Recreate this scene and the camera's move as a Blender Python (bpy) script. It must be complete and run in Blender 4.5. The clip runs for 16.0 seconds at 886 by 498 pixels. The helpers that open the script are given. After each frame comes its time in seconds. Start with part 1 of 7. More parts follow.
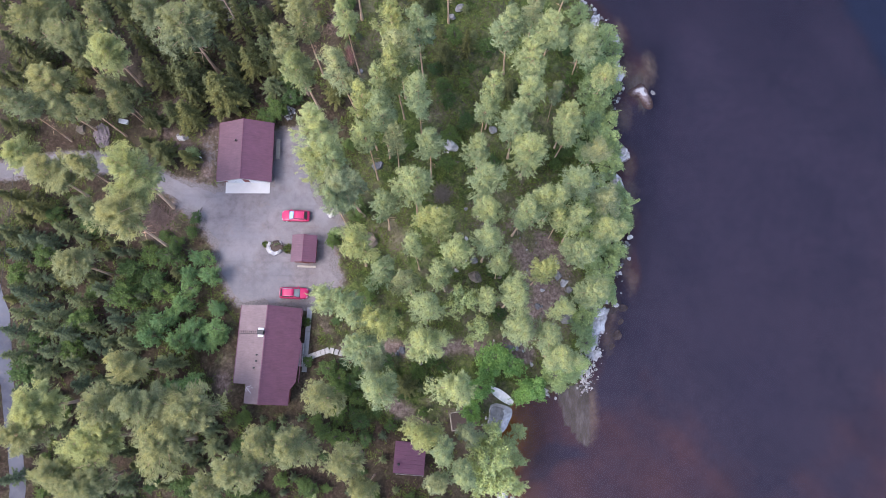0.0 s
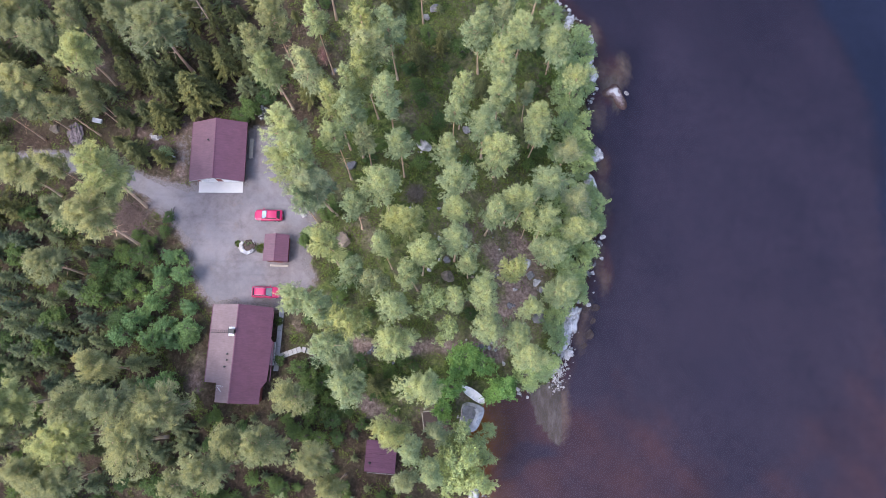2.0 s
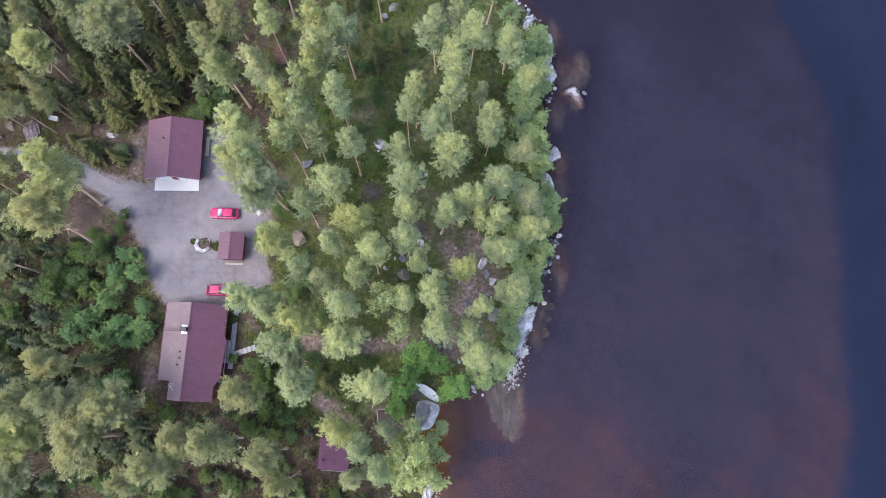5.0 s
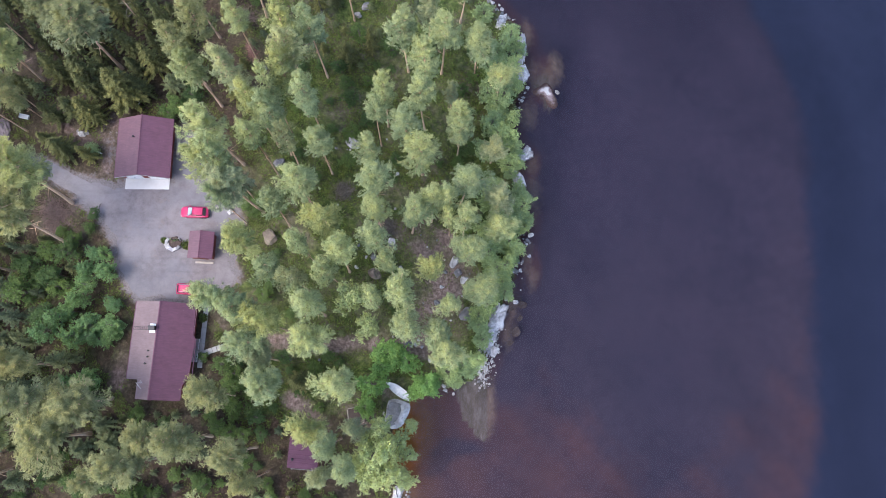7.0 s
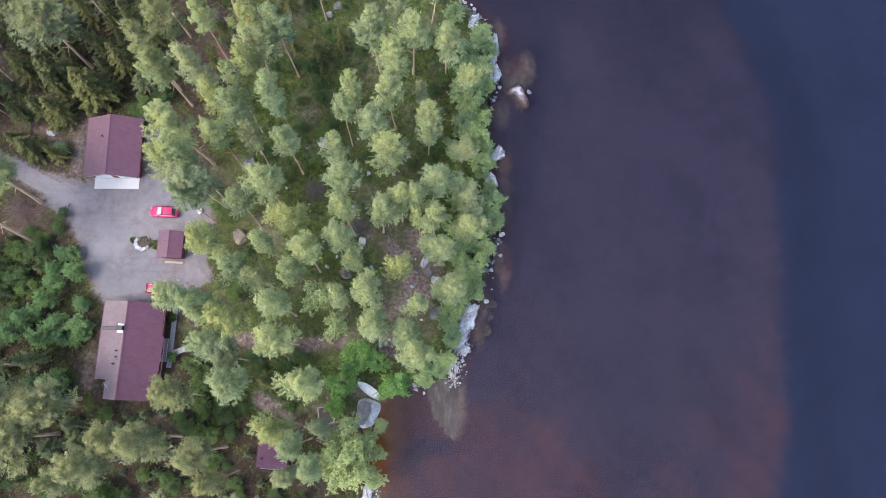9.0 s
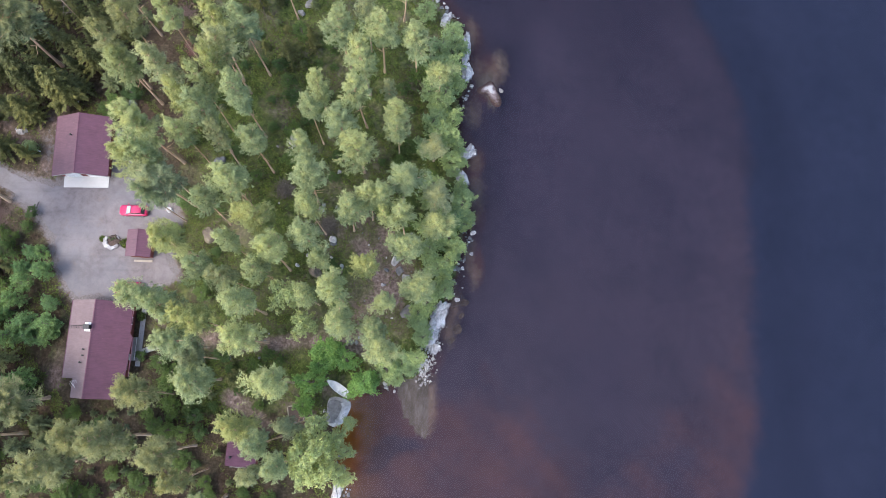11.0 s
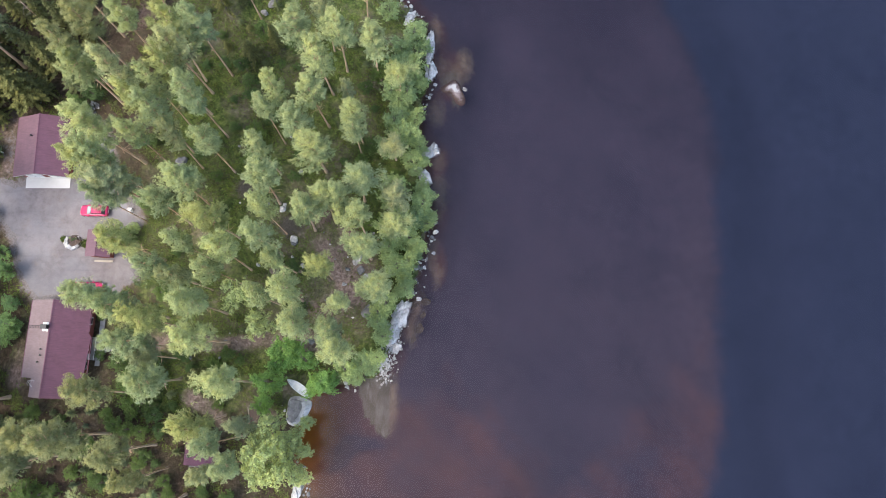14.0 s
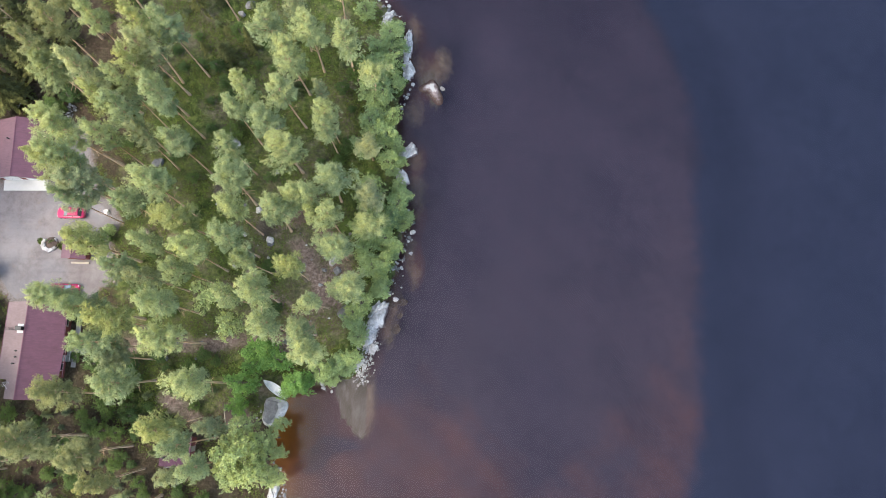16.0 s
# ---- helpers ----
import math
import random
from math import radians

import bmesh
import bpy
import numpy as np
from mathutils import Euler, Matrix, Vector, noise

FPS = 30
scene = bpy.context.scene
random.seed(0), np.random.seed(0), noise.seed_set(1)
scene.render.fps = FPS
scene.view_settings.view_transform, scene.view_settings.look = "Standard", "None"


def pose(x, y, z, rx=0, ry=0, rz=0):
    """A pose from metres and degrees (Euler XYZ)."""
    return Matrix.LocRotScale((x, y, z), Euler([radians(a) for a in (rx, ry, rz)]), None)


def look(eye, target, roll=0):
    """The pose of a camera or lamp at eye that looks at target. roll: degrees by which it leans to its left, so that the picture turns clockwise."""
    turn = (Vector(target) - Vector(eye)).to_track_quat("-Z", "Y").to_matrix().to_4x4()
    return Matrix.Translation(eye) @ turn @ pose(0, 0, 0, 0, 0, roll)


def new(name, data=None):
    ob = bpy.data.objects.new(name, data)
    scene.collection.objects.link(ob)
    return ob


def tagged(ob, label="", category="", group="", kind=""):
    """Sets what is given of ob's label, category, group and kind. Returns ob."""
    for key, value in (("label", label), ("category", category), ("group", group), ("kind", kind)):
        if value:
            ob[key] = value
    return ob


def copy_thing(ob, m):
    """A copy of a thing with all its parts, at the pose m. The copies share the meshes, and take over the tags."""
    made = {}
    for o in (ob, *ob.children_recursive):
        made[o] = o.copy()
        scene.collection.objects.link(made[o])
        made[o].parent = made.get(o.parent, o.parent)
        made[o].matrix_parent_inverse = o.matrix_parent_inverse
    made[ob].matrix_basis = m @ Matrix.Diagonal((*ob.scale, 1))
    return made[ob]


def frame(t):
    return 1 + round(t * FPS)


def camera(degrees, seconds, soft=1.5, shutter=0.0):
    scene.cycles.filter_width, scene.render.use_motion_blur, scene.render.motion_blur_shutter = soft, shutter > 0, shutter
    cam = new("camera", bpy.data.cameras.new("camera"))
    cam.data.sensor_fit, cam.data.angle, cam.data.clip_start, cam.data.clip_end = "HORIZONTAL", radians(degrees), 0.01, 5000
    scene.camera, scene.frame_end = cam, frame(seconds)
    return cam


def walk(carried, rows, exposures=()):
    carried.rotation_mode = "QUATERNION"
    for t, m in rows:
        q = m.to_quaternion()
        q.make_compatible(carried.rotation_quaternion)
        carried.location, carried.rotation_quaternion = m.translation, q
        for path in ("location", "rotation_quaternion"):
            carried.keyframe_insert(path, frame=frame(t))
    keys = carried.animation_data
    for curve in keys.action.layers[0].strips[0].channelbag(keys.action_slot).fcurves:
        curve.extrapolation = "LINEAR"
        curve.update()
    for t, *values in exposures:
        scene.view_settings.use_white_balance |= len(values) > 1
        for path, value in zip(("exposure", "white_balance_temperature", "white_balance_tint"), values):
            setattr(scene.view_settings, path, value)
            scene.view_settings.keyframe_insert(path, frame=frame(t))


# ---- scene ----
cam = camera(62.8, 16.0, 0.72)
PATH = [
    (0, (1.03, -0.219, 118.965), (1.01, 0.15, 116.999), -2.8),
    (0.5, (1.979, -0.249, 119.035), (1.961, 0.121, 117.069), -2.4),
    (1, (2.925, -0.274, 119.126), (2.91, 0.096, 117.161), -2.1),
    (1.5, (3.908, -0.264, 119.211), (3.894, 0.106, 117.245), -1.8),
    (2, (4.861, -0.301, 119.339), (4.851, 0.067, 117.374), -1.2),
    (2.5, (5.793, -0.32, 119.449), (5.786, 0.049, 117.483), -0.7),
    (3, (6.746, -0.316, 119.547), (6.744, 0.052, 117.582), 0.1),
    (3.5, (7.731, -0.312, 119.612), (7.732, 0.056, 117.646), 0.7),
    (4, (8.725, -0.314, 119.701), (8.73, 0.052, 117.735), 1.2),
    (6.5, (13.787, -0.241, 119.99), (13.807, 0.12, 118.023), 3.6),
    (7, (14.774, -0.256, 120.034), (14.797, 0.104, 118.067), 4.1),
    (7.5, (15.732, -0.277, 120.106), (15.758, 0.084, 118.139), 4.6),
    (8, (16.625, -0.248, 120.193), (16.658, 0.111, 118.226), 5.5),
    (8.5, (17.533, -0.196, 120.255), (17.569, 0.161, 118.287), 6.3),
    (9, (18.5, -0.166, 120.313), (18.541, 0.191, 118.345), 6.9),
    (11.5, (23.959, -0.161, 120.61), (24.01, 0.191, 118.642), 8.5),
    (12, (25.189, -0.162, 120.641), (25.238, 0.191, 118.673), 8.1),
    (12.5, (26.519, -0.153, 120.641), (26.563, 0.199, 118.672), 7.4),
    (13, (27.926, -0.127, 120.614), (27.965, 0.225, 118.646), 6.4),
    (13.5, (29.405, -0.082, 120.569), (29.436, 0.268, 118.6), 5.2),
    (14, (30.917, -0.016, 120.495), (30.939, 0.333, 118.525), 3.8),
    (14.5, (32.422, 0.029, 120.373), (32.435, 0.377, 118.404), 2.3),
    (15, (33.901, 0.049, 120.229), (33.906, 0.398, 118.26), 0.9),
    (15.5, (35.334, 0.047, 120.117), (35.331, 0.396, 118.148), -0.4),
    (16, (36.775, 0.027, 120.034), (36.764, 0.377, 118.065), -1.8),
]
walk(cam, [(t, look(eye, target, roll)) for t, eye, target, roll in PATH], [(0, 1.5, 5960, 17), (8, 1.54, 6030, 12.5), (12, 1.6, 6400, 9.5), (14, 1.66, 6650, 7), (16, 1.75, 6850, 4.5)])

# ---- world, sun, exposure ----
world = bpy.data.worlds.new("sky")
scene.world = world
world.use_nodes = True
wn, wl = world.node_tree.nodes, world.node_tree.links
wn.clear()
sky = wn.new("ShaderNodeTexSky")
sky.sky_type, sky.sun_disc = "NISHITA", False
sky.sun_elevation, sky.sun_rotation = radians(58), radians(-116)
sky.air_density, sky.dust_density, sky.ozone_density = 1.0, 3.0, 1.0
wb, wo = wn.new("ShaderNodeBackground"), wn.new("ShaderNodeOutputWorld")
wb.inputs["Strength"].default_value = 0.15
wl.new(sky.outputs[0], wb.inputs[0])
wl.new(wb.outputs[0], wo.inputs[0])
sun = new("sun", bpy.data.lights.new("sun", "SUN"))
sun.data.energy, sun.data.angle, sun.data.color = 0.85, radians(22), (1.0, 0.96, 0.90)
sun.matrix_world = look((-49, -24, 88), (0, 0, 0))


# ---- materials ----
class Mat:
    """A node material with a few shorthands."""

    def __init__(self, name):
        self.m = bpy.data.materials.new(name)
        self.m.use_nodes = True
        self.n, self.l = self.m.node_tree.nodes, self.m.node_tree.links
        self.b = self.n["Principled BSDF"]

    def add(self, kind, **sets):
        node = self.n.new(kind)
        for key, value in sets.items():
            node.inputs[key].default_value = value
        return node

    def coord(self, which="Object"):
        return self.n.new("ShaderNodeTexCoord").outputs[which]

    def noise(self, scale, detail=4, rough=0.6, vec=None):
        t = self.add("ShaderNodeTexNoise", Scale=scale, Detail=detail, Roughness=rough)
        self.l.new(vec or self.coord(), t.inputs["Vector"])
        return t.outputs["Fac"]

    def ramp(self, fac, stops, mode="LINEAR"):
        r = self.n.new("ShaderNodeValToRGB")
        r.color_ramp.interpolation = mode
        e = r.color_ramp.elements
        while len(e) < len(stops):
            e.new(0.5)
        for el, (p, c) in zip(e, stops):
            el.position, el.color = p, (*c, 1) if len(c) == 3 else c
        self.l.new(fac, r.inputs[0])
        return r.outputs[0]

    def span(self, fac, a, b, lo=0.0, hi=1.0):
        r = self.add("ShaderNodeMapRange")
        for i, v in zip((1, 2, 3, 4), (a, b, lo, hi)):
            r.inputs[i].default_value = v
        self.l.new(fac, r.inputs[0])
        return r.outputs[0]

    def mix(self, fac, a, b, mode="MIX"):
        x = self.n.new("ShaderNodeMix")
        x.data_type, x.blend_type = "RGBA", mode
        for sock, v in ((x.inputs[0], fac), (x.inputs[6], a), (x.inputs[7], b)):
            if isinstance(v, (int, float)):
                sock.default_value = v
            elif isinstance(v, tuple):
                sock.default_value = (*v, 1)
            else:
                self.l.new(v, sock)
        return x.outputs[2]

    def math(self, op, a, b):
        x = self.n.new("ShaderNodeMath")
        x.operation = op
        for sock, v in zip(x.inputs, (a, b)):
            if isinstance(v, (int, float)):
                sock.default_value = v
            else:
                self.l.new(v, sock)
        return x.outputs[0]

    def color(self, out):
        self.l.new(out, self.b.inputs["Base Color"])
        return self

    def set(self, rough=0.8, metal=0.0, spec=0.5):
        self.b.inputs["Roughness"].default_value = rough
        self.b.inputs["Metallic"].default_value = metal
        self.b.inputs["Specular IOR Level"].default_value = spec
        return self

    def bump(self, fac, strength=0.4, dist=0.02):
        b = self.add("ShaderNodeBump", Strength=strength, Distance=dist)
        self.l.new(fac, b.inputs["Height"])
        self.l.new(b.outputs[0], self.b.inputs["Normal"])
        return self


def simple(name, c, rough=0.7, metal=0.0, scale=3.0, vary=0.25, spec=0.5, bump=0.0):
    """Plain surface with grain and stains at two scales."""
    m = Mat(name)
    big, fine = m.noise(scale), m.noise(scale * 14, 3)
    both = m.math("ADD", m.math("MULTIPLY", big, 0.65), m.math("MULTIPLY", fine, 0.35))
    dark, light = tuple(v * (1 - vary) for v in c), tuple(min(1, v * (1 + vary)) for v in c)
    m.color(m.ramp(both, [(0.3, dark), (0.7, light)])).set(rough, metal, spec)
    if bump:
        m.bump(fine, bump, 0.02)
    return m.m


def foliage(name, c_dark, c_mid, c_light, per_tree=0.3, trans=0.25, lit_shoots=None):
    """Needles or leaves: tone by tree, by limb and by tuft; crowns yellow upwards for young growth and for light on
    their tops.
    """
    m = Mat(name)
    v = m.coord()
    geo, info = m.n.new("ShaderNodeNewGeometry"), m.n.new("ShaderNodeObjectInfo")
    r = m.ramp(geo.outputs["Random Per Island"], [(0.0, c_dark), (0.5, c_mid), (1.0, c_light)])
    limb = m.ramp(m.noise(0.8, 3, 0.6, v), [(0.36, (0.85, 0.91, 0.95)), (0.5, (1, 1, 1)), (0.64, (1.14, 1.08, 0.92))])
    tone = m.ramp(info.outputs["Random"], [(0.0, (1 - per_tree, 1 - per_tree * 0.75, 1 - per_tree * 0.35)), (0.5, (1, 1, 1)), (1.0, (1 + per_tree * 0.8, 1 + per_tree * 0.6, 1 + per_tree * 0.2))])
    r = m.mix(1.0, r, limb, "MULTIPLY")
    # young growth is yellower; the top light is put into this tint too
    if lit_shoots:
        z = m.n.new("ShaderNodeSeparateXYZ")
        m.l.new(v, z.inputs[0])
        r = m.mix(1.0, r, m.ramp(m.span(z.outputs["Z"], *lit_shoots), [(0, (0.90, 0.97, 1.06)), (0.6, (0.99, 1.0, 1.0)), (1, (1.06, 1.03, 0.93))]), "MULTIPLY")
    col = m.mix(1.0, r, tone, "MULTIPLY")
    m.color(col).set(0.75, 0, 0.25)
    tr = m.n.new("ShaderNodeBsdfTranslucent")
    m.l.new(col, tr.inputs[0])
    ms = m.n.new("ShaderNodeMixShader")
    ms.inputs[0].default_value = trans
    m.l.new(m.b.outputs[0], ms.inputs[1])
    m.l.new(tr.outputs[0], ms.inputs[2])
    m.l.new(ms.outputs[0], m.n["Material Output"].inputs[0])
    return m.m


def tones(c, k=0.28):
    """Dark, middle and light of one leaf colour."""
    return tuple(x * (1 - k) for x in c), c, tuple(x * (1 + k) for x in c)


PINE = foliage("pine_needles", *tones((0.372, 0.415, 0.206), 0.32), 0.18, 0.45, (13, 21))
PINEGREY = foliage("grey_pine_needles", *tones((0.352, 0.376, 0.203), 0.32), 0.18, 0.45, (13, 21))
# needle colour darkened for the dimmer western and southern wood
PINEDIM = foliage("dimmed_pine_needles", *tones((0.304, 0.308, 0.142), 0.32), 0.20, 0.45, (13, 21))
PINEPALE = foliage("yellow_pine_needles", *tones((0.370, 0.390, 0.162), 0.32), 0.16, 0.45, (13, 21))
SPRUCE = foliage("spruce_needles", *tones((0.126, 0.132, 0.048), 0.4), 0.28, 0.3)
YOUNGSPRUCE = foliage("young_spruce_needles", *tones((0.125, 0.148, 0.070), 0.4), 0.34, 0.3)
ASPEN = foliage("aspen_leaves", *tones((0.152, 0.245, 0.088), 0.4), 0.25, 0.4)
WILLOW = foliage("willow_leaves", *tones((0.215, 0.360, 0.100), 0.35), 0.2, 0.45)
BUSH = foliage("bush_leaves", *tones((0.084, 0.130, 0.036), 0.4), 0.35, 0.35)
BIRCH = foliage("birch_leaves", *tones((0.460, 0.515, 0.225)), 0.15, 0.45)
ALDER = foliage("alder_leaves", *tones((0.305, 0.390, 0.172)), 0.25, 0.45)
SHRUB = foliage("undergrowth_leaves", (0.080, 0.066, 0.024), (0.094, 0.138, 0.027), (0.145, 0.195, 0.040), 0.2)


def bark_material():
    m = Mat("pine_bark")
    z = m.n.new("ShaderNodeSeparateXYZ")
    m.l.new(m.coord(), z.inputs[0])
    up = m.span(z.outputs["Z"], 3, 10)
    low = m.ramp(m.noise(6), [(0.3, (0.50, 0.335, 0.225)), (0.7, (0.70, 0.52, 0.37))])
    top = m.ramp(m.noise(5), [(0.3, (0.54, 0.33, 0.20)), (0.7, (0.74, 0.52, 0.36))])
    return m.color(m.mix(up, low, top)).set(0.9).bump(m.noise(18), 0.6, 0.03).m


BARK = bark_material()
GREYBARK = simple("grey_bark", (0.136, 0.115, 0.0935), 0.9, 0, 5, 0.4, bump=0.5)
DEADWOOD = simple("dead_twigs", (0.187, 0.128, 0.106), 0.9, 0, 4, 0.4)


def rock_material(name, c, lichen, wet=0.0):
    m = Mat(name)
    v = m.coord()
    base = m.ramp(m.noise(1.3, 6, 0.65, v), [(0.25, tuple(x * 0.6 for x in c)), (0.55, c), (0.8, tuple(min(1, x * 1.3) for x in c))])
    patches = m.ramp(m.noise(3.5, 5, 0.7, v), [(0.52, (0, 0, 0)), (0.62, (1, 1, 1))])
    info = m.n.new("ShaderNodeObjectInfo")
    tone = m.ramp(info.outputs["Random"], [(0, (0.75, 0.75, 0.78)), (1, (1.15, 1.12, 1.08))])
    grime = m.ramp(m.noise(0.55, 6, 0.7, v), [(0.36, (0.55, 0.54, 0.54)), (0.6, (1, 1, 1))])
    base = m.mix(1.0, base, grime, "MULTIPLY")
    m.color(m.mix(1.0, m.mix(patches, base, lichen), tone, "MULTIPLY")).set(0.9 - wet)
    return m.bump(m.noise(9, 6, 0.7, v), 0.7, 0.06).m


ROCK = rock_material("granite", (0.255, 0.251, 0.259), (0.153, 0.157, 0.145))
PALEROCK = rock_material("bleached_granite", (0.60, 0.59, 0.585), (0.35, 0.34, 0.34))
BROWNROCK = rock_material("mossy_granite", (0.221, 0.178, 0.145), (0.136, 0.136, 0.068))
# darkened towards the bed's tone, in place of light absorbed by the water
SUNKROCK = rock_material("submerged_granite", (0.125, 0.115, 0.105), (0.085, 0.08, 0.078))


def roof_material(name, c):
    m = Mat(name)
    v = m.coord()
    mp = m.add("ShaderNodeMapping")
    m.l.new(v, mp.inputs[0])
    mp.inputs["Scale"].default_value = (0.5, 4, 1)
    streak = m.noise(1.6, 5, 0.6, mp.outputs[0])
    stain = m.noise(0.7, 5, 0.65, v)
    both = m.math("ADD", m.math("MULTIPLY", streak, 0.5), m.math("MULTIPLY", stain, 0.5))
    col = m.ramp(both, [(0.32, tuple(x * 0.78 for x in c)), (0.5, c), (0.68, tuple(x * 1.22 for x in c))])
    specks = m.ramp(m.noise(7, 3, 0.7, v), [(0.66, (0, 0, 0)), (0.74, (1, 1, 1))])
    m.color(m.mix(m.math("MULTIPLY", specks, 0.35), col, (0.34, 0.26, 0.26))).set(0.62, 0, 0.4)
    return m.bump(m.noise(22, 3, 0.6, v), 0.25, 0.02).m


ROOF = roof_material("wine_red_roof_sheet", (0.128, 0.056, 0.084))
ROOF2 = roof_material("dark_wine_red_felt", (0.0988, 0.0319, 0.0608))
REDWALL = simple("red_painted_boards", (0.184, 0.048, 0.04), 0.8, 0, 4, 0.3)
WHITE = simple("white_paint", (0.72, 0.72, 0.72), 0.6, 0, 3, 0.1)
PALECONC = simple("pale_concrete", (0.53, 0.52, 0.51), 0.85, 0, 1.2, 0.07, bump=0.2)
CONCRETE = simple("weathered_concrete", (0.32, 0.304, 0.304), 0.9, 0, 2, 0.18, bump=0.3)
DECK = simple("grey_weathered_boards", (0.272, 0.256, 0.256), 0.85, 0, 3, 0.25, bump=0.3)
LOG = simple("bleached_timber", (0.34, 0.30, 0.25), 0.8, 0, 4, 0.25)
STEEL = simple("galvanised_steel", (0.62, 0.63, 0.65), 0.35, 0.8, 5, 0.15)
BLACK = simple("black_metal", (0.03, 0.03, 0.032), 0.5, 0.3, 5, 0.2)
GLASS = simple("dark_window_glass", (0.03, 0.035, 0.045), 0.08, 0, 1, 0.1)
RUBBER = simple("black_rubber", (0.03, 0.03, 0.03), 0.85, 0, 8, 0.2)
CARRED = simple("red_car_paint", (0.41, 0.02, 0.092), 0.3, 0.0, 1.5, 0.05)
LAMPGLASS = simple("headlamp_glass", (0.42, 0.40, 0.42), 0.1, 0.2, 5, 0.1)
REARGLASS = simple("rear_lamp_plastic", (0.30, 0.01, 0.01), 0.2, 0, 5, 0.1)
HULL = simple("white_gelcoat", (0.80, 0.80, 0.80), 0.4, 0, 1.5, 0.08)
HULLIN = simple("pale_boat_floor", (0.76, 0.76, 0.76), 0.6, 0, 2, 0.2)
SOIL = simple("dark_soil", (0.075, 0.052, 0.042), 0.95, 0, 4, 0.35, bump=0.6)
PLASTIC = simple("white_plastic", (0.68, 0.69, 0.70), 0.5, 0, 3, 0.1)


def gravel_material(name, a, b, track=0.0):
    m = Mat(name)
    v = m.coord()
    wide, mid, fine = m.noise(0.16, 4, 0.6, v), m.noise(0.8, 7, 0.8, v), m.noise(9, 4, 0.8, v)
    s = m.math("ADD", m.math("MULTIPLY", wide, 0.38), m.math("ADD", m.math("MULTIPLY", mid, 0.38), m.math("MULTIPLY", fine, 0.24)))
    col = m.ramp(s, [(0.42, a), (0.58, b)])
    blue = m.ramp(m.noise(0.1, 4, 0.6, v), [(0.44, (0, 0, 0)), (0.58, (1, 1, 1))])
    col = m.mix(m.math("MULTIPLY", blue, 0.4), col, (0.160, 0.163, 0.185))
    mp = m.add("ShaderNodeMapping")
    m.l.new(v, mp.inputs[0])
    mp.inputs["Rotation"].default_value = (0, 0, radians(28))
    mp.inputs["Scale"].default_value = (0.12, 1.5, 1)
    wheel = m.ramp(m.noise(0.8, 3, 0.5, mp.outputs[0]), [(0.56, (0, 0, 0)), (0.66, (1, 1, 1))])
    col = m.mix(m.math("MULTIPLY", wheel, 0.16), col, tuple(x * 0.62 for x in a))
    litter = m.ramp(m.noise(0.55, 7, 0.8, v), [(0.56, (0, 0, 0)), (0.70, (1, 1, 1))])
    m.color(m.mix(m.math("MULTIPLY", litter, 0.5), col, (0.20, 0.155, 0.13))).set(0.95)
    return m.bump(fine, 0.5, 0.03).m


GRAVEL = gravel_material("grey_gravel", (0.130, 0.112, 0.113), (0.230, 0.202, 0.203))
TRACK = gravel_material("gravel_track", (0.155, 0.138, 0.138), (0.245, 0.220, 0.220))
ASPHALT = gravel_material("worn_asphalt", (0.074, 0.0718, 0.0873), (0.111, 0.107, 0.122))


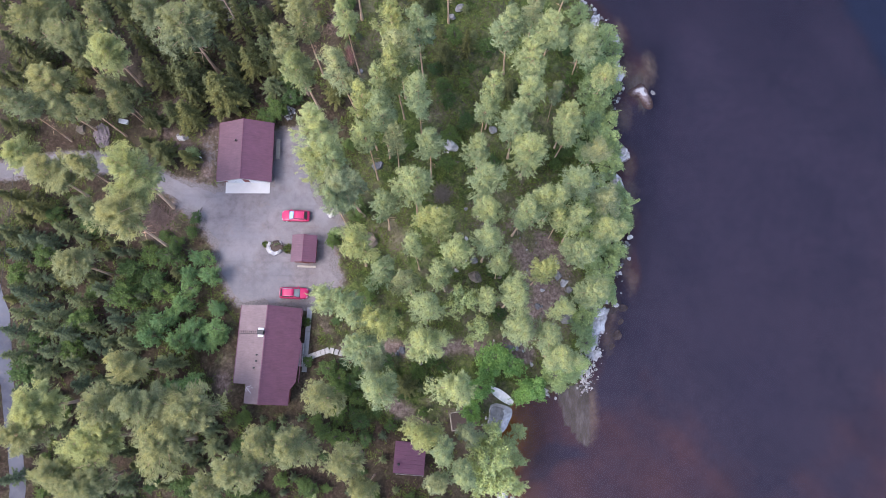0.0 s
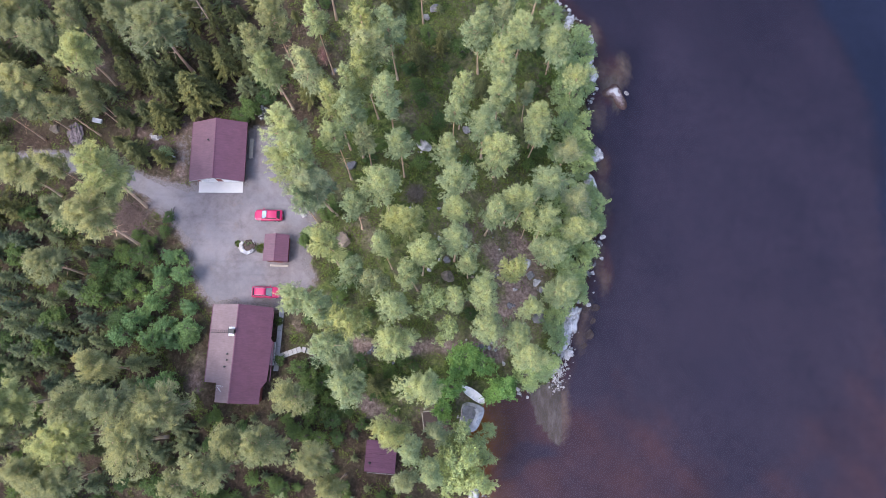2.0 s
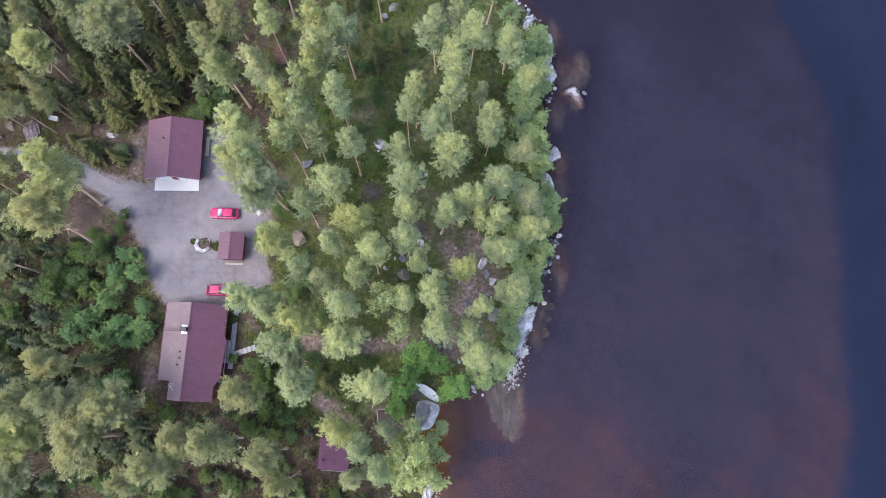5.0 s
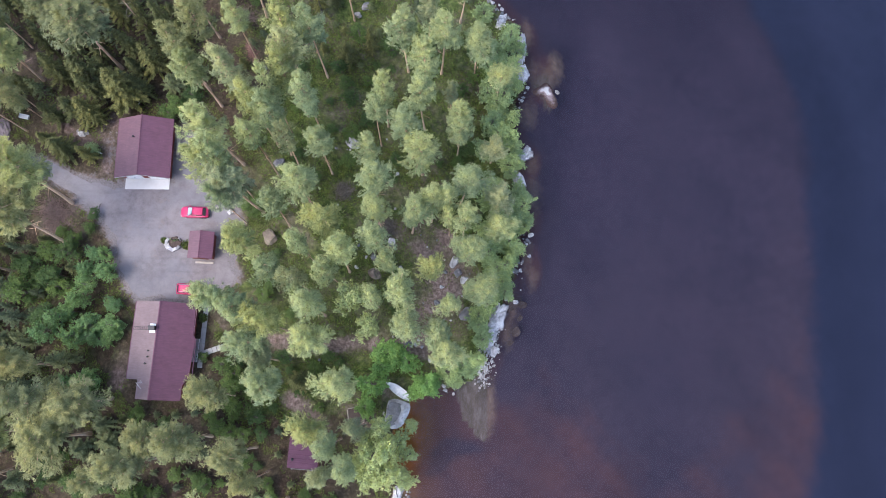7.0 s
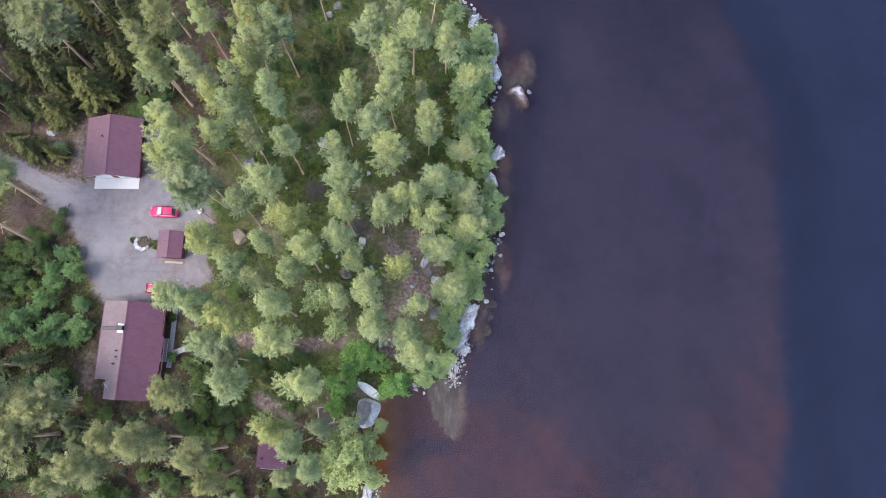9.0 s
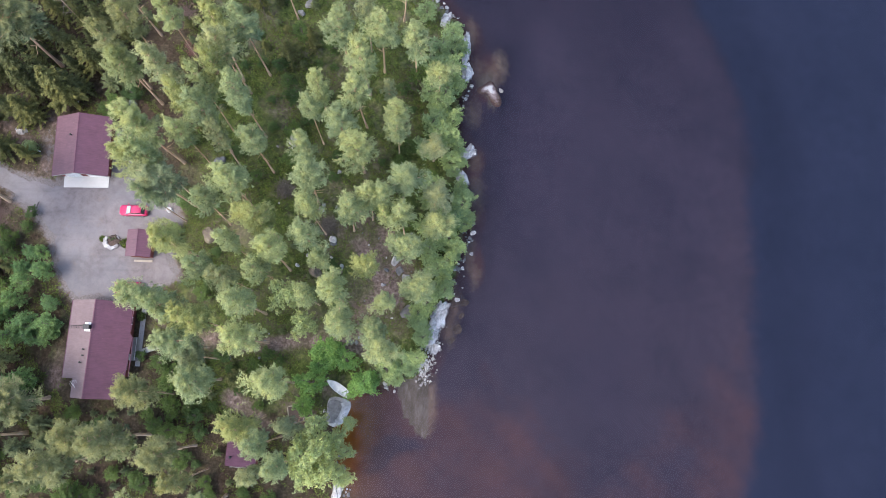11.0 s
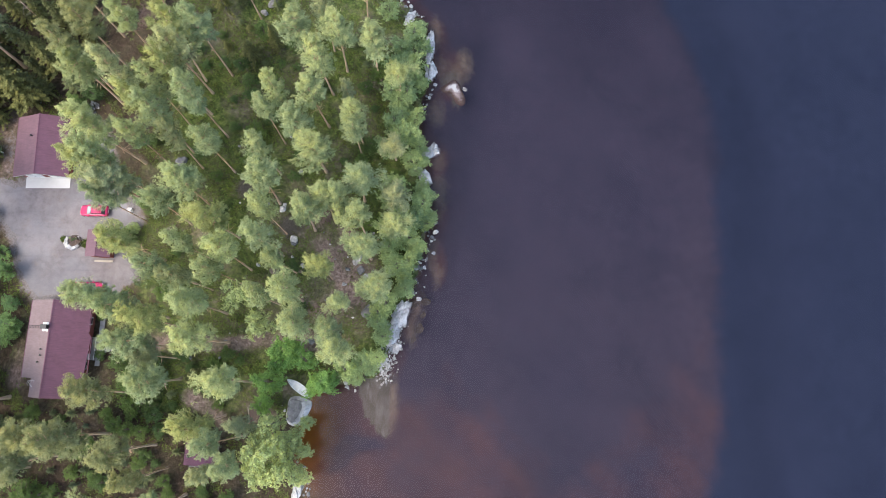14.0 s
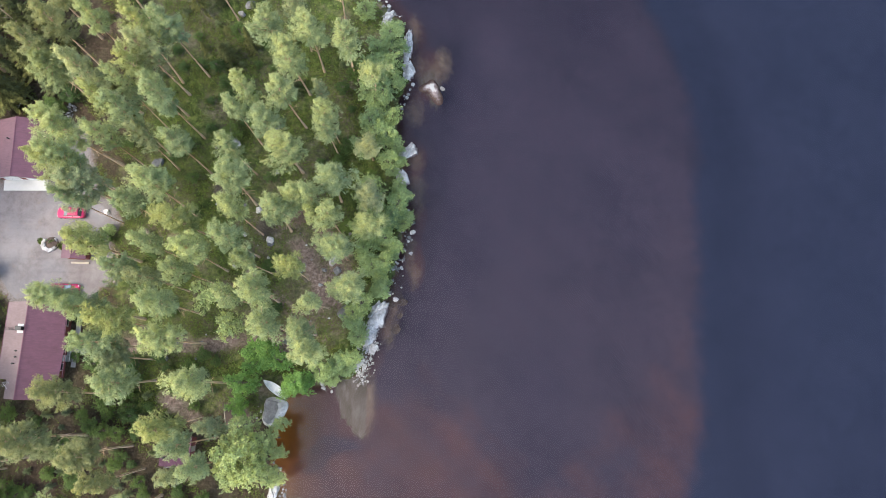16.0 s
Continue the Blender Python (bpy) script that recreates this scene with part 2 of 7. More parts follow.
def ground_material():
    """Moss, litter, bare earth and shade-darkened needles on land; sand, silt and rock ledges under the water, their
    colour darkened with depth for the light lost there.
    """
    m = Mat("forest_floor")
    v = m.coord()
    moss = m.ramp(m.noise(1.1, 7, 0.75, v), [(0.34, (0.016, 0.024, 0.007)), (0.5, (0.056, 0.080, 0.019)), (0.66, (0.140, 0.160, 0.046))])
    litter = m.ramp(m.noise(1.7, 7, 0.78, v), [(0.32, (0.060, 0.042, 0.033)), (0.5, (0.190, 0.136, 0.113)), (0.68, (0.38, 0.295, 0.26))])
    broad, mid = m.noise(0.11, 5, 0.65, v), m.noise(0.6, 6, 0.7, v)
    patch = m.ramp(m.math("ADD", m.math("MULTIPLY", broad, 0.6), m.math("MULTIPLY", mid, 0.4)), [(0.45, (0, 0, 0)), (0.61, (1, 1, 1))])
    bare = m.n.new("ShaderNodeAttribute")
    bare.attribute_name = "bare"
    edge = m.math("ADD", m.math("MULTIPLY", bare.outputs["Fac"], 1.5), m.span(mid, 0.3, 0.7, -0.45, 0.15))
    worn = m.math("MAXIMUM", m.math("MULTIPLY", patch, 0.5), m.math("MINIMUM", edge, 1.0))
    land = m.mix(worn, moss, litter)
    # brown needle litter, its colour also darkened for the dense wood's shade
    shaded_duff = m.n.new("ShaderNodeAttribute")
    shaded_duff.attribute_name = "shaded_duff"
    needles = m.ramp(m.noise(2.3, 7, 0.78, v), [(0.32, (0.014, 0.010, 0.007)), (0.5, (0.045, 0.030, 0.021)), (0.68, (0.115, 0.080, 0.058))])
    shed = m.math("ADD", shaded_duff.outputs["Fac"], m.span(m.noise(0.45, 6, 0.7, v), 0.3, 0.7, -0.4, 0.4))
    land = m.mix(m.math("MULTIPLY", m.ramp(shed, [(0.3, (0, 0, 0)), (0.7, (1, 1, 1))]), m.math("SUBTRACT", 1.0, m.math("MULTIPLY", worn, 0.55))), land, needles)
    grit = m.n.new("ShaderNodeAttribute")
    grit.attribute_name = "grit"
    strewn = m.math("ADD", grit.outputs["Fac"], m.span(m.noise(1.3, 6, 0.75, v), 0.3, 0.7, -0.45, 0.45))
    pebbles = m.ramp(m.noise(5, 5, 0.75, v), [(0.35, (0.11, 0.095, 0.09)), (0.65, (0.24, 0.215, 0.215))])
    land = m.mix(m.ramp(strewn, [(0.35, (0, 0, 0)), (0.75, (1, 1, 1))]), land, pebbles)
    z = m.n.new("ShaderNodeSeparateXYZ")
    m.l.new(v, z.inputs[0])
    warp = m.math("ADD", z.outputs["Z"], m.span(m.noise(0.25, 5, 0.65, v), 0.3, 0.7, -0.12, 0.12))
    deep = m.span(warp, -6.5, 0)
    # bed darkens and blues with depth, painting the light lost in the water
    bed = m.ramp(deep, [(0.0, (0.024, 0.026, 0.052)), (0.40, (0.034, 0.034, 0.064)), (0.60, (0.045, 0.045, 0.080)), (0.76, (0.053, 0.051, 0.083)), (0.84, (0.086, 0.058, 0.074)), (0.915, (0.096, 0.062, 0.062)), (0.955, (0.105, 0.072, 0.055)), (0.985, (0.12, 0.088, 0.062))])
    mp = m.add("ShaderNodeMapping")
    m.l.new(v, mp.inputs[0])
    mp.inputs["Rotation"].default_value = (0, 0, radians(20))
    mp.inputs["Scale"].default_value = (1, 0.3, 1)
    streak = m.ramp(m.noise(1.0, 7, 0.75, mp.outputs[0]), [(0.34, (0.105, 0.105, 0.085)), (0.52, (0.150, 0.152, 0.130)), (0.68, (0.235, 0.240, 0.220))])
    silt = m.ramp(m.noise(0.5, 5, 0.7, v), [(0.35, (0.165, 0.148, 0.115)), (0.65, (0.30, 0.27, 0.20))])
    ledge, shoal = m.n.new("ShaderNodeAttribute"), m.n.new("ShaderNodeAttribute")
    ledge.attribute_name, shoal.attribute_name = "ledge", "silt"
    ragged_ = m.span(m.noise(0.9, 5, 0.65, v), 0.3, 0.7, -0.12, 0.12)
    peat = m.n.new("ShaderNodeAttribute")
    peat.attribute_name = "peat"
    drop = m.n.new("ShaderNodeAttribute")
    drop.attribute_name = "drop"
    # the blue of deep water is put into the bed's colour beyond the shelf
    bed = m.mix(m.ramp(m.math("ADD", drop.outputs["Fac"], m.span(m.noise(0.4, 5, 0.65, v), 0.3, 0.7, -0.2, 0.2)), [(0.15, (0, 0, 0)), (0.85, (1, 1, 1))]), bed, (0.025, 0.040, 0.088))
    bed = m.mix(m.math("MULTIPLY", peat.outputs["Fac"], m.span(m.noise(0.5, 5, 0.65, v), 0.3, 0.7, 0.65, 1.1)), bed, (0.50, 0.225, 0.040))
    cloudy = m.ramp(m.noise(0.07, 5, 0.65, v), [(0.34, (0.80, 0.82, 0.86)), (0.5, (1, 1, 1)), (0.66, (1.13, 1.10, 1.08))])
    weedy = m.ramp(m.noise(0.7, 4, 0.65, v), [(0.36, (0.91, 0.92, 0.93)), (0.64, (1.08, 1.07, 1.05))])
    bed = m.mix(1.0, m.mix(1.0, bed, cloudy, "MULTIPLY"), weedy, "MULTIPLY")
    bed = m.mix(m.ramp(m.math("ADD", shoal.outputs["Fac"], ragged_), [(0.15, (0, 0, 0)), (0.85, (1, 1, 1))]), bed, silt)
    bed = m.mix(m.ramp(m.math("ADD", ledge.outputs["Fac"], ragged_), [(0.25, (0, 0, 0)), (0.6, (1, 1, 1))]), bed, streak)
    sub = m.span(z.outputs["Z"], -0.05, 0.12)
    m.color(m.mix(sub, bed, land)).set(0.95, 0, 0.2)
    relief = m.add("ShaderNodeBump", Distance=0.15)
    m.l.new(m.span(sub, 0, 1, 0.06, 0.9), relief.inputs["Strength"])
    m.l.new(m.noise(3.0, 6, 0.8, v), relief.inputs["Height"])
    m.l.new(relief.outputs[0], m.b.inputs["Normal"])
    return m.m


GROUND = ground_material()


def water_material():
    m = Mat("lake_water")
    v = m.coord()
    mp = m.add("ShaderNodeMapping")
    m.l.new(v, mp.inputs[0])
    mp.inputs["Rotation"].default_value = (0, 0, radians(35))
    mp.inputs["Scale"].default_value = (1, 0.45, 1)
    wave = m.noise(0.6, 1.5, 0.5, mp.outputs[0])
    bump = m.add("ShaderNodeBump", Strength=0.012, Distance=0.05)
    m.l.new(wave, bump.inputs["Height"])
    clear, gloss = m.n.new("ShaderNodeBsdfTransparent"), m.n.new("ShaderNodeBsdfGlossy")
    clear.inputs[0].default_value = (0.72, 0.66, 0.68, 1)
    gloss.inputs["Roughness"].default_value = 0.06
    m.l.new(bump.outputs[0], gloss.inputs["Normal"])
    fr = m.add("ShaderNodeFresnel", IOR=1.33)
    m.l.new(bump.outputs[0], fr.inputs["Normal"])
    ms = m.n.new("ShaderNodeMixShader")
    m.l.new(fr.outputs[0], ms.inputs[0])
    m.l.new(clear.outputs[0], ms.inputs[1])
    m.l.new(gloss.outputs[0], ms.inputs[2])
    m.l.new(ms.outputs[0], m.n["Material Output"].inputs[0])
    return m.m


WATER = water_material()


# ---- mesh helpers ----
def mesh_from(name, verts, faces, mats, smooth=False, idx=None):
    me = bpy.data.meshes.new(name)
    me.from_pydata([tuple(v) for v in verts], [], [tuple(f) for f in faces])
    for mt in mats:
        me.materials.append(mt)
    if smooth:
        me.polygons.foreach_set("use_smooth", [True] * len(me.polygons))
    if idx is not None:
        me.polygons.foreach_set("material_index", idx)
    me.update()
    return me


def part(name, bm, material, parent=None, label="", smooth=False):
    """Links a bmesh as one mesh object under a thing or a part."""
    me = bpy.data.meshes.new(name)
    bm.to_mesh(me)
    bm.free()
    me.materials.append(material)
    if smooth:
        me.polygons.foreach_set("use_smooth", [True] * len(me.polygons))
    ob = new(name, me)
    if parent:
        ob.parent = parent
    return tagged(ob, label)


def thing(name, label, category, m=None, group="", kind=""):
    """An Empty at the base of a thing."""
    e = new(name)
    e.empty_display_size = 0.2
    if m is not None:
        e.matrix_basis = m
    return tagged(e, label, category, group, kind)


def box(bm, cx, cy, cz, sx, sy, sz, bevel=0.0, m=None):
    """A box by centre and size, with bevelled edges."""
    r = bmesh.ops.create_cube(bm, size=1)
    mat = (m or Matrix()) @ Matrix.Translation((cx, cy, cz)) @ Matrix.Diagonal((sx, sy, sz, 1))
    bmesh.ops.transform(bm, matrix=mat, verts=r["verts"])
    if bevel:
        edges = {e for v in r["verts"] for e in v.link_edges}
        bmesh.ops.bevel(bm, geom=list(edges), offset=bevel, segments=2, affect="EDGES", profile=0.5)
    return bm


def tube(bm, a, b, r0, r1, sides=8):
    """A tapered rod from a to b."""
    a, b = Vector(a), Vector(b)
    q = (b - a).to_track_quat("Z", "Y")
    r = bmesh.ops.create_cone(bm, cap_ends=True, segments=sides, radius1=r0, radius2=r1, depth=(b - a).length)
    bmesh.ops.transform(bm, matrix=Matrix.LocRotScale((a + b) / 2, q, None), verts=r["verts"])
    return bm


def slab(bm, pts, thick):
    """A plate whose top face is pts, thick metres deep, straight down."""
    top = [bm.verts.new(p) for p in pts]
    low = [bm.verts.new((p[0], p[1], p[2] - thick)) for p in pts]
    bm.faces.new(top)
    bm.faces.new(low[::-1])
    n = len(pts)
    for i in range(n):
        bm.faces.new((top[i], low[i], low[(i + 1) % n], top[(i + 1) % n]))
    bmesh.ops.recalc_face_normals(bm, faces=bm.faces)
    return bm


# ---- the lie of the land ----
SHORE = np.array([
    (60, 900), (20, 300), (34, 170), (14, 105), (20, 78), (25, 67), (28.8, 62.9), (29.9, 60.2), (30.5, 55.9), (30.7, 52.7), (29.6, 49.6), (28.0, 45.4),
    (28.5, 40.3), (30.3, 38.5), (29.7, 35.2), (28.0, 32.2), (29.5, 29.3), (31.2, 27.5), (30.4, 25.3), (29.2, 23.4), (28.7, 20.5), (28.0, 16.7),
    (26.4, 12.9), (25.3, 10.1), (24.2, 7.3), (24.0, 4.5), (23.4, 1.3), (21.0, -0.4), (18.3, -1.0), (14.2, -1.9), (10.9, -3.2), (10.0, -6.5),
    (8.2, -8.8), (8.6, -11.6), (9.2, -15.1), (10.6, -18.7), (14, -28), (4, -48), (18, -90), (-10, -200), (40, -900)], float)
YARD = np.array([(-42.5, 31.6), (-39.8, 30.6), (-36.8, 30.1), (-35.4, 30.4), (-35.3, 31.0), (-27.6, 31.0), (-27.4, 39.8), (-23.7, 40.2), (-22.1, 35.0), (-20.4, 28.4), (-17.7, 27.2), (-16.7, 24.7),
                 (-18.3, 22.8), (-17.6, 18.3), (-16.8, 15.8), (-19.4, 14.4), (-20.0, 12.4), (-31.4, 12.6), (-32.8, 14.0), (-34.3, 16.4), (-35.8, 21.5), (-38.3, 25.3), (-42.5, 28.5)])
TRACK_LINE = np.array([(-110, 30), (-90, 31.5), (-72.9, 34.2), (-67.4, 35.3), (-61.9, 35.8), (-54.4, 35.2), (-47.7, 33.1), (-41.9, 30.0), (-37.0, 26.4)])
LANE_LINE = np.array([(-100, 60), (-82, 32), (-73.5, 17), (-70.4, 10.1), (-69.1, 3.0), (-67.4, -3.9), (-66.0, -10.7), (-64.7, -17.5), (-62, -40), (-66, -90)])
PATHS = [np.array([(-15.5, 4.6), (-10, 6), (-4, 5.0), (3, 6.0), (10, 5.0), (14, 8)]), np.array([(-8, -3), (-5, -5), (-2, -8)]), np.array([(12, 22), (15, 18), (16, 12), (19, 15)]),
         np.array([(3, -5), (6, -9), (5, -13)]), np.array([(-44, 46), (-48, 42), (-41, 37)]), np.array([(-36.5, 43), (-38.5, 38), (-38, 33)]),
         np.array([(-33, 3), (-34.5, -1)]), np.array([(11.5, 6), (13.5, 4.5)])]


def along(p, line):
    """Distance of points p (n, 2) from a polyline."""
    best = np.full(len(p), 1e9)
    for a, b in zip(line[:-1], line[1:]):
        d = b - a
        u = np.clip(((p - a) @ d) / (d @ d), 0, 1)
        best = np.minimum(best, np.hypot(*(p - a - u[:, None] * d).T))
    return best


def inside(p, poly):
    hit = np.zeros(len(p), bool)
    for a, b in zip(poly, np.roll(poly, -1, 0)):
        if a[1] == b[1]:
            continue
        c = ((a[1] > p[:, 1]) != (b[1] > p[:, 1])) & (p[:, 0] < (b[0] - a[0]) * (p[:, 1] - a[1]) / (b[1] - a[1]) + a[0])
        hit ^= c
    return hit


LAND = np.vstack([SHORE, [(-3000, -900), (-3000, 900)]])


def smooth01(v):
    v = np.clip(v, 0, 1)
    return v * v * (3 - 2 * v)


def wave(x, y, s, k):
    return np.sin(x * s + 1.3 * k) * np.cos(y * s * 0.83 + 2.1 * k) + 0.5 * np.sin((x + y) * s * 1.7 + k)


def shelf_edge(x, y):
    """How far east the shallow shelf reaches."""
    return 79.8 - np.where(y > 34, 0.0055, 0.0018) * (y - 34) ** 2 + 0.7 * wave(x, y, 0.13, 5) + 0.3 * wave(x, y, 0.5, 6)


def heights(x, y):
    """Height of the ground and of the lake's bed at arrays x, y."""
    p = np.stack([x, y], 1)
    d = along(p, SHORE)
    land = inside(p, LAND)
    up = 0.15 + 6.1 * (1 - np.exp(-(d / 34) ** 1.15)) + (0.35 * wave(x, y, 0.16, 1) + 0.22 * wave(x, y, 0.45, 2)) * smooth01(d / 8)
    flat = np.where(inside(p, YARD), 0, along(p, np.vstack([YARD, YARD[:1]])))
    up = up + (6.0 - up) * (1 - smooth01((flat - 1) / 9))
    bld = np.minimum(along(p, np.array([(-26.3, -2.5), (-26.3, 11)])), along(p, np.array([(-31.6, 32), (-31.6, 40)])))
    up = up + (6.0 - up) * (1 - smooth01((bld - 6) / 6))
    west = smooth01((-42 - x) / 30)
    up = up - west * 2.0
    bay = np.maximum(smooth01((20.8 - np.hypot(x - 28, y + 24) + 0.4 * wave(x, y, 0.5, 2)) / 2.6), smooth01((13 - np.hypot(x - 12, y + 9)) / 4))
    # shelf deepened northwards so its colour darkens, for the dimmer sky reflected there
    shelf = -np.minimum(np.clip(1.95 + (y - 10) * 0.036, 1.4, 4.2), 0.75 + 0.30 * d)
    shoal = -np.minimum(1.12, 0.12 + 0.06 * d + 0.75 * np.maximum(smooth01((x - 11.5) / 8), smooth01((y + 4.5) / 3)))
    bed = shelf * (1 - bay) + shoal * bay + 0.12 * wave(x, y, 0.5, 3)
    edge = shelf_edge(x, y)
    bed = bed + 0.5 * np.exp(-((x - edge + 3) / 4.5) ** 2) * (1 - 0.7 * smooth01((25 - y) / 30))
    bed = bed - 3.6 * smooth01((x - edge + 1) / 16)
    for cx, cy, rx, ry, top in ((34.6, 54.5, 2.4, 3.6, 0.55), (31.9, 18.5, 1.4, 4.2, 0.75), (31.5, 60.0, 1.3, 3.2, 0.75), (31.6, 37.0, 1.6, 2.4, 0.5), (21.6, -4.2, 1.9, 4.2, 0.42), (33.9, 50.2, 1.6, 2.2, 0.2)):
        k = np.exp(-(((x - cx) / rx) ** 2 + ((y - cy) / ry) ** 2))
        bed = bed + (-top - bed) * np.where(bed < -top, k, 0)
    for cx, cy, rx, ry, low in ((13.6, -14.0, 2.0, 1.2, 2.3), (15.6, -12.4, 1.6, 1.5, 2.3), (17.4, -10.9, 1.8, 1.1, 2.3), (20.6, -10.6, 2.2, 0.6, 2.1), (60, 40, 9, 12, 2.6), (52, 0, 8, 9, 2.5), (47, 55, 5, 9, 2.4)):
        k = np.exp(-(((x - cx) / rx) ** 2 + ((y - cy) / ry) ** 2))
        bed = bed + (-low - bed) * k
    bed = np.minimum(bed, -0.06)
    return np.where(land, up, bed)


def zg(x, y):
    return float(heights(np.array([float(x)]), np.array([float(y)]))[0])


def build_ground():
    fx = np.concatenate([[-2500, -1200, -600, -300, -200, -150, -125], np.arange(-110, 50, 1.0), np.arange(50, 96, 1.0), np.arange(96, 130, 2.5), [150, 220, 400, 900, 2500]])
    fy = np.concatenate([[-2500, -1200, -600, -300, -150, -90, -60, -45], np.arange(-34, 82, 1.0), [90, 110, 150, 250, 500, 1200, 2500]])
    gx, gy = np.meshgrid(fx, fy)
    x, y = gx.ravel(), gy.ravel()
    z = heights(np.clip(x, -900, 900), np.clip(y, -850, 850))
    w, h = len(fx), len(fy)
    i = (np.arange(h - 1)[:, None] * w + np.arange(w - 1)).ravel()
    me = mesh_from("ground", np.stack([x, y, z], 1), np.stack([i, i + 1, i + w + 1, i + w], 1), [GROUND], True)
    p = np.stack([x, y], 1)
    bare = np.zeros(len(x))
    for line in PATHS:
        bare = np.maximum(bare, (0.72 + 0.2 * wave(x, y, 0.9, 9)) * (1 - smooth01((along(p, line) - 0.4) / 2.2)))
    for cx, cy, rx, ry, k in ((16.5, 15, 5, 9, 1.1), (17, 20, 4, 6, 1.1), (13, 11, 6, 4, 1.0), (12, 25, 4, 4, 0.9), (4, 14, 4, 4, 0.6), (10, 6, 6, 2.5, 0.9), (6, 24, 4, 6, 0.6), (-18.6, 7, 2.2, 5, 0.6), (7.6, -1.6, 1.9, 1.5, 1.1), (-38.5, 39, 3.5, 5, 0.9), (-6, 5, 5, 1.6, 0.9), (4, -7, 3, 5, 0.8), (-33.5, 0, 2.5, 3.5, 0.9), (-25, -6, 8, 2.5, 0.4), (-44, -12, 13, 5, 0.3), (-46, 43, 7, 5, 0.7), (-44, 24.5, 5, 4.5, 0.95), (-40, 18, 3, 5, 0.6), (-50, 52, 12, 9, 0.7), (-10, -12, 12, 4, 0.3), (-36, -14, 16, 5, 0.3)):
        q = np.exp(-(((x - cx) / rx) ** 2 + ((y - cy) / ry) ** 2)) * k * (0.75 + 0.35 * wave(x, y, 0.8, 3))
        bare = np.clip(np.maximum(bare, q), 0, 1)
    ring = along(p, np.vstack([YARD, YARD[:1]]))
    bare = np.maximum(bare, 1 - smooth01(ring / 2.5))
    bare = np.maximum(bare, 0.8 * (1 - smooth01((along(p, TRACK_LINE) - 1) / 1.8)))
    gravelly = np.maximum(1 - smooth01(np.where(inside(p, YARD), 0, ring) / 2.2), 0.85 * (1 - smooth01((along(p, TRACK_LINE) - 1.2) / 1.3)))
    gravelly = np.maximum(gravelly, 0.5 * np.exp(-(((x + 38) / 2.2) ** 2 + ((y - 37) / 5.0) ** 2)))
    ag = me.attributes.new("grit", "FLOAT", "POINT")
    ag.data.foreach_set("value", gravelly.astype(np.float32))
    # west and south, where canopy shade is put into the floor's colour
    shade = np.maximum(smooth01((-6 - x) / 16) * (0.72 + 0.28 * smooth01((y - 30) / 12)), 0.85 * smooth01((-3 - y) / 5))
    ad = me.attributes.new("shaded_duff", "FLOAT", "POINT")
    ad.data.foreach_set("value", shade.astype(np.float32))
    at = me.attributes.new("bare", "FLOAT", "POINT")
    at.data.foreach_set("value", bare.astype(np.float32))
    # rock ledges and silt banks that show through the water
    left = 18.9 - 0.16 * y + 0.6 * np.maximum(0, -y - 5.5)
    wedge = smooth01((x - left + 0.9) / 1.0) * smooth01((24.2 - x) / 1.4) * smooth01((y + 11) / 2.5) * smooth01((0.8 - y) / 1.5)
    stone = wedge.copy()
    mud = np.zeros(len(x))
    for cx, cy, rx, ry, k in ((33.6, 51.4, 2.0, 2.2, 0.9), (34.6, 49.0, 1.2, 2.4, 0.7)):
        stone = np.maximum(stone, k * np.exp(-(((x - cx) / rx) ** 2 + ((y - cy) / ry) ** 2)))
    for cx, cy, rx, ry, k in ((36.1, 55.2, 1.5, 3.0, 0.85), (34.8, 52.6, 1.6, 2.0, 0.7), (32.0, 54.0, 2.4, 3.0, 0.45), (30.9, 61.0, 1.2, 3.6, 0.7), (30.4, 20.8, 1.0, 4.0, 0.6), (31.3, 17.0, 1.0, 2.6, 0.55), (27.8, 12.0, 1.6, 3.5, 0.5), (31.5, 31.0, 1.8, 5.0, 0.5), (31.0, 46.0, 2.0, 3.0, 0.5), (31.6, 37.0, 1.5, 2.4, 0.5), (23.8, -4.0, 1.2, 4.5, 0.8), (27.0, 8.0, 1.6, 3.0, 0.5)):
        mud = np.maximum(mud, k * np.exp(-(((x - cx) / rx) ** 2 + ((y - cy) / ry) ** 2)))
    brown = np.exp(-(((x - 10.0) / 4.4) ** 2 + ((y + 9.0) / 6.2) ** 2)) * (1.0 - 0.45 * smooth01((x - 11) / 4))
    for nm, val in (("ledge", stone), ("silt", mud), ("peat", brown), ("drop", smooth01((x - shelf_edge(x, y) + 2.4) / 6.0))):
        a2 = me.attributes.new(nm, "FLOAT", "POINT")
        a2.data.foreach_set("value", val.astype(np.float32))
    tagged(new("ground", me), "mossy brown forest floor running down into the lake", "ground", kind="structure")


build_ground()
wv = [(-200, -2500, 0), (2500, -2500, 0), (2500, 2500, 0), (-200, 2500, 0)]
lake = tagged(new("water", mesh_from("water", wv, [(0, 1, 2, 3)], [WATER])), "calm dark lake with a brown shallow shelf", "lake", kind="structure")


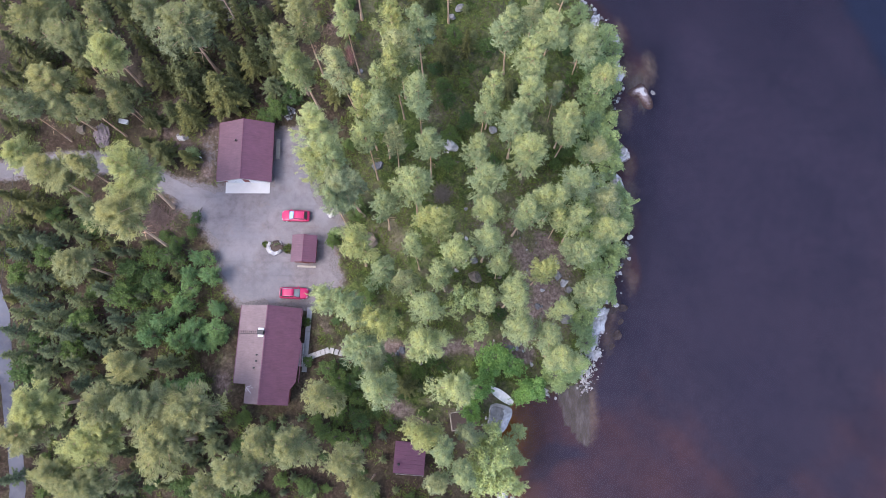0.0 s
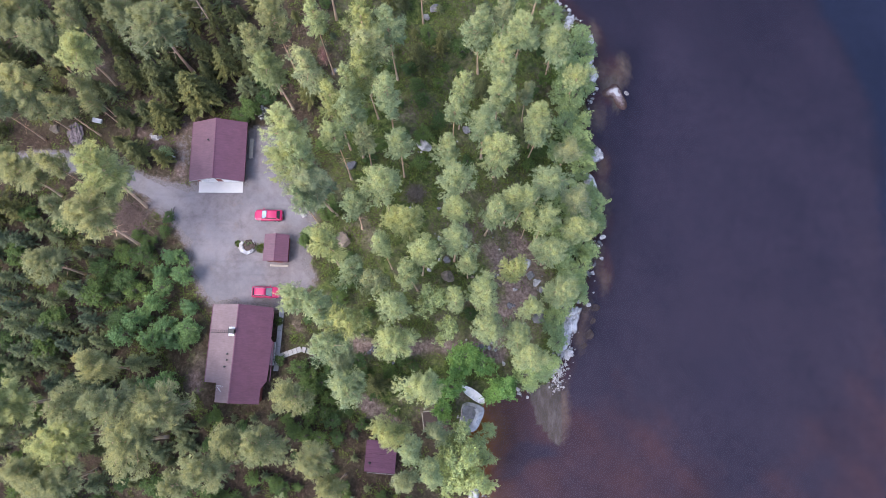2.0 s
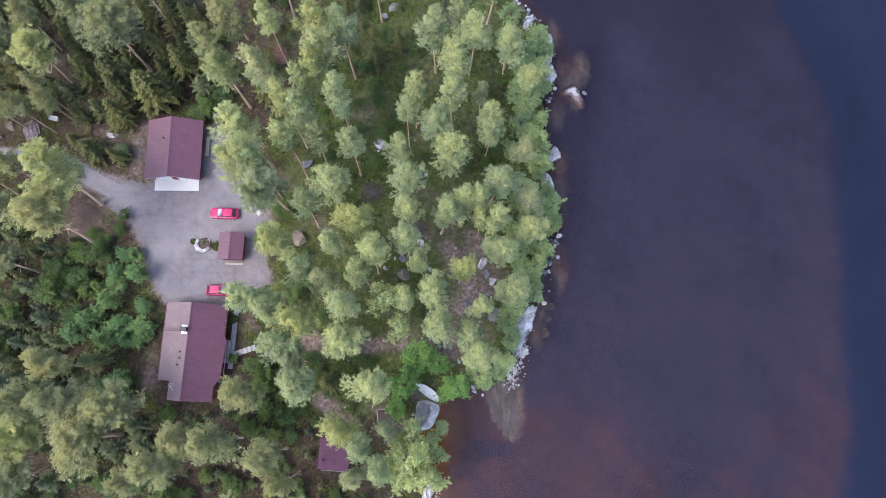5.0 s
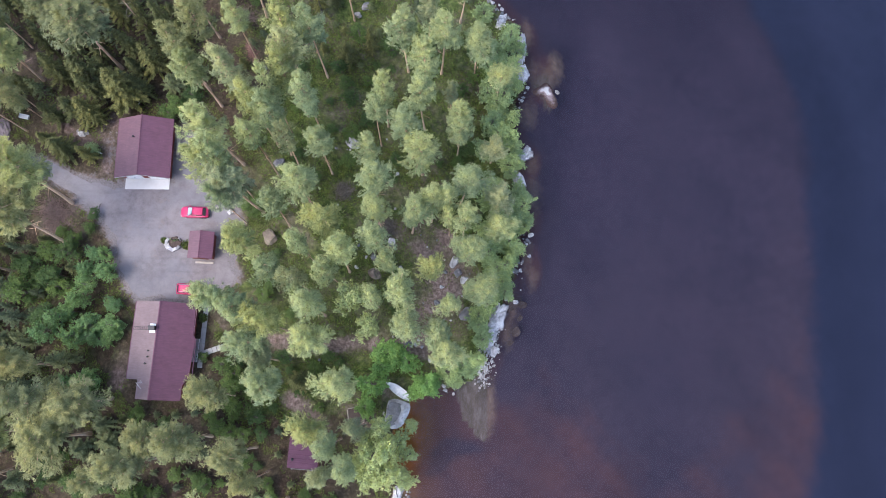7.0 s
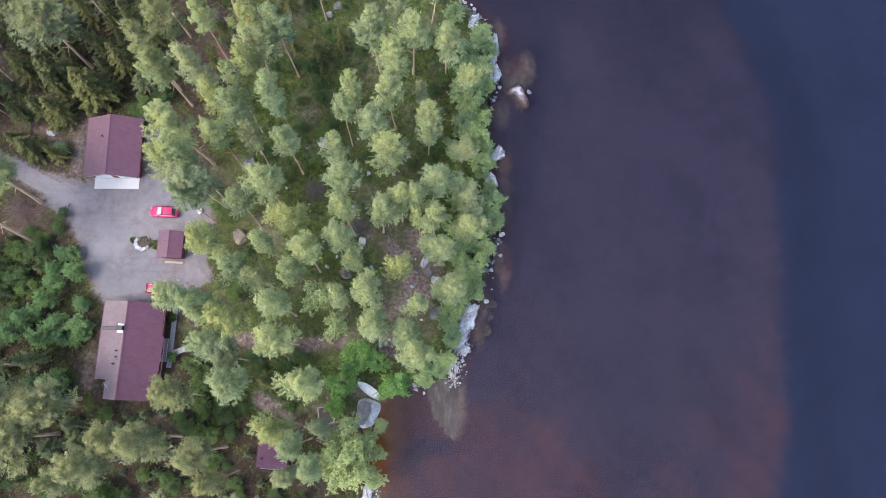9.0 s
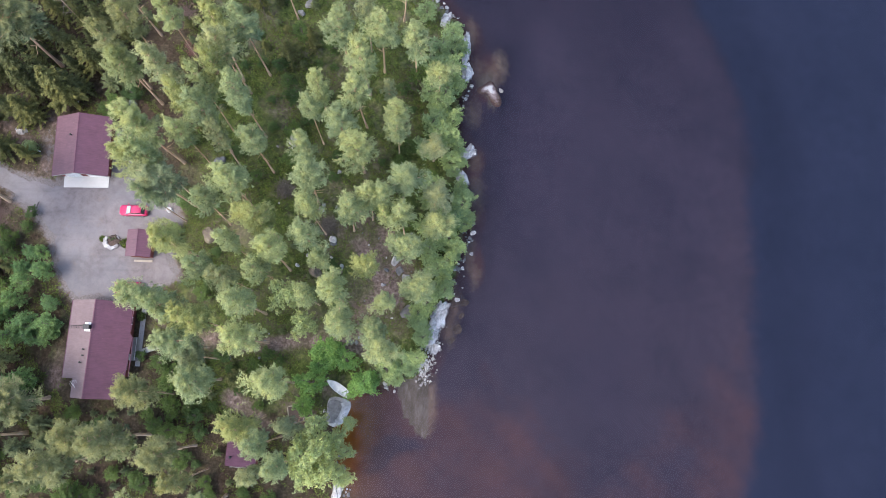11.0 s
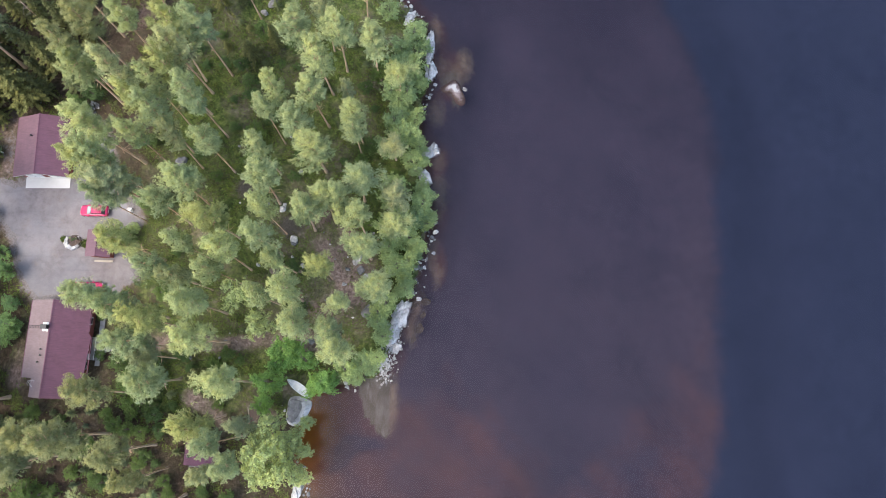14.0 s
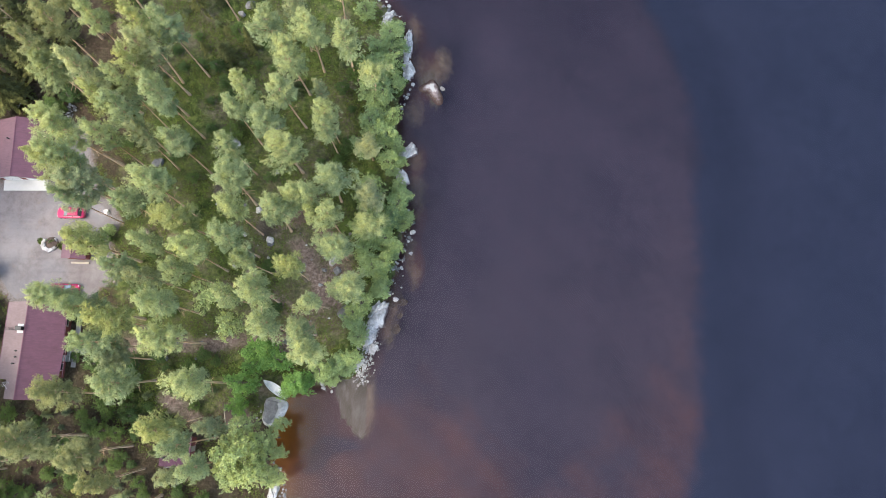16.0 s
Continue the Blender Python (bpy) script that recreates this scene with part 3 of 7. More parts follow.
def draped(name, edge, area, mat, step, lift, label, category):
    """A thin sheet that follows the ground where edge(points) < 0; its rim is drawn onto that edge."""
    x0, x1, y0, y1 = area
    nx, ny = int((x1 - x0) / step), int((y1 - y0) / step)
    ix, iy = np.meshgrid(np.arange(nx), np.arange(ny))
    ix, iy = ix.ravel(), iy.ravel()
    ok = edge(np.stack([x0 + (ix + 0.5) * step, y0 + (iy + 0.5) * step], 1)) < 0
    ix, iy = ix[ok], iy[ok]
    quad = np.stack([iy * (nx + 1) + ix, iy * (nx + 1) + ix + 1, (iy + 1) * (nx + 1) + ix + 1, (iy + 1) * (nx + 1) + ix], 1)
    used, faces, count = np.unique(quad.ravel(), return_inverse=True, return_counts=True)
    v = np.stack([x0 + (used % (nx + 1)) * step, y0 + (used // (nx + 1)) * step], 1).astype(float)
    rim = count < 4
    for _ in range(3):
        f, h = edge(v[rim]), 0.05
        g = np.stack([edge(v[rim] + (h, 0)) - f, edge(v[rim] + (0, h)) - f], 1) / h
        v[rim] -= np.clip(f / ((g ** 2).sum(1) + 0.3), -step * 0.6, step * 0.6)[:, None] * g
    z = heights(v[:, 0], v[:, 1]) + lift
    return tagged(new(name, mesh_from(name, np.column_stack([v, z]), faces.reshape(-1, 4), [mat], True)), label, category, kind="structure")


def ragged(c):
    return 0.35 * wave(c[:, 0], c[:, 1], 0.9, 4) + 0.2 * wave(c[:, 0], c[:, 1], 2.7, 6)


draped("yard", lambda c: np.where(inside(c, YARD), -1, 1) * along(c, np.vstack([YARD, YARD[:1]])) - ragged(c), (-46, -13, 8, 46), GRAVEL, 0.3, 0.035, "grey gravel yard between the buildings", "gravel yard")
draped("road", lambda c: along(c, TRACK_LINE) - 1.3 - 0.5 * ragged(c), (-105, -38.5, 24, 42), TRACK, 0.3, 0.045, "narrow gravel track winding into the yard", "road")
draped("lane", lambda c: along(c, LANE_LINE) - 1.15 - 0.2 * ragged(c), (-104, -58, -44, 62), ASPHALT, 0.5, 0.05, "narrow worn asphalt lane through the wood", "road")


# ---- trees ----
def leaf_cards(rng, centres, face, length, width, curl=0.30, lay=None):
    """Pointed sprays: a four-cornered blade for each centre, its flat side turned towards face, folded a little."""
    n = len(centres)
    f = face / (np.linalg.norm(face, axis=1)[:, None] + 1e-9)
    d = (rng.normal(size=(n, 3)) if lay is None else lay + rng.normal(size=(n, 3)) * 0.35)
    d = d - f * (d * f).sum(1)[:, None]
    d /= np.linalg.norm(d, axis=1)[:, None] + 1e-9
    s = np.cross(f, d)
    l, w = (length * rng.uniform(0.65, 1.3, (n, 1))), (width * rng.uniform(0.7, 1.3, (n, 1)))
    a, b = centres - d * l * 0.5, centres + d * l * 0.5
    up = -f * w * curl
    v = np.stack([a, centres + s * w * 0.5 + up, b, centres - s * w * 0.5 + up], 1).reshape(-1, 3)
    return v, np.arange(4 * n).reshape(n, 4)


def needle_tips(rng, centres, face, length, width, lay, spread=0.35):
    """Sprays of needles: a narrow three-cornered blade for each centre, pointing along lay."""
    n = len(centres)
    f = face / (np.linalg.norm(face, axis=1)[:, None] + 1e-9)
    d = lay + rng.normal(size=(n, 3)) * spread
    d = d - f * (d * f).sum(1)[:, None]
    d /= np.linalg.norm(d, axis=1)[:, None] + 1e-9
    s = np.cross(f, d)
    l, w = (length * rng.uniform(0.65, 1.3, (n, 1))), (width * rng.uniform(0.7, 1.3, (n, 1)))
    v = np.stack([centres - d * l * 0.5 + s * w * 0.5, centres + d * l * 0.5, centres - d * l * 0.5 - s * w * 0.5], 1).reshape(-1, 3)
    return v, np.arange(3 * n).reshape(n, 3)


def rods(segs, sides=5):
    """Tapered rods joined into one mesh: rows of start, end, radius at start, radius at end."""
    verts, faces = [], []
    for a, b, r0, r1 in segs:
        a, b = np.array(a, float), np.array(b, float)
        d = b - a
        d /= np.linalg.norm(d) + 1e-9
        u = np.cross(d, (0.3, 0.9, 0.2) if abs(d[2]) > 0.9 else (0, 0, 1))
        u /= np.linalg.norm(u)
        w = np.cross(d, u)
        k = len(verts)
        for c, r in ((a, r0), (b, r1)):
            for i in range(sides):
                t = 2 * math.pi * i / sides
                verts.append(c + (u * math.cos(t) + w * math.sin(t)) * r)
        for i in range(sides):
            j = (i + 1) % sides
            faces.append((k + i, k + j, k + sides + j, k + sides + i))
    return verts, faces


def stem(rng, h, r0, r1, bend, steps=7):
    """A slightly bent trunk as a chain of rods, and a function giving its axis by height."""
    ph = rng.uniform(0, 6.28)
    ax = lambda z: np.array([bend * math.sin(z / h * 2.2) * math.cos(ph), bend * math.sin(z / h * 2.2) * math.sin(ph), z])
    zs = np.linspace(-0.4, h, steps + 1)
    rr = lambda z: r0 + (r1 - r0) * max(0, z / h) ** 0.8
    segs = [(ax(a), ax(b), rr(a), rr(b)) for a, b in zip(zs[:-1], zs[1:])]
    segs[0] = (segs[0][0], segs[0][1], r0 * 1.5, segs[0][3])
    return segs, ax


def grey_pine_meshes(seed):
    return pine_meshes(seed + 200, PINEGREY)


def dim_pine_meshes(seed):
    return pine_meshes(seed + 800, PINEDIM)


def yellow_pine_meshes(seed):
    return pine_meshes(seed + 400, PINEPALE)


def pine_meshes(seed, needles=None, rad=2.3, limbs=46):
    """A Scots pine 22 m high: a bare trunk, and a crown of limbs that fan out into upturned sprays."""
    rng = np.random.default_rng(seed)
    h = 22.0
    segs, ax = stem(rng, h * 0.97, 0.19, 0.05, rng.uniform(0.2, 0.7))
    low = rng.uniform(0.51, 0.62)
    cs, ds, ls, cores = [], [], [], []
    lob = rng.uniform(0, 6.28, 3)
    taper = rng.uniform(0.9, 1.35)
    for i in range(limbs):
        u = low + (0.985 - low) * ((i + rng.uniform(0, 1)) / limbs) ** 0.92
        q = (u - low) / (1 - low)
        prof = (0.50 + 0.6 * math.sin(min(1, q * 3.2) * math.pi * 0.5)) * (1 - max(0, (q - 0.16) / 0.86) ** taper) ** 0.8 + 0.05
        az = i * 2.399 + rng.normal(0, 0.35)
        ln = rad * prof * rng.uniform(0.55, 1.32) * (1 + 0.20 * math.sin(2 * az + lob[0] + q * 2) + 0.10 * math.sin(3 * az + lob[1]))
        rise = ln * (0.15 + 0.75 * q) + rng.normal(0, 0.15)
        a = ax(u * h)
        out = np.array([math.cos(az), math.sin(az), 0])
        across = np.cross(out, (0, 0, 1))
        b = a + out * ln + (0, 0, rise)
        if ln > 0.5:
            segs.append((a, a + (b - a) * 0.85, 0.045, 0.012))
        n = max(6, int(ln * 12.5))
        f = rng.uniform(0.12, 1.04, (n, 1)) ** 0.62
        lat = rng.normal(0, 0.21, (n, 1)) * ln * (1.25 - 0.5 * f)
        c = a + (b - a) * f + across * lat + np.array([0, 0, 1]) * (rng.uniform(-0.15, 0.2, (n, 1)) - 0.25 * abs(lat))
        way = out * (0.95 - 0.5 * q) + across * np.sign(lat) * 0.4 + np.array([0, 0, 0.30 + 0.75 * q]) + rng.normal(size=(n, 3)) * 0.22
        way /= np.linalg.norm(way, axis=1)[:, None]
        m = 9
        t = rng.uniform(-0.16, 0.34, (n, m, 1))
        g = rng.normal(size=(n, m, 3)) * 0.075 * (1.3 - t) + way[:, None] * t
        cs.append((c[:, None] + g).reshape(-1, 3))
        ls.append((way[:, None] + g * 2.2 + rng.normal(size=(n, m, 3)) * 0.15).reshape(-1, 3))
        ds.append((g * 3.0 + out * 0.3 + (0, 0, 0.85) + rng.normal(size=(n, m, 3)) * 0.22).reshape(-1, 3))
        k = max(2, int(ln * 3.5))
        cores.append(a + (b - a) * rng.uniform(0.15, 0.85, (k, 1)) + across * rng.normal(0, 0.16, (k, 1)) * ln - (0, 0, 0.22))
    for k in range(9):
        c = ax(h * rng.uniform(0.93, 0.995)) + rng.normal(size=3) * (0.22, 0.22, 0.1)
        g = rng.normal(size=(12, 3)) * (0.10, 0.10, 0.24)
        cs.append(c + g)
        ds.append(g * 1.5 + (0, 0, 0.5) + rng.normal(size=(12, 3)) * 0.3)
        ls.append(g + (0, 0, 0.6))
    # dead stubs below the crown
    for i in range(9):
        z = h * rng.uniform(low - 0.26, low)
        az = rng.uniform(0, 6.28)
        a = ax(z)
        segs.append((a, a + np.array([math.cos(az), math.sin(az), rng.uniform(-0.25, 0.25)]) * rng.uniform(0.4, 1.5), 0.03, 0.01))
    v, f = needle_tips(rng, np.vstack(cs), np.vstack(ds), 0.38, 0.075, np.vstack(ls), 0.16)
    # broader twigs within the fans, which close the crown
    core = np.vstack(cores)
    v2, f2 = needle_tips(rng, core, rng.normal(size=core.shape) * 0.3 + (0, 0, 1), 0.62, 0.34, rng.normal(size=core.shape))
    v, f = np.vstack([v, v2]), np.vstack([f, f2 + len(v)])
    tv, tf = rods(segs, 6)
    return mesh_from("trunk", tv, tf, [BARK], True), mesh_from("crown", v, f, [needles or PINE])


def young_spruce_meshes(seed):
    return spruce_meshes(seed + 300, YOUNGSPRUCE, 54, 24)


def spruce_meshes(seed, needles=None, n=92, per=30):
    """A Norway spruce 16 m high, conical, clothed nearly to the ground with drooping fans."""
    rng = np.random.default_rng(seed + 50)
    h, rad = 16.0, 2.6
    segs, ax = stem(rng, h, 0.16, 0.02, 0.1)
    cs, ds, ls = [], [], []
    for i in range(n):
        u = 0.12 + 0.87 * (i / n) ** 0.9
        ln = rad * (1 - u) ** 0.75 * rng.uniform(0.55, 1.25) + 0.12
        az = i * 2.399 + rng.normal(0, 0.25)
        a = ax(u * h)
        out = np.array([math.cos(az), math.sin(az), 0])
        side = np.array([-math.sin(az), math.cos(az), 0])
        m = max(9, int(ln * per))
        t = rng.uniform(0.12, 1, m) ** 0.7
        drop = -0.30 * ln * t ** 1.3 + 0.12 * ln * t ** 4
        lat = rng.normal(0, 0.12, m) * ln * (1.15 - t)
        cs.append(a + out * (t * ln)[:, None] + side * lat[:, None] + np.stack([0 * t, 0 * t, drop], 1))
        ds.append(out * 0.45 + side * (np.sign(lat) * 0.25)[:, None] + rng.normal(size=(m, 3)) * 0.25 + np.array([0, 0, 0.85]))
        ls.append(out * 0.8 + side * (np.sign(lat) * 0.75)[:, None] + np.array([0, 0, -0.3]))
        if i % 3 == 0 and ln > 0.6:
            segs.append((a, a + out * ln * 0.8 + np.array([0, 0, -0.3 * ln]), 0.025, 0.008))
    v, f = needle_tips(rng, np.vstack(cs), np.vstack(ds), 0.46, 0.17, np.vstack(ls))
    tv, tf = rods(segs, 4)
    return mesh_from("trunk", tv, tf, [GREYBARK], True), mesh_from("crown", v, f, [needles or SPRUCE])


def willow_meshes(seed):
    return broadleaf_meshes(seed + 40, WILLOW)


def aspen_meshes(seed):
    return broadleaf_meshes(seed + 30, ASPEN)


def bush_meshes(seed):
    return broadleaf_meshes(seed + 60, BUSH)


def birch_meshes(seed):
    return broadleaf_meshes(seed + 120, BIRCH)


def broadleaf_meshes(seed, leaf=None):
    """A broadleaf tree 10 m high: limbs that part into leafy sprays, with an uneven outline 2.4 m in radius."""
    rng = np.random.default_rng(seed + 90)
    h, rad = 10.0, 2.4
    segs, ax = stem(rng, h * 0.9, 0.12, 0.03, 0.5)
    cs, ds, ls = [], [], []
    lob = rng.uniform(0, 6.28, 2)
    for i in range(40):
        u = rng.uniform(0.25, 1.0)
        q = (u - 0.25) / 0.75
        az = i * 2.399 + rng.normal(0, 0.4)
        ln = rad * math.sqrt(max(0.04, 1 - ((q - 0.35) / 0.68) ** 2)) * rng.uniform(0.55, 1.15) * (1 + 0.22 * math.sin(2 * az + lob[0]) + 0.16 * math.sin(3 * az + lob[1]))
        a = ax(u * h * 0.86)
        out = np.array([math.cos(az), math.sin(az), 0.35])
        across = np.cross(out, (0, 0, 1))
        b = a + out * ln
        segs.append((a, b, 0.03, 0.008))
        for k in range(5):
            sgn = rng.choice((-1, 1))
            c = a + (b - a) * rng.uniform(0.45, 1.0) + across * sgn * rng.uniform(0, 0.28) * ln
            way = out * 0.7 + across * sgn * 0.45 + np.array([0, 0, 0.15]) + rng.normal(size=3) * 0.2
            m = 11
            t = rng.uniform(-0.35, 0.45, (m, 1))
            g = rng.normal(size=(m, 3)) * (0.15, 0.15, 0.07) + way * t
            cs.append(c + g)
            ls.append(way + rng.normal(size=(m, 3)) * 0.55)
            ds.append(g * 0.8 + (0, 0, 0.75) + rng.normal(size=(m, 3)) * 0.28)
    v, f = needle_tips(rng, np.vstack(cs), np.vstack(ds), 0.32, 0.22, np.vstack(ls))
    tv, tf = rods(segs, 4)
    return mesh_from("trunk", tv, tf, [GREYBARK], True), mesh_from("crown", v, f, [leaf or ALDER])


KINDS = {
    "pine": (pine_meshes, 9, 22.0, 2.3, "pine_tree", "tall Scots pine with an orange trunk and pale green crown", "pine tree", "pines of the wood"),
    "grey_pine": (grey_pine_meshes, 6, 22.0, 2.3, "pine_tree", "tall pine with a dull grey-green crown", "pine tree", "pines of the wood"),
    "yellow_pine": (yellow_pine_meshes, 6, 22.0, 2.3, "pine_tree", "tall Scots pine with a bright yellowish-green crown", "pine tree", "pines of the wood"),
    "dim_pine": (dim_pine_meshes, 6, 22.0, 2.3, "pine_tree", "tall Scots pine with an olive-green crown darkened by place", "pine tree", "pines of the wood"),
    "spruce": (spruce_meshes, 5, 16.0, 2.3, "spruce_tree", "dark green conical spruce on the forest floor", "spruce tree", "spruces of the wood"),
    "young_spruce": (young_spruce_meshes, 6, 16.0, 2.3, "young_spruce", "slender blue-green young spruce in a dense thicket", "spruce tree", "young spruces of the thicket"),
    "alder": (broadleaf_meshes, 5, 10.0, 2.5, "alder_tree", "fresh green alder leaning over the rocky lakeshore", "broadleaf tree", "alders along the shore"),
    "birch": (birch_meshes, 4, 10.0, 2.5, "birch_tree", "pale green birch with a loose airy crown", "broadleaf tree", "birches of the wood"),
    "willow": (willow_meshes, 3, 10.0, 2.5, "willow_tree", "bushy vivid green willow beside the boat landing", "broadleaf tree", "willows by the boat"),
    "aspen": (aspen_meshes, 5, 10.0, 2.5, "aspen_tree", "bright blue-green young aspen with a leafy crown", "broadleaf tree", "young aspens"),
    "bush": (bush_meshes, 5, 10.0, 2.5, "bush", "low deep-green leafy bush on the forest floor", "bush", "bushes of the undergrowth"),
}
PROTO = {}
tree_rng = random.Random(7)
SPOTS = []


def plant(kind, x, y, top, r):
    make, variants, h0, r0, name, label, cat, group = KINDS[kind]
    z = max(0.05, zg(x, y))
    h = max(1.2, top - z)
    k = (kind, tree_rng.randrange(variants))
    sx = min(1.7, max(0.2, r / r0))
    lean = 0.8 if h > 12 else 2.5
    m = pose(x, y, z, tree_rng.gauss(0, lean), tree_rng.gauss(0, lean), tree_rng.uniform(0, 360)) @ Matrix.Diagonal((sx * tree_rng.uniform(0.93, 1.08), sx, h / h0, 1))
    SPOTS.append((x, y))
    if k not in PROTO:
        trunk_me, crown_me = make(k[1])
        e = thing(name, label, cat, None, group)
        for nm, me in (("trunk", trunk_me), ("crown", crown_me)):
            o = new(nm, me)
            o.parent = e
        PROTO[k] = e
        e.matrix_basis = m
        return e
    p = PROTO[k]
    return copy_thing(p, m @ Matrix.Diagonal((1 / p.scale[0], 1 / p.scale[1], 1 / p.scale[2], 1)))


# pines, in rows: place east and north, height of the top over the lake, crown radius
PINES_A = [
    (-60.8, 56.5, 21.2, 1.7), (-45.1, 55.4, 21.0, 1.9), (-52.9, 54.4, 21.4, 1.7), (10.0, 52.3, 22.8, 2.2), (15.7, 52.0, 23.5, 2.3),
    (-56.9, 51.5, 21.7, 2.5), (-14.3, 51.1, 28.9, 1.7), (-20.3, 50.7, 28.7, 1.9), (21.3, 50.6, 21.0, 2.2), (-3.6, 50.5, 28.7, 2.0),
    (-56.1, 48.9, 18.2, 1.4), (13.3, 48.0, 23.7, 2.2), (24.7, 46.9, 15.8, 2.0), (-60.0, 44.8, 21.1, 2.8), (-50.1, 43.2, 21.2, 1.2),
    (6.8, 42.0, 25.9, 1.5), (12.9, 41.9, 24.6, 2.2), (-48.5, 41.1, 20.1, 1.3), (-57.5, 40.9, 20.8, 2.0), (-9.2, 40.5, 30.0, 1.4),
]
PINES_B = [
    (-3.7, 39.5, 30.9, 1.9), (18.6, 39.4, 21.6, 1.5), (5.7, 38.7, 25.3, 1.4), (18.4, 37.3, 20.2, 1.6), (10.5, 37.0, 24.0, 2.2),
    (-8.9, 36.4, 30.2, 2.0), (-16.5, 34.5, 30.2, 2.7), (12.6, 34.0, 22.1, 2.4), (5.2, 33.4, 24.0, 1.6), (-2.2, 33.4, 26.2, 1.8),
    (-10.8, 32.7, 30.4, 1.7), (-58.4, 29.9, 20.9, 3.0), (19.1, 29.2, 21.4, 2.2), (-14.2, 28.4, 33.8, 1.7), (5.3, 28.2, 25.9, 2.3),
    (16.3, 26.6, 22.5, 1.5), (-4.2, 26.2, 29.2, 2.4), (14.2, 25.9, 22.1, 1.8), (-15.4, 24.6, 29.7, 1.3), (-8.8, 24.5, 26.0, 1.8),
]
PINES_C = [
    (-51.1, 24.0, 22.6, 1.7), (11.1, 23.9, 23.4, 2.1), (17.2, 23.7, 19.9, 1.1), (19.5, 23.2, 20.8, 1.7), (6.6, 23.2, 26.1, 1.6),
    (24.7, 23.1, 14.9, 2.0), (-43.4, 20.9, 28.6, 3.2), (6.1, 19.5, 28.0, 1.9), (20.4, 19.3, 19.1, 2.0), (-3.9, 18.1, 29.4, 1.4),
    (1.0, 17.2, 29.5, 1.9), (8.3, 16.8, 23.5, 1.3), (-7.6, 14.8, 28.0, 1.7), (0.2, 14.7, 27.0, 1.6), (22.3, 13.4, 16.7, 2.1),
    (9.5, 12.1, 26.1, 2.0), (5.8, 11.6, 25.7, 1.3), (17.5, 11.2, 20.6, 1.6), (-14.7, 10.9, 32.3, 2.0), (-2.7, 10.1, 30.1, 2.0),
]
PINES_D = [
    (-11.6, 9.3, 30.2, 2.1), (10.6, 7.6, 22.5, 2.0), (15.5, 6.9, 18.7, 1.8), (-2.2, 5.5, 26.8, 2.2), (-11.4, 4.7, 27.6, 2.0),
    (16.2, 4.5, 20.3, 2.0), (-9.3, -0.3, 25.8, 2.3), (1.9, -0.8, 25.7, 2.5), (-16.3, -2.5, 27.2, 2.0), (-34.5, -3.1, 23.5, 3.2),
    (-40.4, -3.6, 26.2, 2.6), (-45.0, -3.6, 26.2, 2.2), (-24.0, -8.4, 26.0, 1.9), (-19.3, -8.7, 27.5, 2.5), (0.3, -9.2, 25.4, 1.7),
    (-12.6, -10.4, 25.1, 2.4), (-26.7, -11.8, 27.2, 2.6), (2.8, -12.0, 25.7, 1.7), (-48.1, -13.3, 22.6, 2.9),
]
PINES = PINES_A + PINES_B + PINES_C + PINES_D
GREY_PINES_A = [
    (13.4, 55.6, 22.4, 1.4), (-63.2, 54.2, 21.2, 2.2), (-37.9, 51.1, 25.1, 3.2), (-6.6, 47.1, 29.7, 2.1), (-22.6, 47.0, 29.4, 1.7),
    (17.5, 44.0, 18.2, 1.1), (-14.2, 43.6, 30.6, 2.1), (-52.6, 40.0, 21.0, 1.7), (-61.9, 39.3, 25.1, 1.9), (24.2, 36.7, 11.8, 1.9),
    (-7.4, 33.9, 26.0, 1.6), (-52.7, 30.6, 22.3, 1.7), (25.2, 27.9, 15.4, 2.1),
]
GREY_PINES_B = [
    (-12.9, 26.4, 30.3, 2.8), (-52.7, 16.7, 21.1, 2.2), (-5.1, 13.9, 26.6, 1.4), (-9.8, 2.9, 22.3, 1.7), (-44.3, 2.0, 21.4, 2.3),
    (4.2, -6.7, 21.9, 1.4), (-58.3, -7.4, 20.7, 2.3), (-37.6, -8.4, 25.5, 3.3), (-51.2, -11.5, 22.6, 2.3), (-0.4, -13.0, 22.9, 1.5),
    (-30.8, -13.6, 24.3, 1.8), (-10.5, -13.9, 24.4, 1.5),
]
GREY_PINES = GREY_PINES_A + GREY_PINES_B
YELLOW_PINES = [
    (-7.8, 49.2, 29.9, 2.0), (-50.3, 48.5, 21.3, 2.9), (-20.6, 44.4, 25.7, 2.3), (-6.7, 43.5, 30.5, 1.8), (-11.1, 37.9, 31.6, 1.7),
    (-62.5, 33.3, 21.0, 2.2), (-16.6, 29.7, 31.7, 2.1), (-43.4, 27.6, 29.2, 3.0), (-0.9, 22.4, 28.0, 2.1), (-12.3, 18.4, 31.4, 2.2),
    (14.1, 15.9, 23.7, 1.5), (-8.4, 7.5, 29.4, 2.0), (-56.0, -2.9, 20.8, 3.4), (-2.3, -6.0, 24.2, 2.0), (-47.6, -7.9, 22.9, 3.0),
]
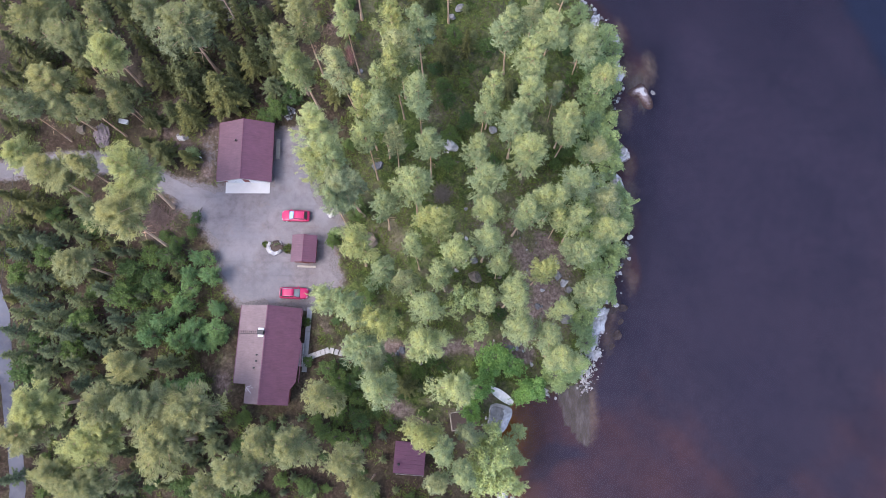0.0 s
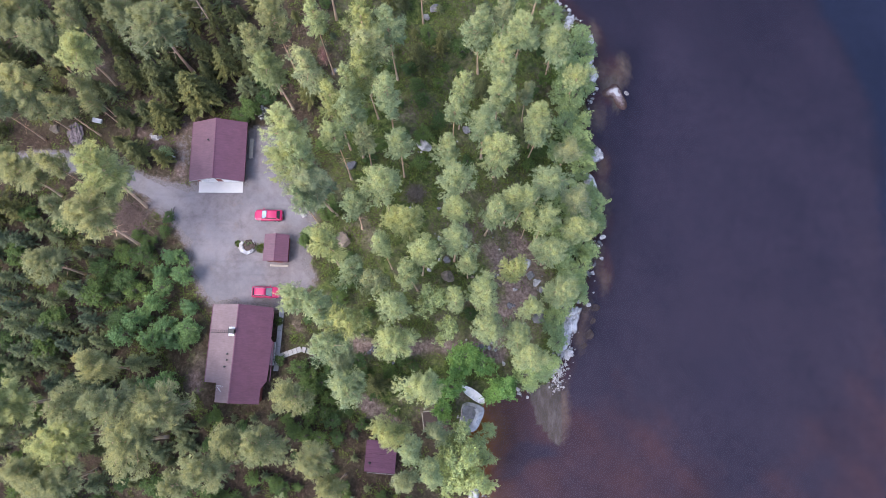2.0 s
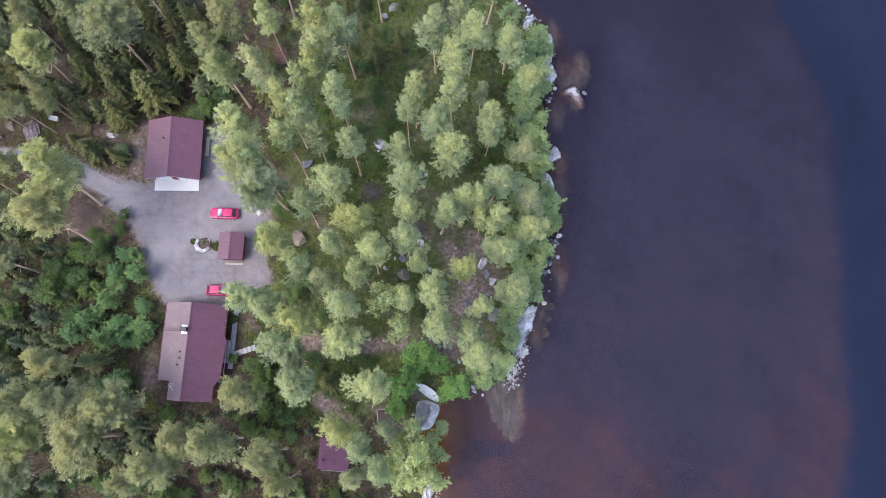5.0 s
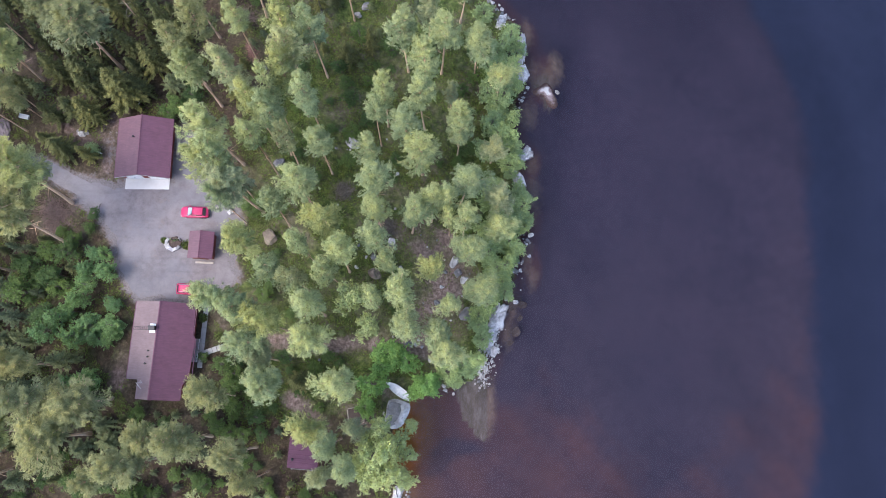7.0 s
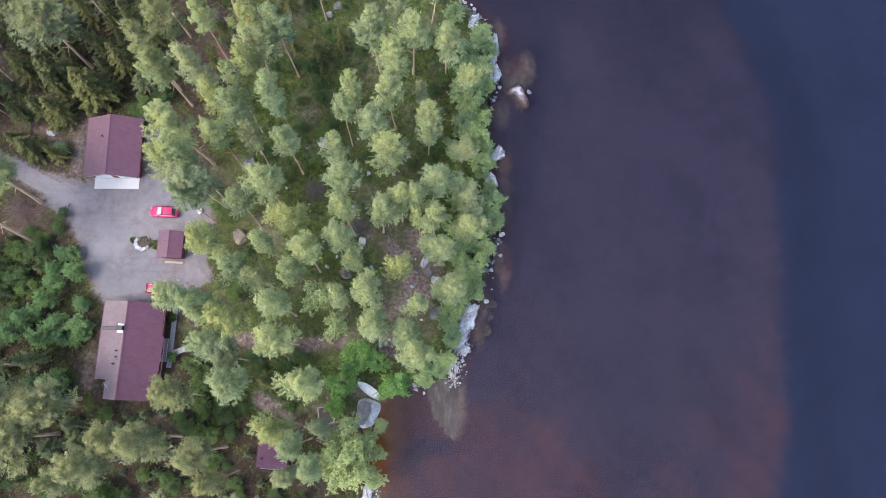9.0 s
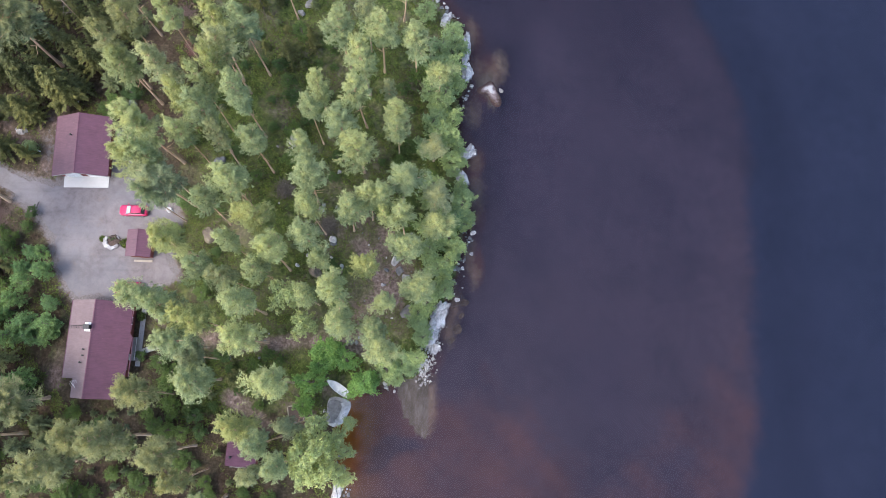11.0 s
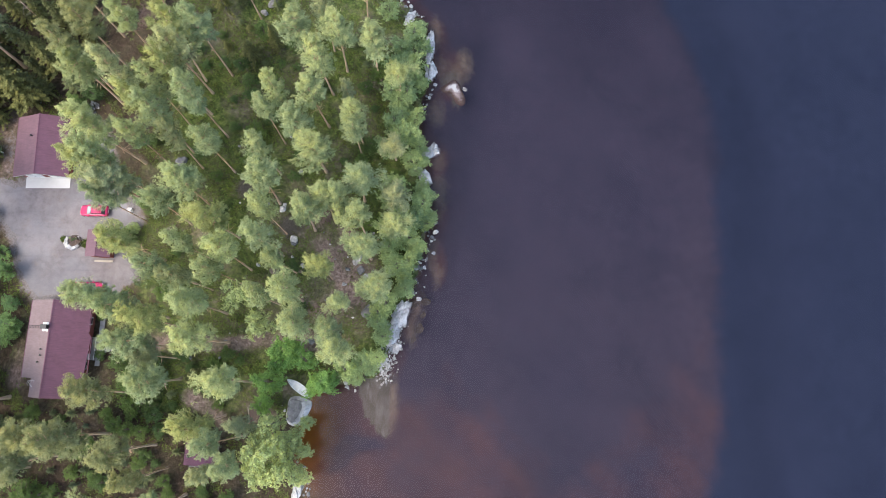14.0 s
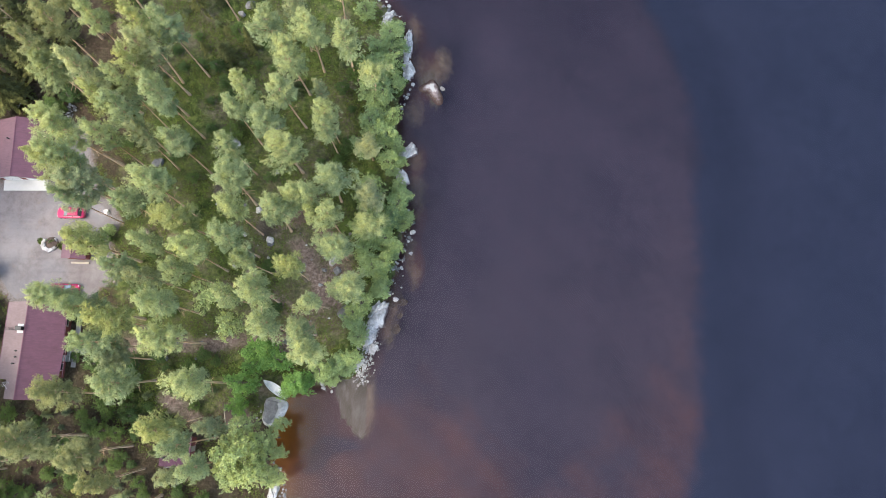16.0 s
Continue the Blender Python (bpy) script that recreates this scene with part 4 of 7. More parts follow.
# lower trees, in rows: place east and north, height of the tree, crown radius
SPRUCES_A = [
    (-37.6, 59.4, 10.0, 1.7), (-52.1, 59.2, 10.0, 1.7), (-29.4, 57.5, 11.0, 1.8), (-33.2, 57.4, 11.0, 1.8), (3.8, 55.8, 8.0, 1.3),
    (-44.3, 55.1, 9.0, 1.7), (-0.2, 53.9, 7.0, 1.9), (-48.7, 53.6, 9.0, 1.7), (-68.9, 52.8, 12.0, 2.3), (-34.6, 52.8, 11.0, 2.0),
    (-31.3, 50.3, 11.0, 2.1), (-46.0, 48.7, 11.0, 2.2), (10.5, 48.5, 7.0, 1.6), (-67.9, 47.8, 9.0, 1.7), (-40.3, 47.4, 12.0, 2.3),
    (-17.7, 46.2, 9.0, 1.9), (-32.7, 46.2, 9.0, 1.8),
]
SPRUCES_B = [
    (27.5, 46.1, 4.0, 1.3), (-40.6, 46.0, 10.0, 2.0), (-34.7, 44.9, 13.0, 2.9), (-35.3, 44.7, 11.0, 2.5), (-43.1, 42.4, 9.0, 2.0),
    (-40.9, 41.9, 9.0, 2.3), (-46.9, 41.4, 8.0, 1.9), (-39.7, 41.3, 6.0, 1.5), (-47.4, 37.6, 6.0, 1.5), (-44.7, 36.0, 8.0, 2.2),
    (-40.6, 35.0, 6.0, 1.4), (-67.2, 28.5, 10.0, 1.9), (-63.6, 26.7, 10.0, 2.0), (-66.5, 21.8, 10.0, 1.9), (-58.0, 16.3, 9.0, 1.9),
    (-5.9, -0.1, 9.0, 1.9),
]
SPRUCES = SPRUCES_A + SPRUCES_B
YOUNG_SPRUCES_A = [
    (-28.9, 53.6, 8.0, 2.0), (-27.8, 47.1, 6.0, 2.4), (-59.6, 23.7, 7.0, 1.9), (-56.8, 22.3, 5.0, 1.2), (-64.5, 21.8, 8.0, 1.9),
    (-62.1, 21.6, 7.0, 1.7), (-66.5, 19.4, 7.0, 1.7), (-63.5, 15.9, 6.0, 1.6), (-51.7, 13.5, 8.0, 2.2), (-64.7, 13.1, 8.0, 1.7),
    (-56.0, 12.1, 8.0, 1.5), (-61.7, 11.0, 7.0, 1.7), (-58.8, 10.2, 7.0, 1.5), (-65.0, 9.7, 8.0, 1.7),
]
YOUNG_SPRUCES_B = [
    (-49.7, 8.9, 7.0, 1.7), (-53.3, 8.2, 8.0, 1.4), (-60.7, 7.9, 9.0, 2.0), (-56.3, 6.9, 9.0, 2.1), (-65.2, 6.9, 9.0, 1.9),
    (-50.9, 6.4, 6.0, 1.4), (-48.0, 6.2, 6.0, 1.5), (-47.0, 5.4, 6.0, 1.3), (-52.9, 5.3, 7.0, 1.5), (-58.7, 4.4, 9.0, 2.0),
    (-65.1, 4.2, 8.0, 1.7), (-61.7, 2.9, 7.0, 1.5), (-55.2, 2.8, 8.0, 2.0), (-41.6, 2.6, 8.0, 2.2),
]
YOUNG_SPRUCES_C = [
    (-46.1, 1.8, 6.0, 1.5), (-60.3, 1.4, 8.0, 1.9), (-54.4, -0.4, 7.0, 1.9), (-49.9, -0.4, 7.0, 1.5), (-47.7, -1.2, 7.0, 1.7),
    (-63.3, -1.3, 6.0, 1.6), (-34.9, -6.9, 4.0, 1.7), (-57.6, -7.0, 7.0, 1.7), (-33.9, -9.4, 4.0, 2.1), (-37.9, -10.2, 5.0, 2.1),
    (-59.1, -13.9, 6.0, 1.7), (-63.7, -14.4, 7.0, 1.7), (-46.9, -15.0, 6.0, 1.9),
]
YOUNG_SPRUCES = YOUNG_SPRUCES_A + YOUNG_SPRUCES_B + YOUNG_SPRUCES_C
ASPENS_A = [
    (-38.3, 19.2, 3.5, 1.4), (-37.0, 19.2, 3.0, 1.2), (-39.4, 16.9, 4.0, 1.6), (-36.3, 15.9, 5.0, 1.9), (-39.0, 14.3, 6.0, 1.7),
    (-39.7, 11.5, 7.0, 1.7), (-34.8, 11.3, 3.0, 1.4), (-41.4, 10.3, 6.0, 1.5), (-42.8, 8.9, 8.0, 1.7), (-38.1, 8.0, 7.0, 2.1),
    (-35.0, 8.0, 5.0, 1.9), (-43.9, 7.0, 8.0, 2.0),
]
ASPENS_B = [
    (-34.1, 6.5, 3.0, 1.2), (-40.1, 6.2, 8.0, 2.0), (-37.8, 6.1, 6.0, 1.7), (-35.4, 5.7, 3.5, 1.4),
    (-38.1, -0.3, 6.0, 2.4), (-40.2, -1.1, 5.0, 1.6),
]
ASPENS = ASPENS_A + ASPENS_B
BUSHES_A = [
    (-1.3, 51.9, 4.0, 1.2), (-4.4, 51.7, 3.0, 1.1), (21.9, 50.9, 6.0, 1.9), (3.1, 49.9, 2.0, 1.0), (-0.2, 49.4, 3.0, 1.4),
    (-24.9, 45.7, 4.0, 1.7), (-27.0, 43.7, 4.0, 1.9), (3.8, 42.7, 3.0, 1.6), (-28.9, 42.4, 3.0, 1.6), (24.1, 40.9, 6.0, 1.8),
    (1.2, 40.3, 2.0, 1.8), (20.1, 38.6, 3.0, 1.8), (-15.2, 38.1, 2.5, 1.2), (-6.1, 38.0, 2.5, 1.4), (-8.0, 36.2, 2.0, 1.4),
    (18.7, 36.2, 2.5, 1.4),
]
BUSHES_B = [
    (0.3, 35.9, 2.0, 1.6), (-4.1, 27.0, 3.0, 0.9), (-14.3, 26.8, 3.5, 1.9), (-62.1, 26.1, 5.0, 1.7), (-39.4, 25.7, 2.0, 1.0),
    (19.9, 24.7, 2.0, 1.3), (-39.7, 23.4, 2.0, 1.0), (-44.2, 22.9, 2.0, 1.0), (-17.2, 22.0, 3.0, 1.2), (-42.0, 21.4, 2.5, 1.3),
    (-45.8, 19.6, 4.0, 1.7), (7.6, 17.7, 2.5, 1.2), (-48.6, 16.9, 5.0, 2.1), (-66.4, 16.8, 6.0, 1.7), (-11.1, 15.6, 2.0, 1.4),
    (-47.1, 15.3, 3.5, 1.6),
]
BUSHES_C = [
    (-11.9, 13.3, 2.0, 1.6), (9.0, 11.1, 2.0, 1.3), (-7.6, 10.4, 2.0, 1.2), (-9.2, 3.4, 3.0, 1.4), (-20.7, 3.2, 1.5, 0.9),
    (-17.5, 2.0, 4.0, 1.6), (-3.9, 1.7, 3.0, 1.4), (-16.2, -1.0, 5.0, 1.9), (-15.8, -3.9, 4.0, 1.6), (-13.4, -4.4, 2.5, 1.1),
    (-8.0, -6.5, 2.0, 1.0), (-18.2, -7.3, 3.0, 1.4), (-12.0, -8.3, 2.0, 1.2), (-30.6, -9.3, 3.0, 1.4),
]
BUSHES = BUSHES_A + BUSHES_B + BUSHES_C
BIRCHES = [
    (2.2, 11.7, 21.5, 2.9), (4.6, 7.6, 20.0, 2.2), (6.9, -6.9, 19.0, 2.0), (10.9, -7.0, 12.0, 1.3), (5.0, -9.1, 16.0, 2.0),
    (7.4, -9.1, 18.0, 2.2), (9.9, -9.4, 14.0, 1.9), (6.0, -10.4, 22.0, 2.9), (8.5, -11.3, 17.0, 2.2), (11.2, -11.6, 11.0, 1.4),
    (4.5, -12.3, 16.0, 1.9), (7.8, -13.0, 18.0, 2.3), (9.8, -14.0, 13.0, 1.7), (5.3, -14.2, 17.0, 2.0), (7.0, -14.4, 17.0, 2.2),
    (10.8, -15.1, 11.0, 1.6),
]
SHORE_ALDERS_A = [
    (22.9, 62.8, 6.0, 1.8), (27.0, 57.3, 8.0, 2.1), (29.0, 56.2, 6.0, 1.4), (25.7, 55.2, 9.0, 2.1), (25.5, 54.0, 7.0, 1.6),
    (27.5, 51.6, 8.0, 2.1), (24.2, 51.2, 9.0, 2.3), (28.3, 49.6, 6.0, 1.6), (23.2, 47.8, 9.0, 2.1), (25.9, 47.2, 5.0, 1.6),
    (26.2, 46.9, 8.0, 2.3), (24.9, 45.6, 7.0, 2.1), (25.2, 44.0, 6.0, 1.6), (27.1, 43.1, 6.0, 1.6), (23.6, 41.9, 8.0, 2.1),
    (27.3, 39.7, 8.0, 2.1),
]
SHORE_ALDERS_B = [
    (25.0, 39.6, 8.0, 2.3), (28.4, 38.4, 5.0, 1.6), (23.1, 37.2, 8.0, 1.9), (26.4, 35.7, 7.0, 1.8), (28.7, 31.2, 5.0, 1.6),
    (23.8, 31.0, 8.0, 2.1), (30.0, 30.2, 5.0, 1.3), (28.8, 27.7, 8.0, 2.1), (24.6, 27.6, 9.0, 2.3), (27.4, 26.2, 6.0, 1.6),
    (27.9, 25.4, 7.0, 2.0), (23.5, 24.1, 8.0, 1.9), (26.8, 22.6, 7.0, 2.0), (25.4, 22.5, 7.0, 1.9), (28.0, 21.2, 5.0, 1.4),
    (23.8, 19.6, 8.0, 2.1),
]
SHORE_ALDERS_C = [
    (26.4, 18.3, 7.0, 1.9), (24.4, 17.1, 7.0, 2.1), (25.8, 15.7, 5.0, 1.6), (26.1, 13.8, 6.0, 1.8), (22.9, 11.8, 7.0, 2.0),
    (21.8, 10.4, 6.0, 1.8), (21.9, 8.5, 7.0, 1.8), (22.8, 6.1, 5.0, 1.6), (21.8, 3.6, 5.0, 1.6), (19.1, 2.7, 5.0, 1.8),
    (16.8, 1.3, 9.0, 1.9),
]
SHORE_ALDERS = SHORE_ALDERS_A + SHORE_ALDERS_B + SHORE_ALDERS_C
WILLOWS = [
    (8.1, 3.3, 11.0, 2.8), (10.3, 2.9, 9.5, 1.9), (6.7, 2.1, 9.0, 1.9), (5.6, -0.8, 10.5, 2.1), (4.7, -3.6, 8.0, 1.8), (13.3, -0.8, 10.0, 2.3), (14.9, -0.8, 9.0, 1.5), (11.9, -1.3, 9.5, 1.9),
]


for kind_, rows_ in (("pine", PINES), ("grey_pine", GREY_PINES), ("yellow_pine", YELLOW_PINES)):
    for x, y, top, r in rows_:
        # western and southern pines take the needles with shade put into the colour
        plant("dim_pine" if (x < -20 or x < -5 and y < -1) and kind_ != "yellow_pine" else kind_, x, y, top, r * 1.04)
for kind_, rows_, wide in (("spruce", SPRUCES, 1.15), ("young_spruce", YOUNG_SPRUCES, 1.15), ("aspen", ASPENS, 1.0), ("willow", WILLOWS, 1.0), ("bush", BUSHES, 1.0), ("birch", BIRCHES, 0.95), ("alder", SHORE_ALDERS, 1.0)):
    for x, y, h, r in rows_:
        plant(kind_, x, y, zg(x, y) + h, r * wide)


def wild_wood():
    """The wood goes on beyond the trees listed above."""
    rnd = random.Random(3)
    for _ in range(140):
        x, y = rnd.uniform(-84, 26), rnd.uniform(-25, 74)
        seen = -66 < x < 30 and -17 < y < 56
        p = np.array([(x, y)])
        if seen or not inside(p, LAND)[0] or along(p, SHORE)[0] < 3 or along(p, TRACK_LINE)[0] < 3.5 or along(p, LANE_LINE)[0] < 4:
            continue
        if min((x - a) ** 2 + (y - b) ** 2 for a, b in SPOTS) < 14:
            continue
        k = rnd.random()
        if k < 0.6:
            plant("pine" if x > -20 else "dim_pine", x, y, zg(x, y) + rnd.uniform(18, 23), rnd.uniform(1.9, 2.7))
        else:
            plant("spruce", x, y, zg(x, y) + rnd.uniform(9, 17), rnd.uniform(1.5, 2.3))


wild_wood()


def thicket(x0, x1, y0, y1, n, kinds, lo, hi, gap, seed):
    """Young trees that fill a stretch of the wood."""
    rnd = random.Random(seed)
    for _ in range(n):
        x, y = rnd.uniform(x0, x1), rnd.uniform(y0, y1)
        p = np.array([(x, y)])
        if not inside(p, LAND)[0] or inside(p, YARD)[0] or along(p, np.vstack([YARD, YARD[:1]]))[0] < 2.4 or along(p, TRACK_LINE)[0] < 2.6 or along(p, LANE_LINE)[0] < 2.8 or along(p, SHORE)[0] < 2.5:
            continue
        if -35.5 < x < -17 and -5 < y < 13 or -50 < x < -39 and 23 < y < 30 or -41 < x < -25 and 28 < y < 47 or -9 < x < -1 and -16 < y < -7 or 9 < x < 21 and 8 < y < 26 or 0.5 < x < 12 and -8 < y < 1 or -69 < x < -47 and 35 < y < 43:
            continue
        if min((x - a) ** 2 + (y - b) ** 2 for a, b in SPOTS) < gap * gap or min(along(p, l)[0] for l in PATHS) < 1.6:
            continue
        k = rnd.choice(kinds)
        h = rnd.uniform(lo, hi)
        plant(k, x, y, zg(x, y) + h, (0.3 if k == "bush" else 0.16) * h + 0.45)


thicket(-72, -40, -1, 26, 260, ("young_spruce", "young_spruce", "spruce", "bush"), 3, 7, 2.0, 1)
thicket(-70, -30, -22, 0, 260, ("young_spruce", "spruce", "bush"), 2, 6, 2.2, 2)
thicket(-72, -27, 40, 64, 420, ("spruce", "spruce", "young_spruce"), 4, 10, 2.3, 3)
thicket(-30, 22, 44, 68, 110, ("spruce", "young_spruce", "bush"), 2, 5, 2.8, 6)


def shore_bushes():
    """Low broadleaf bushes that hang over the bank."""
    rnd = random.Random(17)
    line = SHORE[6:31]
    for a, b in zip(line[:-1], line[1:]):
        d = b - a
        n = np.array([d[1], -d[0]]) / np.hypot(*d)
        for _ in range(2):
            t, off = rnd.random(), rnd.uniform(0.5, 1.8)
            p = a + d * t + n * off
            if not inside(p[None], LAND)[0]:
                p = a + d * t - n * off
            x, y = p
            if 22 < x and -1 < y < 13.5 or 51 < y < 60 or 36.5 < y < 39.5 or x < 13 or rnd.random() < 0.4:
                continue
            h = rnd.uniform(1.5, 3.0)
            plant("alder", x, y, zg(x, y) + h, 0.8 + 0.2 * h)


shore_bushes()
thicket(-30, 0, -20, 4, 320, ("bush", "bush", "young_spruce"), 1.2, 3.6, 1.7, 8)
thicket(-18, 24, -14, 60, 150, ("bush", "young_spruce", "bush"), 0.9, 2.2, 2.0, 4)


def snag(x, y, h, lean):
    """A dead standing pine: bare trunk and broken twigs."""
    rng = np.random.default_rng(77)
    e = thing("dead_tree", "bare dead pine with broken grey branches", "dead tree", pose(x, y, zg(x, y), lean, 0, 0))
    segs, ax = stem(rng, h, 0.15, 0.05, 0.4)
    tv, tf = rods(segs, 6)
    for nm, rows_ in (("trunk", segs), ("branches", [(ax(h * u), ax(h * u) + np.array([math.cos(i * 2.4), math.sin(i * 2.4), rng.uniform(-0.3, 0.4)]) * rng.uniform(0.5, 1.9), 0.03, 0.008) for i, u in enumerate(np.linspace(0.4, 0.98, 26))])):
        tv, tf = rods(rows_, 5)
        o = new(nm, mesh_from(nm, tv, tf, [BARK if nm == "trunk" else LIMB], True))
        o.parent = e


LIMB = simple("dead_pine_limbs", (0.36, 0.30, 0.26), 0.9, 0, 5, 0.3)
snag(-33.9, 57.9, 12.0, 0)


def dead_pine(x, y, h):
    """A young pine that has died standing: bare, with dense reddish twigs."""
    rng = np.random.default_rng(31)
    e = thing("dead_tree", "small dead pine with dense reddish-brown twigs", "dead tree", pose(x, y, zg(x, y)))
    segs, ax = stem(rng, h, 0.08, 0.02, 0.3)
    twigs = []
    for i in range(130):
        u = rng.uniform(0.3, 1.0)
        az = i * 2.4
        a = ax(h * u)
        b = a + np.array([math.cos(az), math.sin(az), rng.uniform(-0.1, 0.5)]) * rng.uniform(0.4, 1.9) * (1.25 - u)
        twigs.append((a, b, 0.025, 0.008))
        for _ in range(2):
            c = a + (b - a) * rng.uniform(0.4, 0.9)
            twigs.append((c, c + rng.normal(size=3) * 0.3, 0.014, 0.006))
    for nm, rows_, mt in (("trunk", segs, BARK), ("twigs", twigs, DEADRED)):
        tv, tf = rods(rows_, 4)
        o = new(nm, mesh_from(nm, tv, tf, [mt], True))
        o.parent = e


DEADRED = simple("dead_red_twigs", (0.30, 0.135, 0.115), 0.9, 0, 4, 0.35)
dead_pine(-15.6, 52.6, 7.0)

# ---- buildings ----
def walls_of(parent, x0, x1, y0, y1, z0, ze, xr, zr, mat):
    """Four boarded walls with gables, 0.2 m thick."""
    t = 0.2
    for nm, xa, xb, ya, yb in (("wall", x0, x0 + t, y0, y1), ("wall", x1 - t, x1, y0, y1)):
        bm = bmesh.new()
        box(bm, (xa + xb) / 2, (ya + yb) / 2, (z0 + ze) / 2, xb - xa, yb - ya, ze - z0)
        part(nm, bm, mat, parent)
    for ya in (y0, y1 - t):
        bm = bmesh.new()
        prof = [(x0 + t, z0), (x1 - t, z0), (x1 - t, ze), (xr, zr), (x0 + t, ze)]
        a = [bm.verts.new((x, ya, z)) for x, z in prof]
        b = [bm.verts.new((x, ya + t, z)) for x, z in prof]
        bm.faces.new(a)
        bm.faces.new(b[::-1])
        for i in range(5):
            bm.faces.new((a[i], b[i], b[(i + 1) % 5], a[(i + 1) % 5]))
        bmesh.ops.recalc_face_normals(bm, faces=bm.faces)
        part("wall", bm, mat, parent)


def window_on(parent, x, y, z, w, h, axis):
    """A white-framed window set in a wall; axis is the wall's normal."""
    bm = bmesh.new()
    d = (0.08, w, h) if axis == "x" else (w, 0.08, h)
    box(bm, x, y, z, *d, 0.01)
    fr = part("window", bm, WHITE, parent)
    bm = bmesh.new()
    d = (0.11, w - 0.2, h - 0.2) if axis == "x" else (w - 0.2, 0.11, h - 0.2)
    box(bm, x, y, z, *d)
    part("pane", bm, GLASS, fr)


def house():
    e = thing("house", "single-storey red house with a wine-red gable roof", "house", pose(-26.3, 5.5, 6.0, 0, 0, -2.9))
    ze, zr = 2.75, 5.75
    walls_of(e, -4.0, 3.9, -5.3, 5.4, -0.3, 3.0, 0, 5.55, REDWALL)
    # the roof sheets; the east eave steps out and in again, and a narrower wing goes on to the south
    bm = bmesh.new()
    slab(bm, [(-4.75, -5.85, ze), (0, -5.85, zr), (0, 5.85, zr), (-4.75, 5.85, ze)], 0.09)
    west = part("roof", bm, ROOFPALE, e, "paler wine-red west roof slope")
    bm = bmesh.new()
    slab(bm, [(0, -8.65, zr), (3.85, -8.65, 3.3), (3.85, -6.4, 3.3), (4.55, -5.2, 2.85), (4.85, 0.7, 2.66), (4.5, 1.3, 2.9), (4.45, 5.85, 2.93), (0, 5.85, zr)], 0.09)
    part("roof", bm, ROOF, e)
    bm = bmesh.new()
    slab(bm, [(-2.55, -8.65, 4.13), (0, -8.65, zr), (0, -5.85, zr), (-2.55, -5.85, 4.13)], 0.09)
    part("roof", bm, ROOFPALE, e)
    bm = bmesh.new()
    slab(bm, [(-0.14, -8.68, zr - 0.03), (0.0, -8.68, zr + 0.06), (0.14, -8.68, zr - 0.03), (0.14, 5.88, zr - 0.03), (0.0, 5.88, zr + 0.06), (-0.14, 5.88, zr - 0.03)], 0.02)
    part("ridge_cap", bm, ROOF, e)
    # the wing's own walls
    for x, y, sx, sy, h in ((-2.1, -6.9, 0.18, 2.7, 4.1), (3.3, -6.9, 0.18, 2.7, 3.4), (0.6, -8.25, 5.2, 0.18, 3.3)):
        bm = bmesh.new()
        box(bm, x, y, h / 2 - 0.2, sx, sy, h - 0.1)
        part("wall", bm, REDWALL, e)
    # gutters
    for x, ya, yb, z in ((4.6, 1.4, 5.85, 2.86), (4.95, -5.2, 0.7, 2.6), (-4.83, -5.85, 5.85, 2.68)):
        bm = bmesh.new()
        tube(bm, (x, ya, z), (x, yb, z), 0.06, 0.06, 8)
        part("gutter", bm, ROOF, e)
    # chimney, with bright flashing either side
    bm = bmesh.new()
    box(bm, -0.55, 1.75, 5.75, 0.75, 0.55, 1.3, 0.02)
    ch = part("chimney", bm, BLACK, e, "dark sheet-metal chimney")
    for y in (1.25, 2.25):
        bm = bmesh.new()
        box(bm, -0.62, y, 5.75, 0.85, 0.34, 0.10, 0.02)
        part("flashing", bm, WHITE, ch, "white chimney flashing")
    bm = bmesh.new()
    box(bm, -0.55, 1.75, 6.5, 0.9, 0.7, 0.07, 0.02)
    part("cap", bm, BLACK, ch)
    # roof ladder down the west slope
    lad = part("roof_ladder", tube(tube(bmesh.new(), (-1.0, 1.55, zr - 0.55), (-4.6, 1.55, 2.94), 0.03, 0.03, 6), (-1.0, 1.95, zr - 0.55), (-4.6, 1.95, 2.94), 0.03, 0.03, 6), BLACK, e, "dark steel roof ladder")
    for i in range(11):
        f = i / 10
        x, z = -1.0 - 3.6 * f, (zr - 0.55) + (2.94 - zr + 0.55) * f
        part("rung", tube(bmesh.new(), (x, 1.55, z), (x, 1.95, z), 0.018, 0.018, 5), BLACK, lad)
    for x, y, h in ((-1.0, -1.55, 0.45), (-1.0, -2.45, 0.4), (-1.25, -3.45, 0.6)):
        z = ze + (4.75 + x) / 4.75 * (zr - ze)
        v = part("vent_pipe", tube(bmesh.new(), (x, y, z - 0.1), (x, y, z + h), 0.08, 0.08, 10), BLACK, e)
        part("vent_cap", tube(bmesh.new(), (x, y, z + h), (x, y, z + h + 0.1), 0.15, 0.1, 10), BLACK, v)
    an = part("antenna", tube(bmesh.new(), (-1.7, -6.2, 4.5), (-1.7, -6.2, 6.3), 0.03, 0.025, 6), STEEL, e, "pale roof antenna")
    for i in range(5):
        part("element", tube(bmesh.new(), (-2.0 + i * 0.18, -6.5 + i * 0.14, 6.1), (-1.65 + i * 0.18, -6.95 + i * 0.14, 6.1), 0.012, 0.012, 5), STEEL, an)
    part("boom", tube(bmesh.new(), (-1.95, -6.2, 6.1), (-1.1, -7.1, 6.1), 0.025, 0.025, 6), PLASTIC, an)
    for y in (-3.6, -0.8, 3.2):
        window_on(e, 3.95, y, 1.5, 1.2, 1.1, "x")
        window_on(e, -4.05, y, 1.5, 1.2, 1.1, "x")
